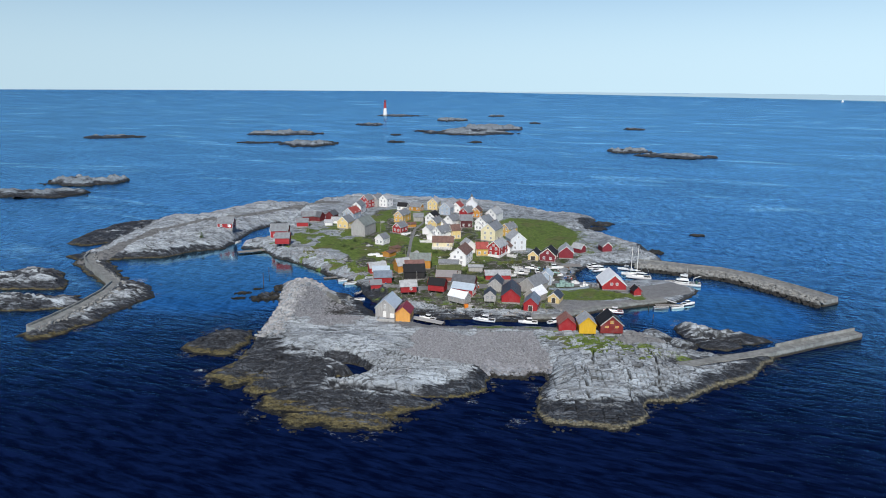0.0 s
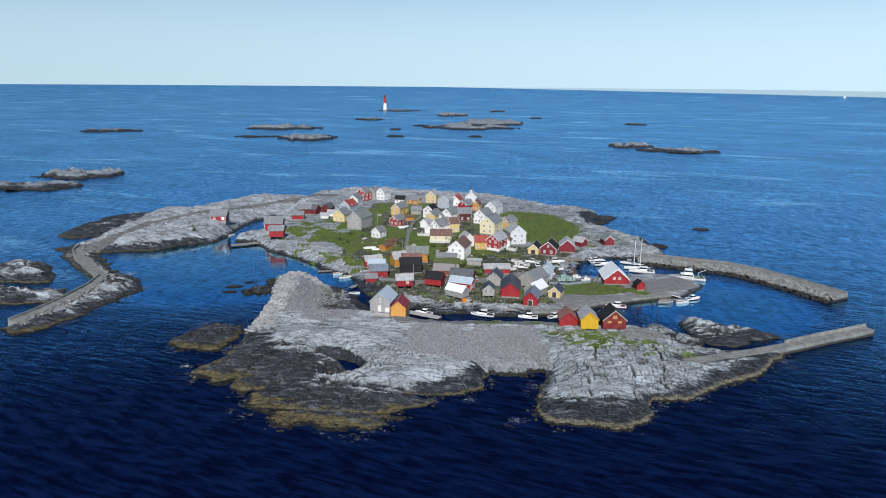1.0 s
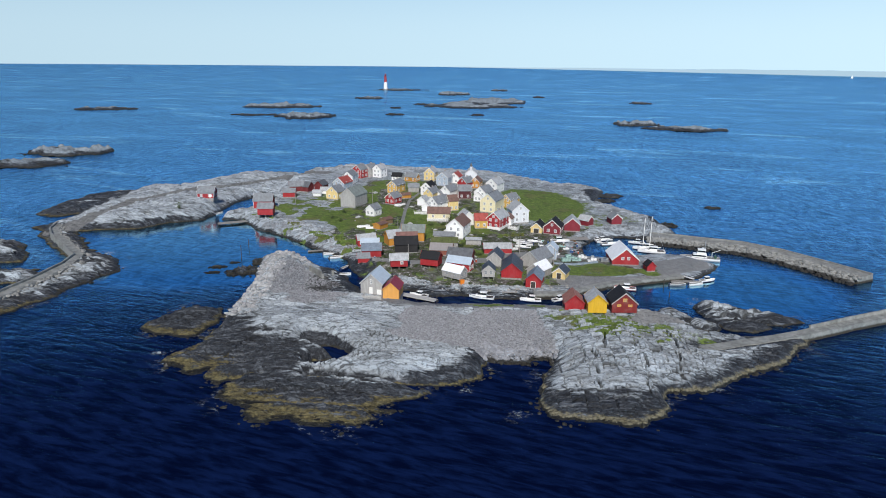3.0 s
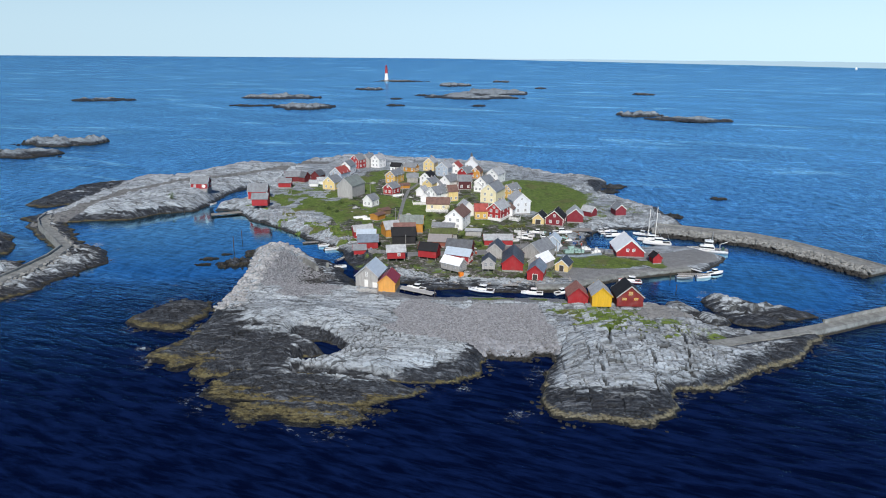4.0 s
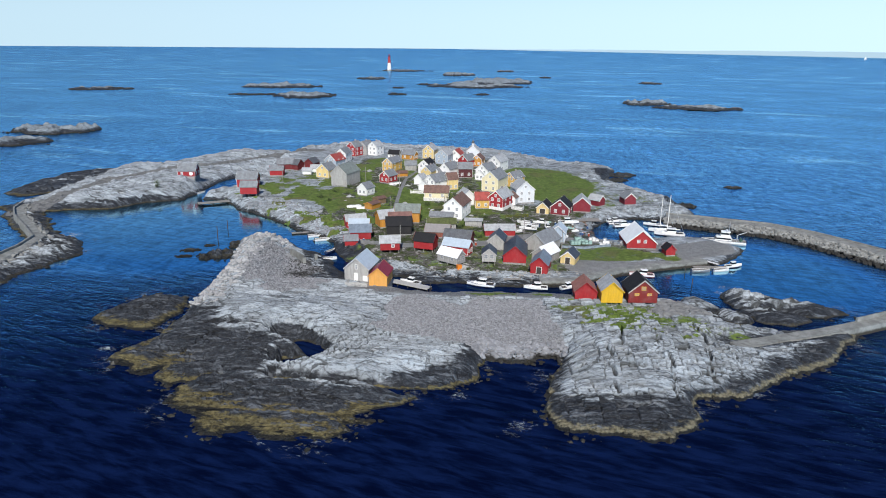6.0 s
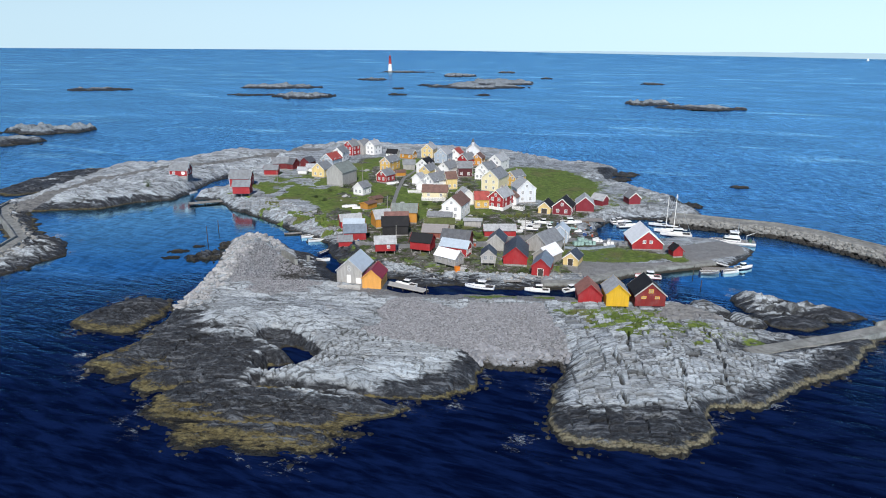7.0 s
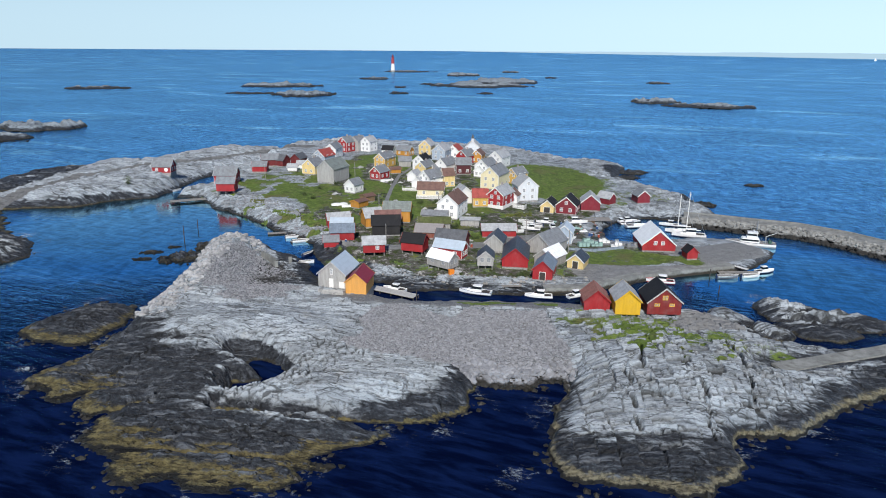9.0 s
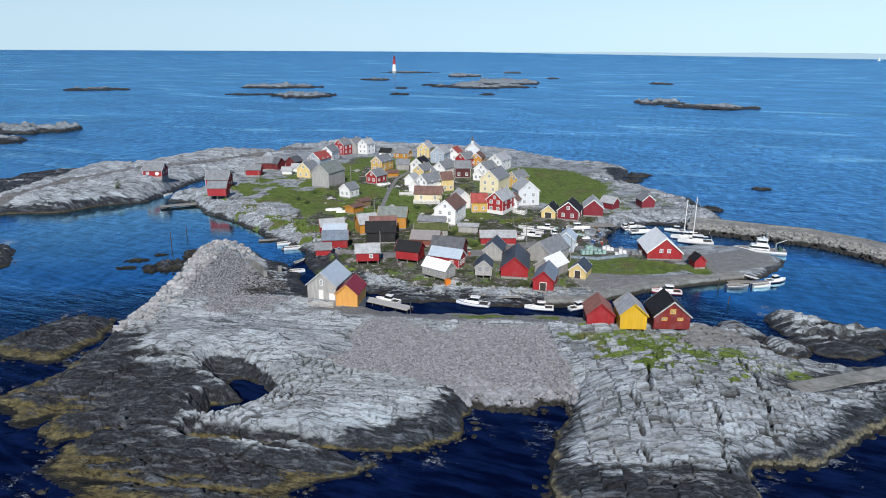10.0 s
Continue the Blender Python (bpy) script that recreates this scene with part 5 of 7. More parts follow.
house("shed", -0.2, 85.4, 3.2, 88, 3.5, 6.3, 2.2, 0.5, "plain", "palegrey",
      "pair of grey sheds with pale roof", category="shed")
house("shed", 9.2, 74.4, 2.8, 95, 5, 10.9, 2.4, 1.5, "red", "palegrey",
      "long red wooden shed with pale roof", category="shed")
house("church", -1.7, 216.7, 7.0, 358, 7, 10.0, 5, 2.9, "palewhite", "palegrey",
      "pale wooden church with grey roof and small spire", category="church")
house("house", -18.3, 165.9, 5.9, 340, 4, 5.0, 2.4, 1.7, "white", "grey",
      "low white wooden annex beside a grey-roofed house")
house("house", 2.7, 161.3, 5.8, 340, 4.5, 5.0, 3, 1.9, "white", "palegrey",
      "small white wooden house between taller houses", win=1)
house("shed", -85.7, 182.3, 6.5, 345, 5, 7.0, 3, 2.1, "darkred", "darkgrey",
      "dark red wooden shed with dark roof above the bank", category="shed")
house("shed", -25.8, 149.9, 5.4, 335, 4.5, 5.0, 3, 1.9, "white", "palegrey",
      "white wooden outbuilding with pale grey roof", category="shed")


# ---------------------------------------------------------------- far skerries and lighthouse
def skerry(x, y, rx, ry, turn, height, seed, name="skerry"):
    rng = random.Random(seed)
    nx, ny = 90, 44
    u, v = np.meshgrid(np.linspace(-1.15, 1.15, nx), np.linspace(-1.15, 1.15, ny))
    ry = ry * 0.72
    px, py = u * rx, v * ry
    gx, gy = turned(px, py, -radians(turn))
    edge = 0.92 - np.hypot(u, v) + 0.6 * cloud(px / rx * 2.6 + seed * 3.1, py / ry * 1.6, 5, seed, 0.6)
    rough = 0.5 + 0.8 * cloud(px / (0.25 * rx) + seed, py / (0.4 * ry), 4, seed + 9)
    steps_up = cloud(px / (0.08 * rx) + seed, py / (0.16 * ry), 3, seed + 19)
    h = np.where(edge > 0, 0.75 * height * (1 - np.exp(-edge * 6)) * np.maximum(rough + 0.35 * steps_up, 0.1), edge * 6)
    i = (np.arange(ny - 1)[:, None] * nx + np.arange(nx - 1)[None, :]).ravel()
    quads = np.stack([i, i + 1, i + nx + 1, i + nx], 1)
    quads = quads[h.ravel()[quads].max(1) > -0.8]
    me = bpy.data.meshes.new(name)
    me.from_pydata(np.stack([gx.ravel(), gy.ravel(), h.ravel()], 1).tolist(), [], quads.tolist())
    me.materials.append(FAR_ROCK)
    me.shade_smooth()
    ob = new(name, me)
    ob.location = (x, y, 0)
    return tagged(ob, "low bare grey rock skerry with dark waterline", "skerry", "skerries round the island")


for k, (x, y, rx, ry, turn, height) in enumerate((
        (-345, 296, 46, 26, 5, 6), (-340, 362, 36, 30, 0, 8), (-593, 865, 50, 46, 4, 6), (-333, 985, 66, 66, 12, 9), (-243, 775, 46, 62, 8, 10),
        (-322, 785, 32, 18, 5, 3), (-222, 1275, 34, 50, 0, 6), (-214, 1745, 76, 70, 0, 5), (-14, 1046, 92, 80, 6, 11), (36, 1180, 74, 110, 0, 11),
        (-54, 1510, 40, 80, 0, 10), (212, 702, 30, 30, 0, 8), (258, 642, 46, 34, -12, 6), (-119, 822, 14, 16, 0, 4), (340, 1197, 24, 36, 0, 5),
        (131, 181, 5, 4, 0, 1.4), (5, 832, 11, 14, 0, 3), (153, 1400, 16, 30, 0, 4), (73, 1770, 24, 60, 0, 6), (-134, 975, 10, 20, 0, 3), (-95, 1080, 16, 24, 0, 4))):
    skerry(x, y, rx, ry, turn, height, k + 3)


def lighthouse(x, y, z):
    t = thing("lighthouse", pose(x, y, z), "tall tapered lighthouse, white below and red above, on a low skerry", "lighthouse")
    white = plain_material("lighthouse_white", (0.78, 0.77, 0.75), 0.6, 0.1)
    red = plain_material("lighthouse_red", (0.36, 0.035, 0.04), 0.6, 0.15)

    def ring(name, z0, z1, r0, r1, m, label=""):
        return part(name, tube(bmesh.new(), (0, 0, z0), (0, 0, z1), r0, r1, 24), m, t, label, False)
    ring("base", -3, 2.0, 6.6, 6.6, FOOTING, "stone plinth")
    ring("lower_tower", 2, 20, 5.6, 4.2, white, "white-painted tower")
    ring("upper_tower", 20, 36, 4.2, 3.0, red, "red-painted cast iron tower")
    ring("gallery", 36, 36.6, 4.2, 4.2, red)
    lantern = ring("lantern", 36.6, 40.4, 2.2, 2.2, GLASS, "glazed lantern room")
    for k in range(8):
        a = k * math.pi / 4
        part("glazing_bar", tube(bmesh.new(), (2.25 * math.cos(a), 2.25 * math.sin(a), 36.6), (2.25 * math.cos(a), 2.25 * math.sin(a), 40.4), 0.14), red, lantern)
    ring("dome", 40.4, 42.8, 2.7, 0.4, red)
    ring("finial", 42.8, 44.4, 0.18, 0.05, METAL)
    for k in range(12):
        a = k * math.pi / 6
        part("railing_post", tube(bmesh.new(), (4.05 * math.cos(a), 4.05 * math.sin(a), 36.6), (4.05 * math.cos(a), 4.05 * math.sin(a), 37.7), 0.06), red, t)
    for level in (6, 12, 18):
        r = 5.6 - 1.4 * (level - 2) / 18
        window(t, pose(0, -r + 0.1, level), 0.8, 1.2)


lighthouse(-247.4, 1716.5, 2.2)


# ---------------------------------------------------------------- breakwaters
def along(pts, spacing):
    """Evenly spaced places along a line, with its direction."""
    out = []
    for (ax, ay), (bx, by) in zip(pts, pts[1:]):
        n = max(1, round(math.hypot(bx - ax, by - ay) / spacing))
        for k in range(n):
            out.append((ax + (bx - ax) * k / n, ay + (by - ay) * k / n))
    out.append(pts[-1])
    return out


def sweep(pts, profile, jag=0.0, seed=0):
    """An outline in offset (to the left of the line) and height, drawn along a line."""
    rng = random.Random(seed)
    bm, rows = bmesh.new(), []
    for i, (x, y) in enumerate(pts):
        ax, ay = pts[max(i - 1, 0)]
        bx, by = pts[min(i + 1, len(pts) - 1)]
        d = math.hypot(bx - ax, by - ay)
        nx, ny = -(by - ay) / d, (bx - ax) / d
        rows.append([bm.verts.new((x + nx * o + rng.uniform(-jag, jag), y + ny * o + rng.uniform(-jag, jag), z + rng.uniform(-jag, jag) * 0.3)) for o, z in profile])
    k = len(profile)
    for a, b in zip(rows, rows[1:]):
        for i in range(k):
            bm.faces.new((a[i], a[(i + 1) % k], b[(i + 1) % k], b[i]))
    bm.faces.new(rows[0])
    bm.faces.new(rows[-1][::-1])
    bmesh.ops.recalc_face_normals(bm, faces=bm.faces)
    return bm


def stones(places, material, name, label, seed=1, parent=None):
    """Many loose stones in one mesh: (x, y, z, radius) each a rough, flattened lump."""
    rng = np.random.RandomState(seed)
    bm = bmesh.new()
    bmesh.ops.create_icosphere(bm, subdivisions=1, radius=1)
    base = np.array([v.co for v in bm.verts])
    tris = np.array([[v.index for v in f.verts] for f in bm.faces])
    bm.free()
    p = np.asarray(places, float)
    n = len(p)
    shape = base[None] * rng.uniform(0.65, 1.25, (n, len(base), 1))
    shape = shape * np.stack([rng.uniform(0.75, 1.3, n), rng.uniform(0.75, 1.3, n), rng.uniform(0.5, 0.85, n)], 1)[:, None]
    a = rng.uniform(0, 6.283, n)
    c, s = np.cos(a)[:, None], np.sin(a)[:, None]
    x, y = shape[..., 0] * c - shape[..., 1] * s, shape[..., 0] * s + shape[..., 1] * c
    co = np.stack([x, y, shape[..., 2]], -1) * p[:, 3][:, None, None] + p[:, None, :3]
    faces = (tris[None] + (np.arange(n) * len(base))[:, None, None]).reshape(-1, 3)
    me = bpy.data.meshes.new(name)
    me.from_pydata(co.reshape(-1, 3).tolist(), [], faces.tolist())
    me.materials.append(material)
    ob = new(name, me)
    if parent:
        ob.parent = parent
        return tagged(ob, label, kind="stuff")
    return tagged(ob, label, "stones", kind="stuff")


def breakwater(name, line, profile, wall, label, rubble=None, seed=1, wall_line=None):
    t = thing(name, pose(0, 0, 0), label, "breakwater", kind="structure")
    pts = along(line, 4.0)
    part("mole", sweep(pts, profile, 0.12, seed), CONCRETE, t, "weathered concrete mole")
    if wall:
        part("parapet", sweep(along(wall_line, 4.0) if wall_line else pts, wall, 0.03, seed + 1), CONCRETE, t, "low concrete parapet wall")
    if rubble:
        offset, top, count = rubble
        rng = random.Random(seed)
        places = []
        dense = along(line, 0.5)
        for k in range(count):
            i = rng.randrange(1, len(dense))
            (ax, ay), (bx, by) = dense[i - 1], dense[i]
            d = max(math.hypot(bx - ax, by - ay), 1e-6)
            nx, ny = -(by - ay) / d, (bx - ax) / d
            f = rng.random()
            o = offset[0] + (offset[1] - offset[0]) * f
            places.append((ax + nx * o, ay + ny * o, top * (1 - f) - 0.1 + rng.uniform(-0.2, 0.2), rng.uniform(0.35, 1.0)))
        stones(places, RUBBLE, "rubble_slope", "piled rough boulders", seed, t)
    return t


breakwater("east_breakwater", [(78, 109), (88, 106), (98, 101.5), (113, 96), (124, 85.5), (133.5, 70.5), (142.5, 54.5)],
           [(-7, -3), (-3.4, 2.5), (3.6, 2.7), (5.2, -3)], [(2.9, 2.65), (2.9, 3.1), (3.5, 3.1), (3.5, 2.65)],
           "long curved stone breakwater with concrete top", ((-2.6, -9.0), 2.7, 1500), 3)
breakwater("south_breakwater", [(61.5, -12.6), (71.3, -8.7), (80.7, -5.2), (90.2, -1.4), (100.8, 3.7), (112.6, 9.8), (124.6, 15.4), (132.5, 19.2)],
           [(-2.2, -3), (-2.0, 2.1), (1.5, 2.15), (2.2, -3)], [(1.0, 2.1), (1.05, 3.1), (1.45, 3.1), (1.5, 2.1)],
           "straight concrete breakwater with seaweed at its foot", None, 5,
           [(98, 2.3), (100.8, 3.7), (112.6, 9.8), (124.6, 15.4), (132.5, 19.2)])
breakwater("west_causeway", [(-183.5, 150), (-185, 136), (-187.8, 122), (-190.5, 110), (-187, 98.5), (-179.5, 88), (-163, 70.6), (-152.5, 59), (-150, 47), (-150, 30), (-151.5, 15), (-153.5, 5)],
           [(-3.0, -2), (-2.6, 2.9), (1.2, 2.7), (3.6, -2)], [(-2.55, 2.85), (-2.5, 3.6), (-1.9, 3.6), (-1.85, 2.85)],
           "winding rough causeway of stone and concrete on low rocks", ((1.0, 5.6), 2.6, 900), 7)


# ---------------------------------------------------------------- loose stones
def scatter(count, cx, cy, rx, ry, r0, r1, seed, keep):
    rng = np.random.RandomState(seed)
    a, d = rng.uniform(0, 2 * math.pi, count), np.sqrt(rng.uniform(0, 1, count))
    x, y = cx + rx * d * np.cos(a), cy + ry * d * np.sin(a)
    h, masks = ground_height(x, y)
    r = r0 + (r1 - r0) * rng.uniform(0, 1, count) ** 2.2
    ok = keep(x, y, h, masks) & (h > -0.1)
    return np.stack([x, y, h + 0.1 * r, r], 1)[ok]


beach = scatter(22000, -1, -4, 28, 20, 0.13, 0.40, 1, lambda x, y, h, m: (m["shingle"] > 0.35) & (y < 13) & (inside_by(x, y, BEACH) > -2))
stones(beach, STONE, "beach_stones", "countless grey rounded beach stones")
edge = scatter(1700, 11, -17, 14, 5.5, 0.35, 1.0, 2, lambda x, y, h, m: (h < 2.6) & (h > 0.1) & (x > 0) & (x < 22.5) & (y > -22))
stones(edge, STONE, "shore_boulders", "pale and dark wet boulders at the edge of the cove")
ridge = scatter(11000, -58, 33, 20, 26, 0.12, 0.40, 3, lambda x, y, h, m: (m["shingle"] > 0.35) & (h > 0.6))
stones(ridge, STONE, "ridge_stones", "grey loose stones on a low rock ridge")
big = scatter(3400, -68, 36, 17, 36, 0.2, 0.95, 4, lambda x, y, h, m: (inside_by(x, y, SHORE_ROCK) > 0.5) & ((inside_by(x, y, SHORE_ROCK) < 10) | (y > 52)) & (x < -52 - 0.5 * np.maximum(y - 36, 0)) & (h > 0.6))
stones(big, boulder_material("pale_boulder", (0.35, 0.348, 0.345)), "pale_boulders", "pale angular boulders along the rock ridge")
inner = scatter(3600, -70, 96, 34, 30, 0.2, 0.65, 6, lambda x, y, h, m: (inside_by(x, y, VILLAGE) < 13) & (m["turf"] < 0.45) & (inside_by(x, y, VILLAGE) > 0))
stones(inner, STONE, "bank_stones", "rough grey stones on the bank")
ledge = scatter(700, 0, 38, 50, 13, 0.15, 0.6, 7, lambda x, y, h, m: (inside_by(x, y, VILLAGE) < 9) & (inside_by(x, y, VILLAGE) > 0) & (x < 34))
stones(ledge, boulder_material("pale_bank_stone", (0.33, 0.315, 0.29)), "harbour_stones", "rough stones along the harbour channel")


# ---------------------------------------------------------------- boats
def hull_rings(length, beam, height, sheer=0.25, fine=2.2):
    """Cross-sections from stern to bow."""
    rings = []
    for k in range(11):
        s = k / 10
        half = beam / 2 * (1 - max(0, (s - 0.35) / 0.65) ** fine) * (0.88 + 0.12 * min(1, s / 0.3))
        half = max(half, 0.02)
        top = height * (1 + sheer * s * s)
        keel = -0.35 * (1 - max(0, (s - 0.7) / 0.3) ** 2)
        x = -length / 2 + length * s
        rings.append([(x, half * c, z) for c, z in ((1.0, top), (0.96, top * 0.45), (0.72, 0.0), (0.3, keel), (-0.3, keel), (-0.72, 0.0), (-0.96, top * 0.45), (-1.0, top))])
    return rings


def loft(bm, rings, close=False):
    rows = [[bm.verts.new(p) for p in r] for r in rings]
    k = len(rows[0])
    for a, b in zip(rows, rows[1:]):
        for i in range(k if close else k - 1):
            bm.faces.new((a[i], a[(i + 1) % k], b[(i + 1) % k], b[i]))
    bm.faces.new(rows[0])
    bm.faces.new(rows[-1][::-1])
    bmesh.ops.recalc_face_normals(bm, faces=bm.faces)
    return bm


def taper_box(bm, x0, x1, w0, w1, z0, z1, rake_front=0.4, rake_back=0.1):
    lo = [(x0, -w0), (x1, -w0 * 0.85), (x1, w0 * 0.85), (x0, w0)]
    hi = [(x0 + rake_back, -w1), (x1 - rake_front, -w1 * 0.85), (x1 - rake_front, w1 * 0.85), (x0 + rake_back, w1)]
    a, b = [bm.verts.new((x, y, z0)) for x, y in lo], [bm.verts.new((x, y, z1)) for x, y in hi]
    bm.faces.new(b)
    bm.faces.new(a[::-1])
    for i in range(4):
        bm.faces.new((a[i], a[(i + 1) % 4], b[(i + 1) % 4], b[i]))
    return bm


def boat(name, x, y, turn, length, label, hull=None, cabin=True, mast=0.0, z=0.0, beam=None, stripe=None):
    """A boat whose bow points along its own x axis."""
    t = thing(name, pose(x, y, z, rz=turn), label, "boat", "boats in the harbour")
    beam = beam or length * 0.34
    high = 0.42 + length * 0.06
    part("hull", loft(bmesh.new(), hull_rings(length, beam, high)), hull or GELCOAT, t)
    deck = [[(r[0][0], r[0][1] * 0.9, r[0][2] - 0.1), (r[7][0], r[7][1] * 0.9, r[7][2] - 0.1)] for r in hull_rings(length, beam, high)]
    bm = bmesh.new()
    rows = [[bm.verts.new(p) for p in r] for r in deck]
    for a, b in zip(rows, rows[1:]):
        bm.faces.new((a[0], a[1], b[1], b[0]))
    part("deck", bm, GELCOAT if cabin else WOOD_GREY, t)
    bm = bmesh.new()
    for side in (-1, 1):
        pts = [(r[0][0], side * r[0][1], r[0][2]) for r in hull_rings(length, beam, high)]
        for a, b in zip(pts, pts[1:]):
            tube(bm, a, b, 0.05, None, 5)
    part("gunwale", bm, stripe or TRIM, t)
    if cabin:
        w = beam * 0.33
        fore = taper_box(bmesh.new(), -length * 0.02, length * 0.3, w, w * 0.6, high - 0.1, high + 0.45, 0.7)
        part("foredeck_cabin", fore, GELCOAT, t)
        c = part("wheelhouse", taper_box(bmesh.new(), -length * 0.2, length * 0.1, w, w * 0.8, high - 0.12, high + length * 0.11 + 0.45, 0.5), GELCOAT, t)
        top = high + length * 0.11 + 0.45
        part("window_band", taper_box(bmesh.new(), -length * 0.195, length * 0.1 - 0.05, w * 0.99, w * 0.88, top - 0.72, top - 0.13, 0.26, 0.06), GLASS, c, "dark tinted cabin windows")
        part("cockpit", box(bmesh.new(), -length * 0.45, -length * 0.21, -w, w, high - 0.2, high - 0.05), WOOD_DARK, t, "dark open cockpit floor")
        part("skylight", taper_box(bmesh.new(), length * 0.08, length * 0.17, w * 0.5, w * 0.42, high + 0.4, high + 0.5, 0.05), GLASS, t)
        part("boot_stripe", loft(bmesh.new(), [[(x, y * 1.02, 0.30 if z > 0 else max(z, -0.1)) for x, y, z in r] for r in hull_rings(length, beam, high)]), stripe or BOAT_BLUE, t, "dark boot stripe above the waterline")
        part("cabin_roof", taper_box(bmesh.new(), -length * 0.22, length * 0.07, w * 0.9, w * 0.85, top, top + 0.09, 0.05, 0.03), GELCOAT, c)
    else:
        for s in (-0.2, 0.1):
            half = beam * 0.4
            part("thwart", box(bmesh.new(), length * s - 0.15, length * s + 0.15, -half, half, high - 0.16, high - 0.09), WOOD_GREY, t)
        part("outboard_motor", taper_box(bmesh.new(), -length / 2 - 0.35, -length / 2 + 0.05, 0.2, 0.16, 0.1, high + 0.4, 0.05), BOAT_BLUE, t)
    if mast:
        m = part("mast", tube(bmesh.new(), (length * 0.08, 0, high - 0.1), (length * 0.08, 0, mast), 0.17, 0.11), TRIM, t)
        part("boom", tube(bmesh.new(), (length * 0.08, 0, high + 1.2), (-length * 0.35, 0, high + 1.3), 0.16, 0.14), TRIM, m, "furled white sail on the boom")
        for bx in (length * 0.48, -length * 0.48):
            part("stay", tube(bmesh.new(), (bx, 0, high), (length * 0.08, 0, mast - 0.2), 0.05, None, 5), METAL, m)
        part("spreader", tube(bmesh.new(), (length * 0.08, -0.9, mast * 0.6), (length * 0.08, 0.9, mast * 0.6), 0.04, None, 5), METAL, m)
    return t


boat("cabin_cruiser", 2.5, 28.2, 168, 8.5, "white cabin cruiser moored in the narrow channel", stripe=BOAT_BLUE)
boat("cabin_cruiser", 18.6, 26.6, 176, 7.0, "white cabin cruiser moored beside the rocks")
boat("motor_boat", 28.6, 28.0, 30, 6.0, "white and orange motor boat by the quay")
boat("motor_boat", -18.6, 28.6, 160, 6.5, "white motor boat tied to a grey jetty")
boat("fishing_boat", 52.6, 40.6, 172, 7.5, "small white fishing boat with a red boot stripe", stripe=BOAT_RED)
boat("motor_boat", 79.2, 47.4, 15, 5.6, "white motor boat at a small dock", cabin=False)
boat("motor_boat", 84.8, 51.8, 18, 6.0, "white motor boat at a small dock")
boat("rowing_boat", 72.4, 46.0, 5, 6.0, "open grey rowing boat at a small dock", METAL, cabin=False)
boat("sailing_boat", 74.0, 88.5, 172, 11.0, "white sailing boat with tall bare mast", mast=15.5)
boat("sailing_boat", 72.5, 93.5, 174, 10.0, "white sailing boat with bare mast", mast=13.5)
boat("motor_boat", 54.4, 105.5, 100, 6.5, "white motor boat moored in the inner harbour")
boat("cabin_cruiser", 59.5, 99.8, 12, 9.0, "large white cabin cruiser in the inner harbour")
boat("motor_boat", 71.2, 102.5, 165, 7.0, "white wooden motor boat near the breakwater")
boat("cabin_cruiser", 57.5, 106.5, 10, 6.5, "white cabin cruiser in the inner harbour")
boat("rowing_boat", -130.2, 144.5, 60, 4.5, "small white rowing boat below bare rocks", cabin=False)
boat("motor_boat", -116.5, 148.0, 70, 5.0, "small white motor boat beside a red boathouse", cabin=False)
boat("rowing_boat", -58.6, 76.0, 20, 5.5, "white rowing boat at a floating dock", cabin=False)
boat("rowing_boat", -54.7, 71.3, 20, 6.0, "white rowing boat at a floating dock", cabin=False)
boat("rowing_boat", -49.0, 57.5, 60, 4.6, "small blue rowing boat by the bank", BOAT_BLUE, cabin=False)
boat("rowing_boat", -47.5, 49.5, 15, 4.6, "white rowing boat behind the grey boathouse", cabin=False)
for k, (bx, by, turn, size) in enumerate(((20, 81, 170, 6.5), (21, 85.5, 165, 7), (25.5, 90, 175, 6), (19, 89.5, 160, 5.5), (27.5, 84, 100, 6), (15, 77.5, 8, 5.5), (36.5, 92.5, 3, 8))):
    boat("motor_boat", bx, by, turn, size, "white motor boat laid up ashore in the boatyard", cabin=k % 2 == 0, z=village_level(bx, by).item() + 0.35)


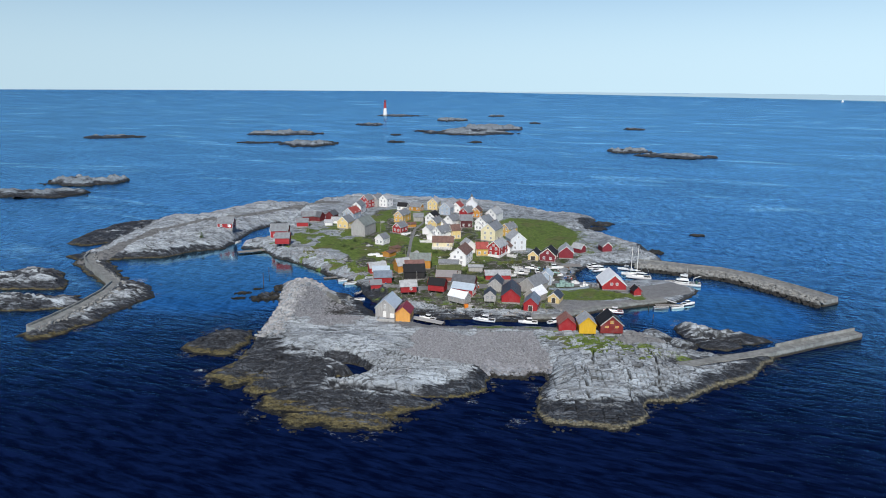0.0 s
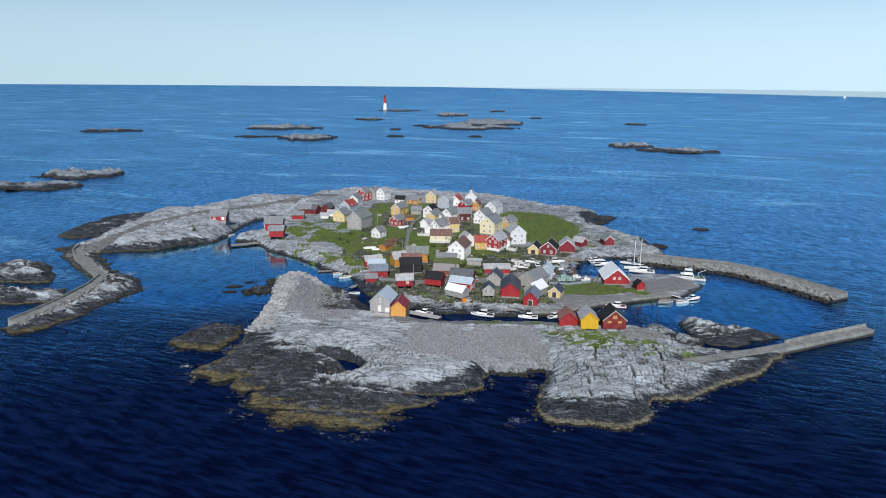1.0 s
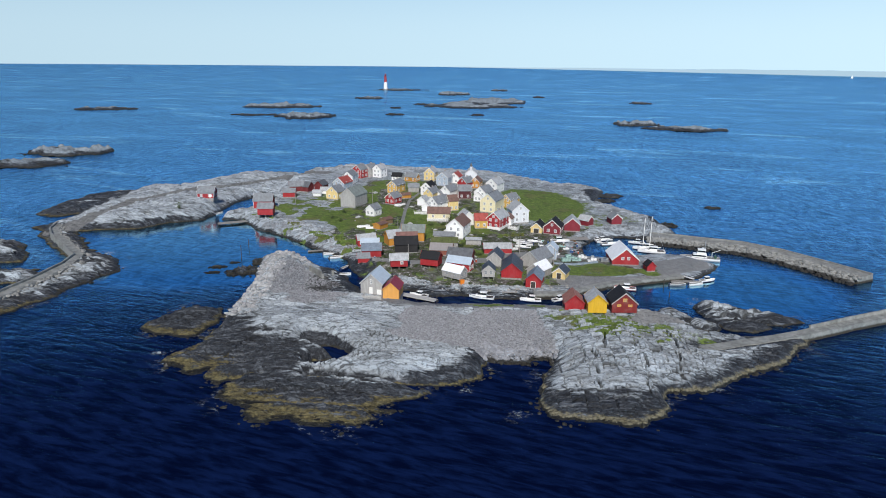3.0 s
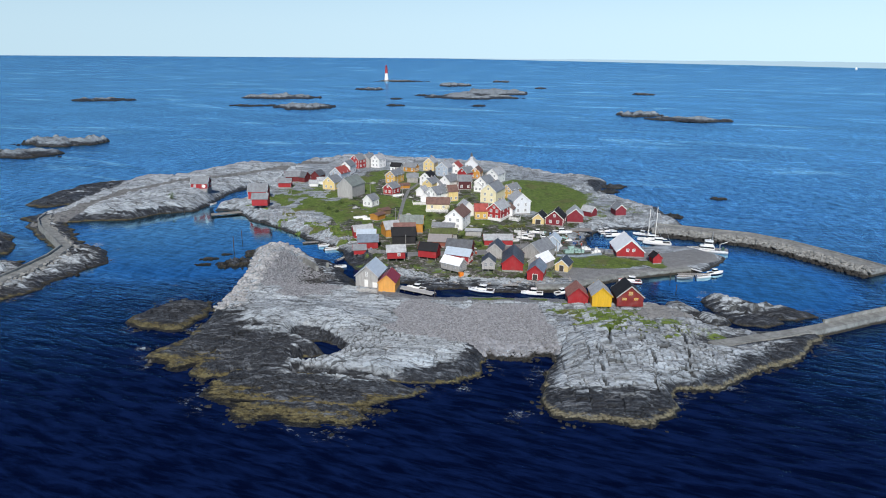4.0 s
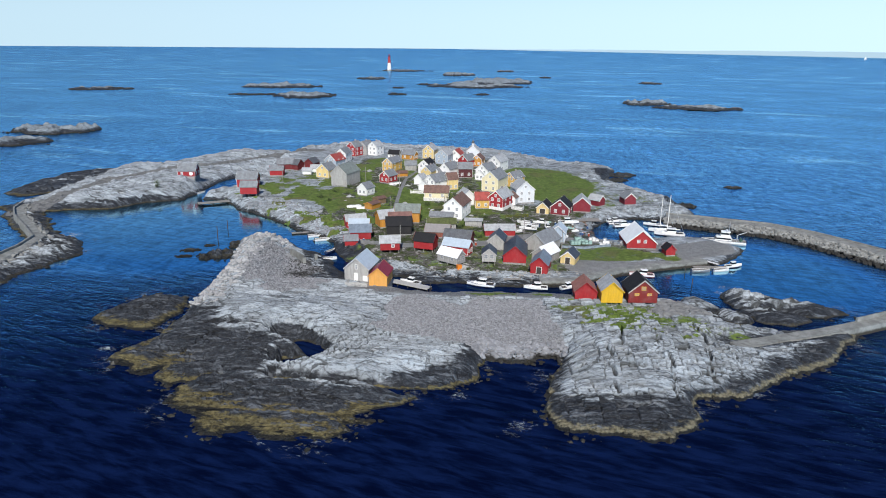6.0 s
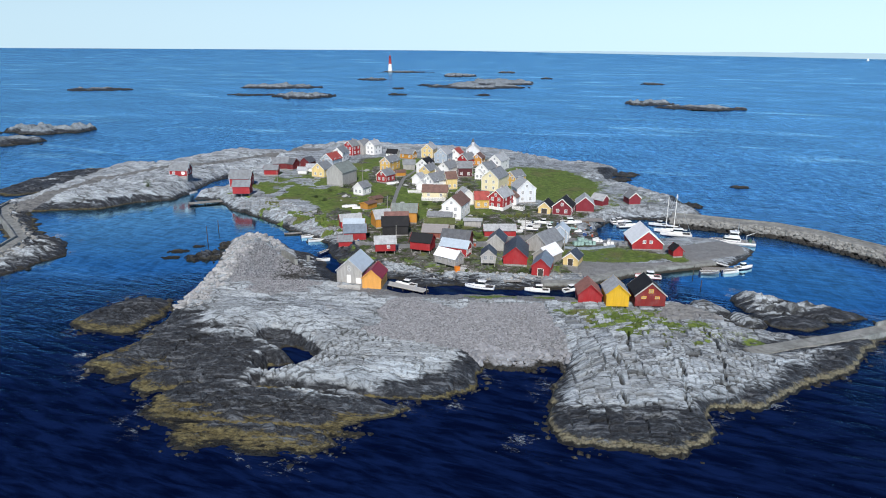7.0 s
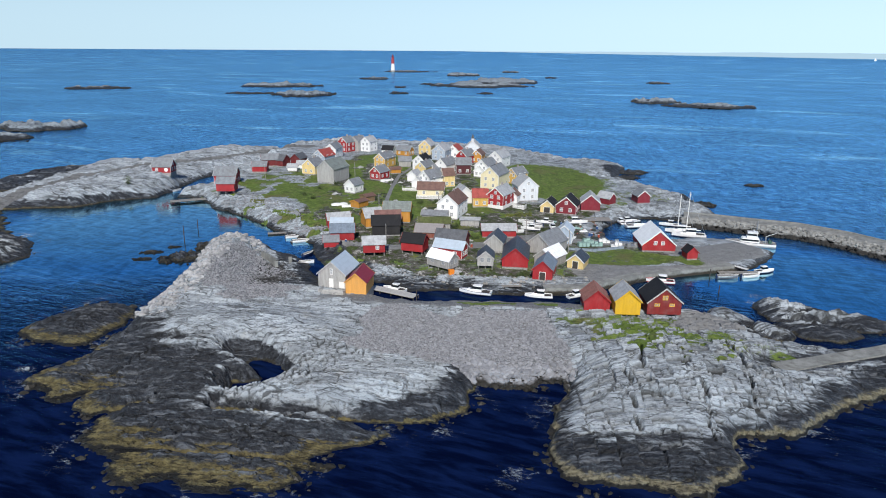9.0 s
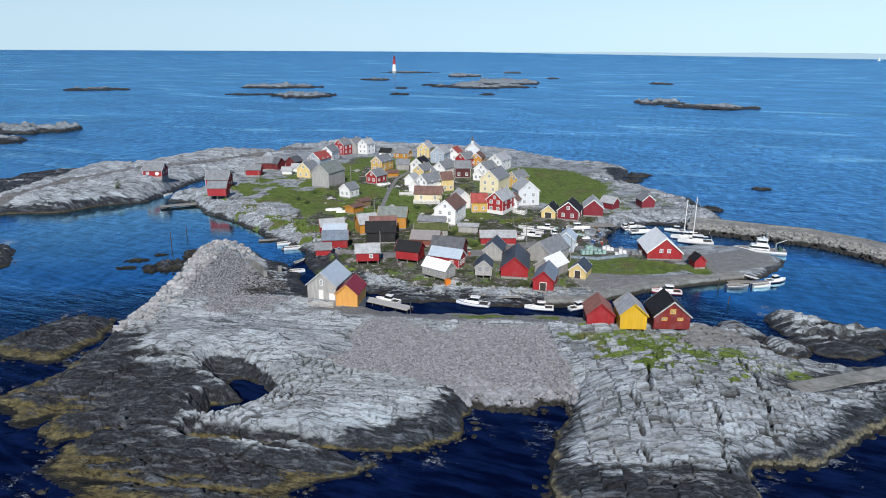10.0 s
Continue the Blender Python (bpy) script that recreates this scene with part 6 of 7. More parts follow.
def passenger_boat(x, y, turn):
    t = boat("work_boat", x, y, turn, 15, "white harbour work boat with mast and deck crane at the quay", cabin=False, beam=4.4, stripe=BOAT_BLUE)
    w = part("deckhouse", taper_box(bmesh.new(), -2.6, 3.4, 1.6, 1.5, 1.2, 2.7, 0.9, 0.2), GELCOAT, t)
    part("window_band", taper_box(bmesh.new(), -2.3, 3.1, 1.63, 1.56, 1.8, 2.35, 0.4, 0.1), GLASS, w)
    b = part("wheelhouse", taper_box(bmesh.new(), -1.8, 1.4, 1.35, 1.2, 2.7, 4.5, 0.5, 0.1), GELCOAT, t)
    part("window_band", taper_box(bmesh.new(), -1.6, 1.22, 1.36, 1.28, 3.55, 4.2, 0.28, 0.05), GLASS, b)
    part("roof", taper_box(bmesh.new(), -2.0, 1.2, 1.4, 1.35, 4.5, 4.62, 0.05, 0.05), GELCOAT, b)
    m = part("mast", tube(bmesh.new(), (-1.4, 0, 4.5), (-1.6, 0, 8.2), 0.12, 0.06), METAL, t)
    for z0, half in ((5.6, 0.9), (6.8, 0.6)):
        part("crosstree", box(bmesh.new(), -1.6, -1.4, -half, half, z0, z0 + 0.12), METAL, m)
    part("radar_bar", box(bmesh.new(), -1.0, -0.5, -0.8, 0.8, 4.9, 5.1), GELCOAT, t)
    c = part("crane_post", tube(bmesh.new(), (-4.4, 0.6, 1.1), (-4.4, 0.6, 3.6), 0.2), METAL, t)
    part("crane_arm", tube(bmesh.new(), (-4.4, 0.6, 3.5), (-7.4, -0.4, 4.6), 0.14, 0.09), METAL, c)
    for k in range(12):
        xk, side = -7 + (k // 2) * 1.1, (k % 2) * 2 - 1
        part("railing_post", tube(bmesh.new(), (xk, side * 1.85, 1.2), (xk, side * 1.85, 2.2), 0.04, None, 5), METAL, t)
    for k in range(5):
        part("tyre_fender", tube(bmesh.new(), (-5 + k * 2.2, -2.2, 0.7), (-5 + k * 2.2, -2.42, 0.7), 0.36, None, 10), WOOD_DARK, t)
    part("net_drum", tube(bmesh.new(), (-5.8, -1.0, 1.7), (-5.8, 1.0, 1.7), 0.55, None, 12), NET_GREEN, t)


NET_GREEN = plain_material("green_net_drum", (0.05, 0.11, 0.08), 0.8, 0.4, 3)
passenger_boat(91.0, 79.5, 166)


# ---------------------------------------------------------------- jetties, decks and gangways
def jetty(name, a, b, width, top, label, posts=True, boards=True, material=None):
    (ax, ay), (bx, by) = a, b
    length, turn = math.hypot(bx - ax, by - ay), math.degrees(math.atan2(by - ay, bx - ax))
    t = thing(name, pose(ax, ay, 0, rz=turn), label, "jetty")
    n = max(3, int(length / 0.45))
    mesh = None
    for k in range(n):
        x0 = length * k / n
        if mesh is None:
            ob = part("plank", box(bmesh.new(), 0, length / n - 0.05, -width / 2, width / 2, top - 0.1, top), material or WOOD_GREY, t)
            mesh = ob.data
        else:
            ob = new("plank", mesh)
            ob.parent = t
        ob.location = (x0, random.uniform(-0.05, 0.05), random.uniform(-0.015, 0.015))
    for side in (-1, 1):
        part("beam", box(bmesh.new(), 0, length, side * width * 0.36 - 0.1, side * width * 0.36 + 0.1, top - 0.4, top - 0.12), WOOD_DARK, t)
    if posts:
        for k in range(max(2, int(length / 3)) + 1):
            for side in (-1, 1):
                x = length * k / max(2, int(length / 3))
                part("post", tube(bmesh.new(), (x, side * width * 0.42, -3), (x, side * width * 0.42, top - 0.1), 0.14), WOOD_DARK, t)
    return t


jetty("jetty", (-24.5, 28.6), (-12.4, 22.8), 3.0, 0.9, "pale grey wooden jetty on posts in the channel", material=BOARD)
jetty("floating_dock", (-68.4, 78.7), (-60.5, 81.2), 1.8, 0.5, "pale floating dock beside the stony bank", False)
jetty("floating_dock", (-61.5, 75.6), (-56.5, 78.0), 1.4, 0.45, "grey floating dock with rowing boats", False)
jetty("floating_dock", (-58.0, 70.0), (-52.5, 73.6), 1.4, 0.45, "grey floating dock with rowing boats", False)
jetty("gangway", (72.5, 59.0), (79.5, 50.6), 1.1, 1.2, "narrow pale gangway down to a small dock", False, material=PLASTIC)
jetty("floating_dock", (71.0, 49.6), (82.0, 50.2), 2.0, 0.5, "grey floating dock at the foot of a gangway", False)
jetty("boathouse_deck", (24.0, 100.6), (50.0, 101.5), 5.5, 2.3, "broad weathered plank deck in front of the boathouses")
jetty("slipway", (11.4, 36.3), (11.9, 30.0), 5.0, 1.6, "grey plank slipway below a red boathouse", False)
jetty("boathouse_ramp", (-31.5, 17.5), (-22.5, 16.6), 1.8, 2.75, "plank platform in front of an orange boathouse")
jetty("rock_jetty", (-122, 121), (-108, 128.5), 4.0, 0.9, "low stone and plank landing beside red boathouses", True)


# ---------------------------------------------------------------- harbour gear, poles and shrubs
def crate_stack(x, y, turn, nx, ny, nz, colour, label):
    t = thing("crate_stack", pose(x, y, village_level(x, y).item() - 0.05, rz=turn), label, "crates", "crates on the quay")
    for i in range(nx):
        for j in range(ny):
            for k in range(random.randint(1, nz)):
                c = part("crate", taper_box(bmesh.new(), 0, 1.1, 0.42, 0.4, 0, 0.62, 0.04, 0.04), colour, t)
                c.location = (i * 1.2, j * 0.95, k * 0.64)


BLUE_TUB = plain_material("blue_plastic_drum", (0.03, 0.09, 0.25), 0.45, 0.15)
ORANGE_TUB = plain_material("orange_float", (0.38, 0.07, 0.03), 0.5, 0.15)
NET = plain_material("dark_net_heap", (0.035, 0.045, 0.04), 0.95, 0.5, 3)


def drum(x, y, colour, label):
    t = thing("drum", pose(x, y, land_at(x, y) - 0.03), label, "drum", "drums and tubs on the quay")
    bm = bmesh.new()
    for z0, z1, r in ((0, 0.1, 0.36), (0.1, 0.42, 0.34), (0.42, 0.5, 0.37), (0.5, 0.9, 0.34), (0.9, 1.0, 0.36)):
        tube(bm, (0, 0, z0), (0, 0, z1), r, None, 10)
    part("barrel", bm, colour, t)
    part("lid", tube(bmesh.new(), (0, 0, 1.0), (0, 0, 1.06), 0.3, 0.27, 10), GELCOAT, t)


def heap(x, y, size, turn, colour, label, seed):
    """A slumped pile with folds."""
    rng = np.random.RandomState(seed)
    t = thing("net_heap", pose(x, y, land_at(x, y) - 0.1, rz=turn), label, "nets", "net heaps on the quay")
    rings = []
    for k in range(9):
        s = k / 4 - 1
        w = size * math.sqrt(max(0.04, 1 - s * s)) * rng.uniform(0.8, 1.15)
        rings.append([(s * size * 1.5, w * math.cos(a) * rng.uniform(0.85, 1.1), 0.55 * w * max(0, math.sin(a)) * rng.uniform(0.75, 1.2)) for a in np.linspace(0, math.pi, 9)])
    part("folds", loft(bmesh.new(), rings), colour, t)
    for k in range(1):
        part("float", tube(bmesh.new(), (rng.uniform(-size, size), rng.uniform(-0.5, 0.5) * size, 0.4 * size), (rng.uniform(-size, size), rng.uniform(-0.4, 0.4) * size, 0.62 * size), 0.14, 0.12, 8), ORANGE_TUB, t, "orange float")


TEAL = plain_material("pale_green_net", (0.28, 0.42, 0.38), 0.9, 0.4, 2)
for k, (x, y, turn) in enumerate(((36, 71, 5), (41, 71.5, 3), (46, 70.5, -4), (38, 67.5, 6), (44, 67, 0), (49, 67.5, 4), (34, 66.5, 12))):
    crate_stack(x, y, turn, 3, 2, 2, (TEAL, PLASTIC, METAL)[k % 3], "stacked pale fish crates and nets on the quay")


for k, (x, y) in enumerate(((30, 79), (33, 82.5), (31.5, 86), (35.5, 80), (38, 84.5), (40.5, 81.5), (36.5, 88), (41.5, 87.5), (43.5, 84), (33.5, 76), (40.5, 76.5), (29, 94), (43, 92))):
    heap(x, y, random.uniform(0.8, 1.5), random.uniform(0, 180), (NET, TEAL, NET, WOOD_DARK, PLASTIC)[k % 5], "slumped heap of fishing nets and floats in the boatyard", k)
for k, (x, y) in enumerate(((29.2, 82), (34.6, 84.2), (34.9, 85.0), (39.2, 79.3), (39.9, 79.0), (42.3, 79.8), (37.8, 90.8), (31.2, 90.5), (43.3, 89.4), (27.5, 76.2), (12.5, 60.2), (13.4, 59.8), (24.8, 48.3), (0.8, 62.2), (-17.5, 57.2), (-38.5, 63.5))):
    drum(x, y, (BLUE_TUB, ORANGE_TUB, GELCOAT, BLUE_TUB)[k % 4], ("blue plastic drum standing among harbour gear", "orange plastic drum standing among harbour gear", "white plastic drum standing among harbour gear", "blue plastic drum standing among harbour gear")[k % 4])


def terrace(x, y, z, turn, length, depth, label, material):
    """A raised deck with boards, posts and a railing."""
    t = thing("terrace", pose(x, y, z, rz=turn), label, "terrace", "terraces beside houses")
    part("deck", box(bmesh.new(), -length / 2, length / 2, -depth / 2, depth / 2, 0.3, 0.45), BOARD, t)
    part("skirt", box(bmesh.new(), -length / 2 + 0.05, length / 2 - 0.05, -depth / 2 + 0.05, depth / 2 - 0.05, -1.6, 0.296), material, t)
    n = int(length / 1.2)
    for k in range(n + 1):
        px = -length / 2 + 0.06 + (length - 0.12) * k / n
        part("post", box(bmesh.new(), px - 0.05, px + 0.05, -depth / 2, -depth / 2 + 0.1, 0.45, 1.4), material, t)
    for z0 in (0.6, 0.85, 1.1, 1.38):
        part("rail", box(bmesh.new(), -length / 2, length / 2, -depth / 2 - 0.04, -depth / 2 - 0.004, z0, z0 + 0.15), material, t)
        for side in (-1, 1):
            ex = side * (length / 2)
            part("rail", box(bmesh.new(), min(ex, ex - side * 0.06), max(ex, ex - side * 0.06), -depth / 2 + 0.12, depth / 2, z0, z0 + 0.15), material, t)


terrace(-26.0, 134.0, 4.6, 8, 6.5, 4.5, "white-railed terrace beside a white house", TRIM)
terrace(-17.0, 120.4, 4.4, 0, 10.0, 2.4, "white-railed terrace along a cream house", TRIM)
terrace(17.8, 110.2, 3.7, -20, 4.5, 3.2, "white-railed terrace beside a red house", TRIM)
terrace(-38.2, 150.0, 4.7, 10, 5.0, 3.0, "white-railed terrace beside a small red cottage", TRIM)
terrace(-32.6, 19.4, 2.2, -9, 6.5, 3.6, "bleached plank landing in front of a grey boathouse", BOARD)


def pole(x, y, height, label="slim grey wooden utility pole in the village"):
    z = land_at(x, y)
    t = thing("utility_pole", pose(x, y, z), label, "pole", "utility poles")
    part("shaft", tube(bmesh.new(), (0, 0, -0.6), (0, 0, height), 0.14, 0.1), WOOD_GREY, t)
    part("cap", tube(bmesh.new(), (0, 0, height), (0, 0, height + 0.12), 0.13, 0.05), METAL, t)


for x, y, h in ((-24.6, 55.5, 8.5), (-33, 96, 7.5), (-35, 142, 7.5), (-12, 100, 7), (30, 60, 7), (-52, 150, 7.5), (18, 73, 7), (-92, 150, 6)):
    pole(x, y, h)


def mooring_post(x, y, height):
    t = thing("mooring_post", pose(x, y, -3), "dark wooden mooring post standing in the water", "post", "mooring posts")
    part("shaft", tube(bmesh.new(), (0, 0, 0), (0.1, 0.05, 3 + height), 0.16, 0.12), WOOD_DARK, t)


for x, y, h in ((-92.5, 68, 5.5), (-94.9, 84, 3.5), (-12.2, 21.8, 3.0), (-151, 121, 2.5), (-137, 126, 2.0), (67.5, 46, 2.5), (66, 34, 2.0)):
    mooring_post(x, y, h)


def shrub(x, y, size, seed, material, label):
    """Many small leaf blades on a few stems, in an uneven mound."""
    rng = np.random.RandomState(seed)
    z = land_at(x, y)
    t = thing("shrub", pose(x, y, z - 0.05), label, "shrub", "shrubs in the village")
    bm = bmesh.new()
    for k in range(7):
        a = rng.uniform(0, 6.28)
        tube(bm, (0, 0, -0.2), (size * 0.6 * math.cos(a), size * 0.6 * math.sin(a), size * rng.uniform(0.5, 0.9)), 0.06, 0.02, 5)
    part("stem", bm, WOOD_DARK, t)
    n = 900
    centre = rng.normal(0, 1, (9, 3)) * (size * 0.45, size * 0.4, size * 0.22) + (0, 0, size * 0.55)
    c = centre[rng.randint(0, 9, n)] + rng.normal(0, 1, (n, 3)) * size * 0.2
    c[:, 2] = np.maximum(c[:, 2], 0.05)
    d = rng.normal(0, 1, (n, 2, 3))
    d /= np.linalg.norm(d, axis=2, keepdims=True)
    s = rng.uniform(0.1, 0.24, (n, 1))
    co = np.stack([c, c + d[:, 0] * s, c + d[:, 0] * s * 0.5 + d[:, 1] * s * 0.7], 1).reshape(-1, 3)
    me = bpy.data.meshes.new("leaves")
    me.from_pydata(co.tolist(), [], np.arange(n * 3).reshape(-1, 3).tolist())
    me.materials.append(material)
    ob = new("leaves", me)
    ob.parent = t
    return t


for k, (x, y, size) in enumerate(((-8, 125, 2.6), (-4, 127, 2.4), (-11, 122, 2.2), (-29, 101, 1.8), (3, 94, 1.8), (-62, 116, 1.4), (-67, 121, 1.3), (-148, 139, 2.0), (-146, 134, 1.6), (7, 37.5, 1.2), (14.5, 38, 1.0), (-20, 112, 1.6), (-14, 113, 1.3), (-42, 118, 1.2), (-58, 140, 1.4), (-63, 132, 1.6), (-40, 165, 1.5), (-24, 150, 1.4), (-2, 140, 1.8), (4, 150, 1.6), (16, 128, 1.6), (-5, 82, 1.3), (-14, 78, 1.2), (2, 70, 1.1), (26, 108, 1.3))):
    shrub(x, y, size, k, LEAF, "dense dark green shrub among the houses")
for k, (x, y, size) in enumerate(((16.5, 98, 2.0), (20, 99, 1.8), (13.5, 97, 1.5))):
    shrub(x, y, size, 40 + k, PALE_LEAF, "yellow-green flowering shrub beside a red house")


# orange bin beside the grey shed on posts
bin_ = thing("orange_bin", pose(-4.2, 37.6, land_at(-4.2, 37.6) + 0.6, rz=20), "bright orange plastic tub on a plank stage", "tub")
part("tub", taper_box(bmesh.new(), -0.7, 0.7, 0.6, 0.7, 0, 1.4, -0.05, -0.05), plain_material("orange_plastic", (0.75, 0.22, 0.02), 0.5, 0.1), bin_)
part("stage", box(bmesh.new(), -1.4, 1.4, -1.2, 1.2, -0.2, -0.004), WOOD_GREY, bin_)
for sx in (-1.2, 1.2):
    for sy in (-1.0, 1.0):
        part("leg", tube(bmesh.new(), (sx, sy, -2.4), (sx, sy, -0.2), 0.1), WOOD_GREY, bin_)

# weathered concrete posts and a low wall on the stony ridge
for x, y, h in ((-54.1, 42.5, 1.5), (-51.2, 46.2, 2.0)):
    t = thing("concrete_post", pose(x, y, land_at(x, y) - 0.3, rz=20), "weathered square concrete post on the rock", "post", "concrete posts")
    part("shaft", taper_box(bmesh.new(), -0.5, 0.5, 0.5, 0.45, 0, h + 0.3, 0.06, 0.06), CONCRETE, t)
    part("cap", taper_box(bmesh.new(), -0.55, 0.55, 0.55, 0.5, h + 0.3, h + 0.45, 0.05, 0.05), CONCRETE, t)
low_wall = thing("low_wall", pose(0, 0, 0), "low broken concrete wall along the stony ridge", "wall", kind="structure")
part("wall", sweep(along([(-60.5, 49.5), (-57, 46), (-54.6, 43)], 1.2), [(-0.3, 0.5), (-0.25, 3.5), (0.25, 3.4), (0.3, 0.5)], 0.06, 8), CONCRETE, low_wall)

# church spire
spire = thing("spire", pose(-1.9, 212.8, 7 + 5 + 3.0), "small pointed wooden spire on the church ridge", "spire")
part("turret", box(bmesh.new(), -0.6, 0.6, -0.6, 0.6, -0.6, 1.2), WALL["palewhite"], spire)
part("spire_roof", tube(bmesh.new(), (0, 0, 1.2), (0, 0, 3.6), 0.95, 0.03, 4), ROOF["darkgrey"], spire)

# satellite dish on the lone red boathouse
dish = thing("satellite_dish", pose(-135.0, 147.0, 8.9), "round white satellite dish on a red wall", "dish")
part("bowl", tube(bmesh.new(), (0, -0.5, 0.1), (0, -0.25, 0), 0.8, 0.4, 20), GELCOAT, dish)
part("arm", tube(bmesh.new(), (0, -0.3, 0), (0, 1.6, -0.2), 0.06, None, 6), METAL, dish)

# white-covered stores on the grass
for x, y, w, l, turn in ((-50, 108, 2.4, 6, 20), (-46, 105.5, 2.0, 5, 10), (-38.5, 148, 2.0, 4, 30), (-36.5, 150, 1.6, 3.5, 60)):
    t = thing("covered_store", pose(x, y, land_at(x, y) - 0.1, rz=turn), "low goods stack under a pale sheet on grass", "covered goods")
    part("cover", loft(bmesh.new(), [[(sx * l / 2, w / 2 * cc * k, 0.9 * k * zz) for cc, zz in ((1, 0), (0.8, 0.7), (0.3, 1), (-0.3, 1), (-0.8, 0.75), (-1, 0))]
                                     for sx, k in ((-1, 0.75), (-0.6, 1.0), (0.1, 0.9), (0.6, 1.05), (1, 0.7))]), PLASTIC, t)


# ---------------------------------------------------------------- foam, far coast, far sail
COASTS = ((SHORE_ROCK, 18, 80), (FRONT_ISLET, 0, 11), (CAUSEWAY_ROCK, 3, 9), (EAST_ROCKS[2], 0, 5))


def seaward(outline, first, last, spacing):
    """Places along a coast, each with the direction out to sea."""
    line = along(outline[first:last + 1], spacing)
    out = []
    for k in range(1, len(line) - 1):
        (ax, ay), (bx, by) = line[k - 1], line[k + 1]
        d = max(math.hypot(bx - ax, by - ay), 0.1)
        nx, ny = (by - ay) / d, -(bx - ax) / d
        if inside_by(np.array([line[k][0] + nx * 2]), np.array([line[k][1] + ny * 2]), outline)[0] > 0:
            nx, ny = -nx, -ny
        out.append((line[k][0], line[k][1], nx, ny))
    return out


def foam():
    """Thin broken foam washing along the rocks; its lace of gaps comes from noise."""
    n = Nodes("sea_foam")
    lace = n.noise(0.8, 7, 0.75, (0.8, 1.4, 1), 0.3, warp=1.2)
    churned = n.between(n.mask("thick"), 0.9, 1.8)
    where = n.math("MAXIMUM", n.between(n.noise(0.09, 4, 0.6), 0.42, 0.66), churned)
    amount = n.math("ADD", lace, n.math("MULTIPLY", n.math("MULTIPLY", n.mask("thick"), where), 0.30))
    cover = n.math("MULTIPLY", n.between(amount, 0.68, 0.90), n.math("ADD", 0.5, n.math("MULTIPLY", churned, 0.4)))
    cover = n.math("MULTIPLY", cover, n.between(n.mask("thick"), 0.02, 0.4))
    white, clear, both = n.add("ShaderNodeBsdfDiffuse"), n.add("ShaderNodeBsdfTransparent"), n.add("ShaderNodeMixShader")
    white.inputs["Color"].default_value = (0.5, 0.58, 0.64, 1)
    n.put(both.inputs[0], cover)
    n.tree.links.new(clear.outputs[0], both.inputs[1])
    n.tree.links.new(white.outputs[0], both.inputs[2])
    n.tree.links.new(both.outputs[0], n.tree.nodes["Material Output"].inputs["Surface"])
    rng = random.Random(11)
    verts, faces, thick = [], [], []
    for k, (outline, first, last) in enumerate(COASTS):
        row = None
        for x, y, nx, ny in seaward(outline, first, last, 2.5):
            wide = rng.uniform(0.7, 1.3)
            base = len(verts)
            for o, a in ((-3.0, 0.5), (0.5, 0.9), (3.0, 0.8), (6.0, 0.35), (9.5, 0.0)):
                verts.append((x + nx * o * wide, y + ny * o * wide, 0.06 + 0.005 * k))
                thick.append(a)
            if row is not None:
                for i in range(4):
                    faces.append((row + i, row + i + 1, base + i + 1, base + i))
            row = base
    for cx, cy, rx, ry, churn in ((-97, 27, 6, 3, 1), (-97, 65, 5, 3, 1), (-85, -20, 7, 4, 1.45), (-85.5, -10.8, 5.5, 3, 1.4), (-76, -32, 6, 4, 1.2), (10, -46.5, 6, 5, 1.2), (7, -51, 7, 5, 1.1), (27, -52.5, 14, 4, 1.15),
                                  (-48, -53, 8, 4, 1.3), (76, -33, 7, 3, 1), (88, -22, 6, 3, 1), (50, -42, 6, 3, 1)):
        base = len(verts)
        verts.append((cx, cy, 0.09))
        thick.append(churn)
        for j in range(24):
            r = rng.uniform(0.8, 1.1)
            verts.append((cx + rx * r * math.cos(j * math.pi / 12), cy + ry * r * math.sin(j * math.pi / 12), 0.09))
            thick.append(0.0)
        faces += [(base, base + 1 + j, base + 1 + (j + 1) % 24) for j in range(24)]
    me = bpy.data.meshes.new("sea_foam")
    me.from_pydata(verts, [], faces)
    me.attributes.new("thick", "FLOAT", "POINT").data.foreach_set("value", np.array(thick, np.float32))
    me.materials.append(n.mat)
    tagged(new("sea_foam", me), "thin white foam lace on dark water near the rocks", "foam", kind="stuff")


foam()

# low weedy rocks awash along the coast
rng = np.random.RandomState(21)
places = []
for outline, first, last in COASTS:
    for x, y, nx, ny in seaward(outline, first, last, 0.3):
        if value_noise(np.array([x / 7]), np.array([y / 7]), 131)[0] > 0.42:
            o = rng.normal(-0.6, 1.3)
            places.append((x + nx * o + rng.normal(0, 0.7), y + ny * o + rng.normal(0, 0.7), rng.uniform(-0.55, 0.0), 0.25 + 0.75 * rng.uniform() ** 2))
stones(places, WEEDY, "shore_rocks", "dark weedy rocks awash at the waterline", 9)

# pale outcrops in the grass and between the houses
outcrop = scatter(420, -25, 120, 70, 95, 0.5, 2.2, 23, lambda x, y, h, m: (inside_by(x, y, VILLAGE) > 6) & (cloud(x / 16, y / 16, 3, 133) > 0.02) & (x < 25) & (m["gravel"] < 0.3))
outcrop[:, 2] -= 0.5 * outcrop[:, 3]
stones(outcrop, OUTCROP, "rock_outcrops", "pale low rock outcrops in the village grass", 11)


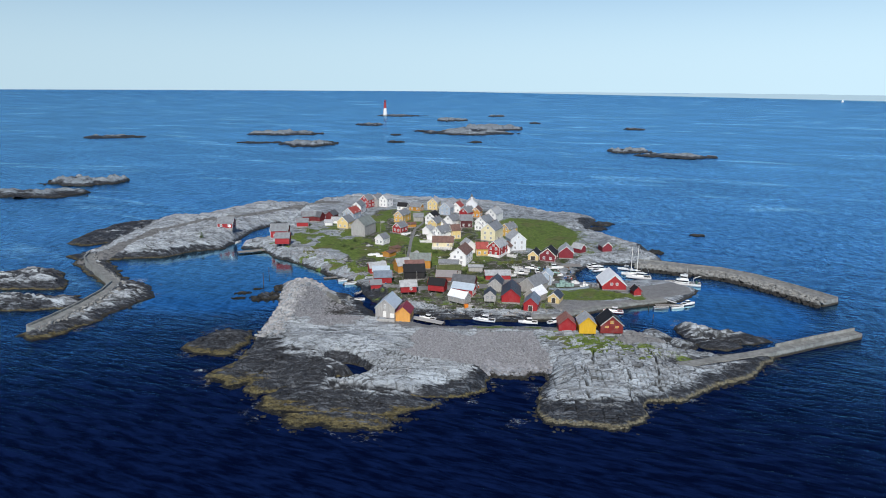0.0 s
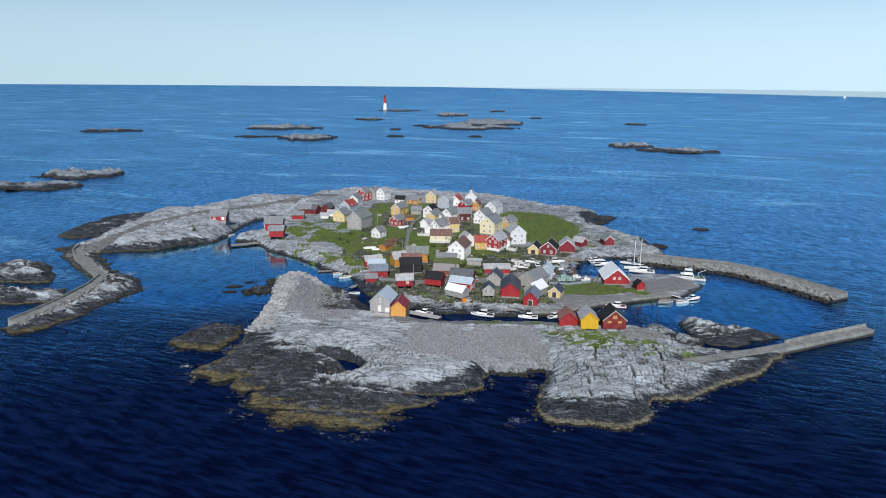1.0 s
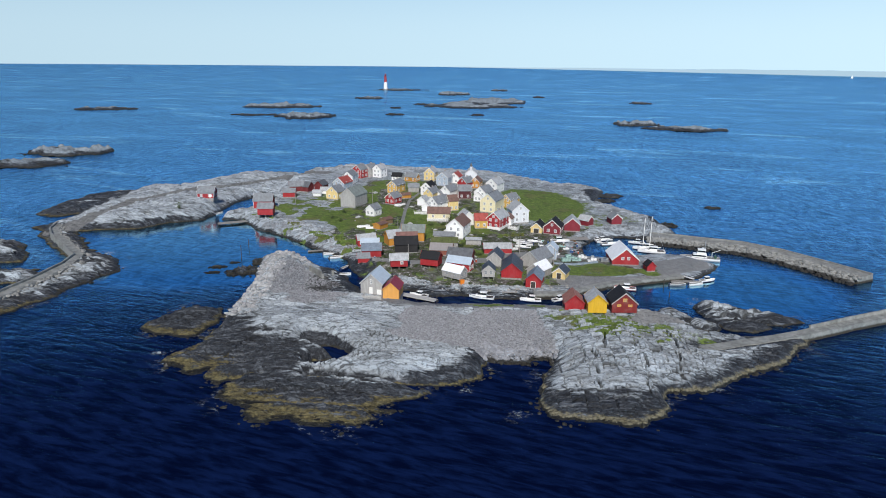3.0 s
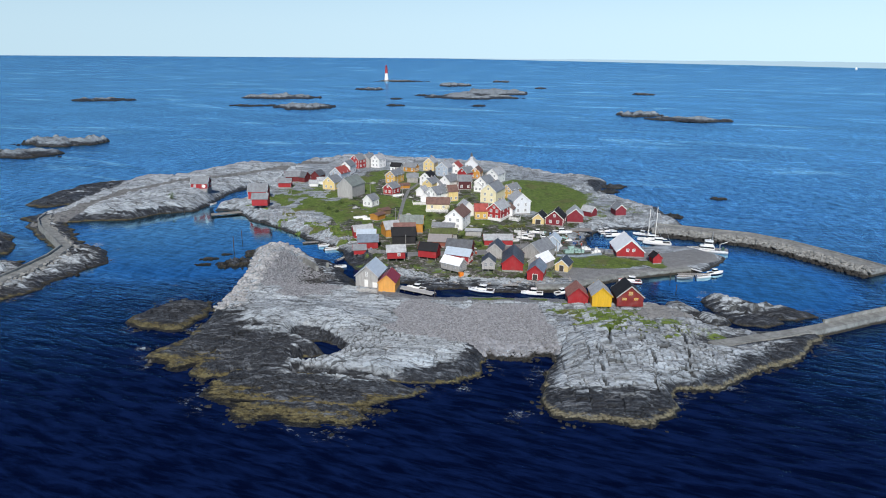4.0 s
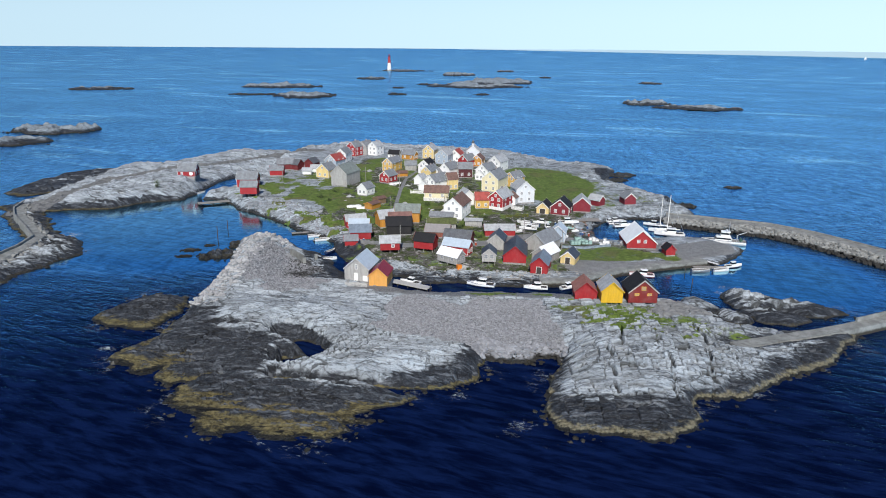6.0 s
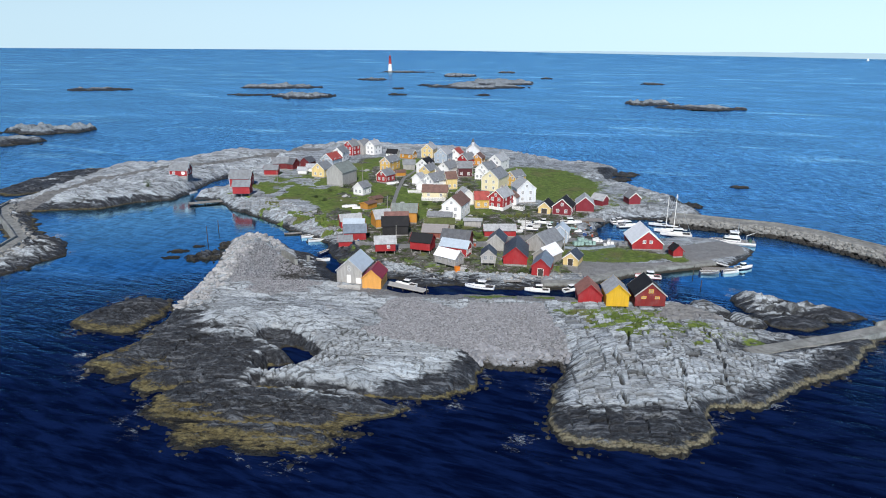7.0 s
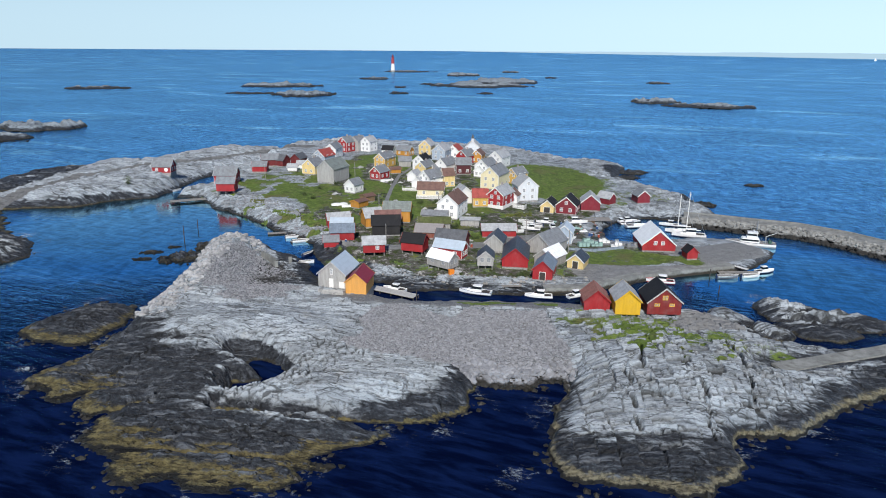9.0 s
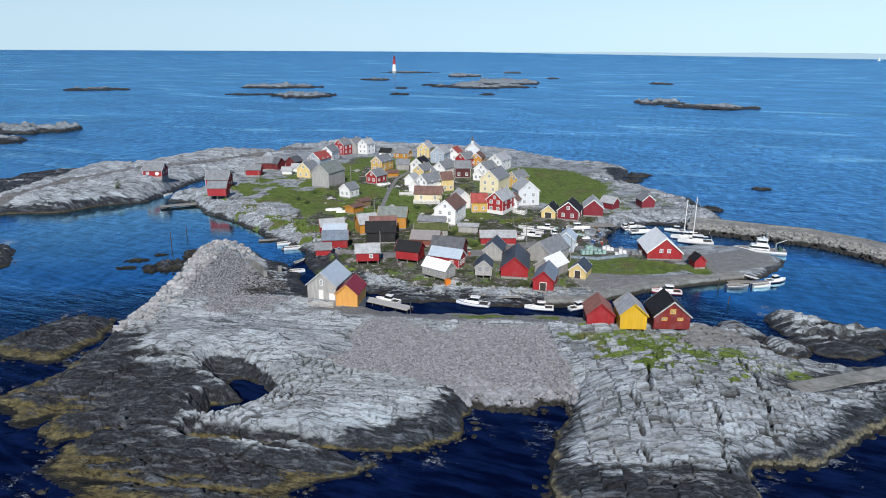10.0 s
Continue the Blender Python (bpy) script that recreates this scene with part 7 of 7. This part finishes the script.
def far_coast():
    """A pale line of low land on the horizon, its haze painted in as a glow."""
    rng = np.random.RandomState(3)
    n = Nodes("far_haze_glow")
    # emission stands in for distance haze; the land gives off no light
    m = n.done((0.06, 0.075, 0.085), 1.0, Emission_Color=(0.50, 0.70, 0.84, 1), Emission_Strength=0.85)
    verts, faces = [], []
    angles = np.linspace(radians(92), radians(48), 160)
    reach = np.interp(np.arange(160), (0, 60, 159), (4880, 4500, 3900))
    rise = 1 + 6 * cloud(np.linspace(0, 14, 160), np.zeros(160), 4, 77) + np.linspace(-1, 5, 160)
    for a, r, d in zip(angles, rise, reach):
        foot = 48 * (max(d - 2300, 0) / 2600) ** 2
        for z in (foot - 0.5, 66 - 18 * d / 4900 + max(r, 0.5)):
            verts.append((d * math.cos(a), -160 + d * math.sin(a), z))
    for k in range(159):
        faces.append((2 * k, 2 * k + 2, 2 * k + 3, 2 * k + 1))
    me = bpy.data.meshes.new("backdrop")
    me.from_pydata(verts, [], faces)
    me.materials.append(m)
    tagged(new("backdrop", me), "pale hazy low coast along the horizon", "coast", kind="structure")


far_coast()


for x, y, rx, ry, h in ((-97, 49, 3.2, 2.0, 0.8), (-97.5, 56, 3.6, 2.4, 0.8), (-93, 62, 2.5, 1.5, 0.6), (-85.5, 51, 6.5, 8, 2.1), (-82, 63, 6, 5.5, 1.7), (80, 210, 8, 9, 2.0), (75, 196, 6, 8, 1.8), (95, 138, 5, 7, 1.6)):
    skerry(x, y, rx, ry, 10, h, int(abs(x * 3 + y)))
quay = thing("quay_wall", pose(0, 0, 0), "low concrete quay edge along the harbour road", "quay", kind="structure")
part("wall", sweep(along([(20, 30.0), (30, 31.0), (46, 41.5), (63, 48.3), (76, 53.0)], 3.0), [(-1.1, -3), (-1.0, 1.75), (1.2, 1.9), (1.2, -3)], 0.06, 4), CONCRETE, quay)


retaining = thing("retaining_wall", pose(0, 0, 0), "blue-grey concrete retaining wall beside the boat basin", "wall", kind="structure")
part("wall", sweep(along([(30.5, 63.0), (38, 62.2), (47.5, 66.0)], 2.0), [(-0.5, -1), (-0.45, 2.6), (0.3, 2.6), (0.3, -1)], 0.03, 6), plain_material("blue_grey_concrete", (0.23, 0.28, 0.33), 0.85, 0.35), retaining)
plank_wall = thing("quay_front", pose(0, 0, 0), "brown timber quay front below the boathouses", "quay", kind="structure")
part("wall", sweep(along([(17, 96.3), (30, 97.2), (44, 98.2)], 2.0), [(-0.3, -1), (-0.3, 2.2), (0.3, 2.2), (0.3, -1)], 0.05, 6), plain_material("brown_timber", (0.12, 0.075, 0.045), 0.85, 0.4, 2), plank_wall)


def far_sail(x, y, z):
    t = thing("sailing_boat", pose(x, y, z), "distant white sailing boat under sail", "boat")
    part("hull", loft(bmesh.new(), hull_rings(14, 4, 1.3)), GELCOAT, t)
    bm = bmesh.new()
    for x0, x1, top in ((-6, 0.5, 17), (0.9, 6.5, 15)):
        a, b, c = bm.verts.new((x0, 0.3, 2)), bm.verts.new((x1, 0, 2)), bm.verts.new((0.6, 0, top))
        d, e, f = bm.verts.new((x0, 0.42, 2)), bm.verts.new((x1, 0.12, 2)), bm.verts.new((0.6, 0.12, top))
        for face in ((a, b, c), (f, e, d), (a, d, e, b), (b, e, f, c), (c, f, d, a)):
            bm.faces.new(face)
    part("sail", bm, TRIM, t, "white sails")
    part("mast", tube(bmesh.new(), (0.6, 0, 1), (0.6, 0, 17.5), 0.15), METAL, t)


far_sail(1890, 3300, 18.6)
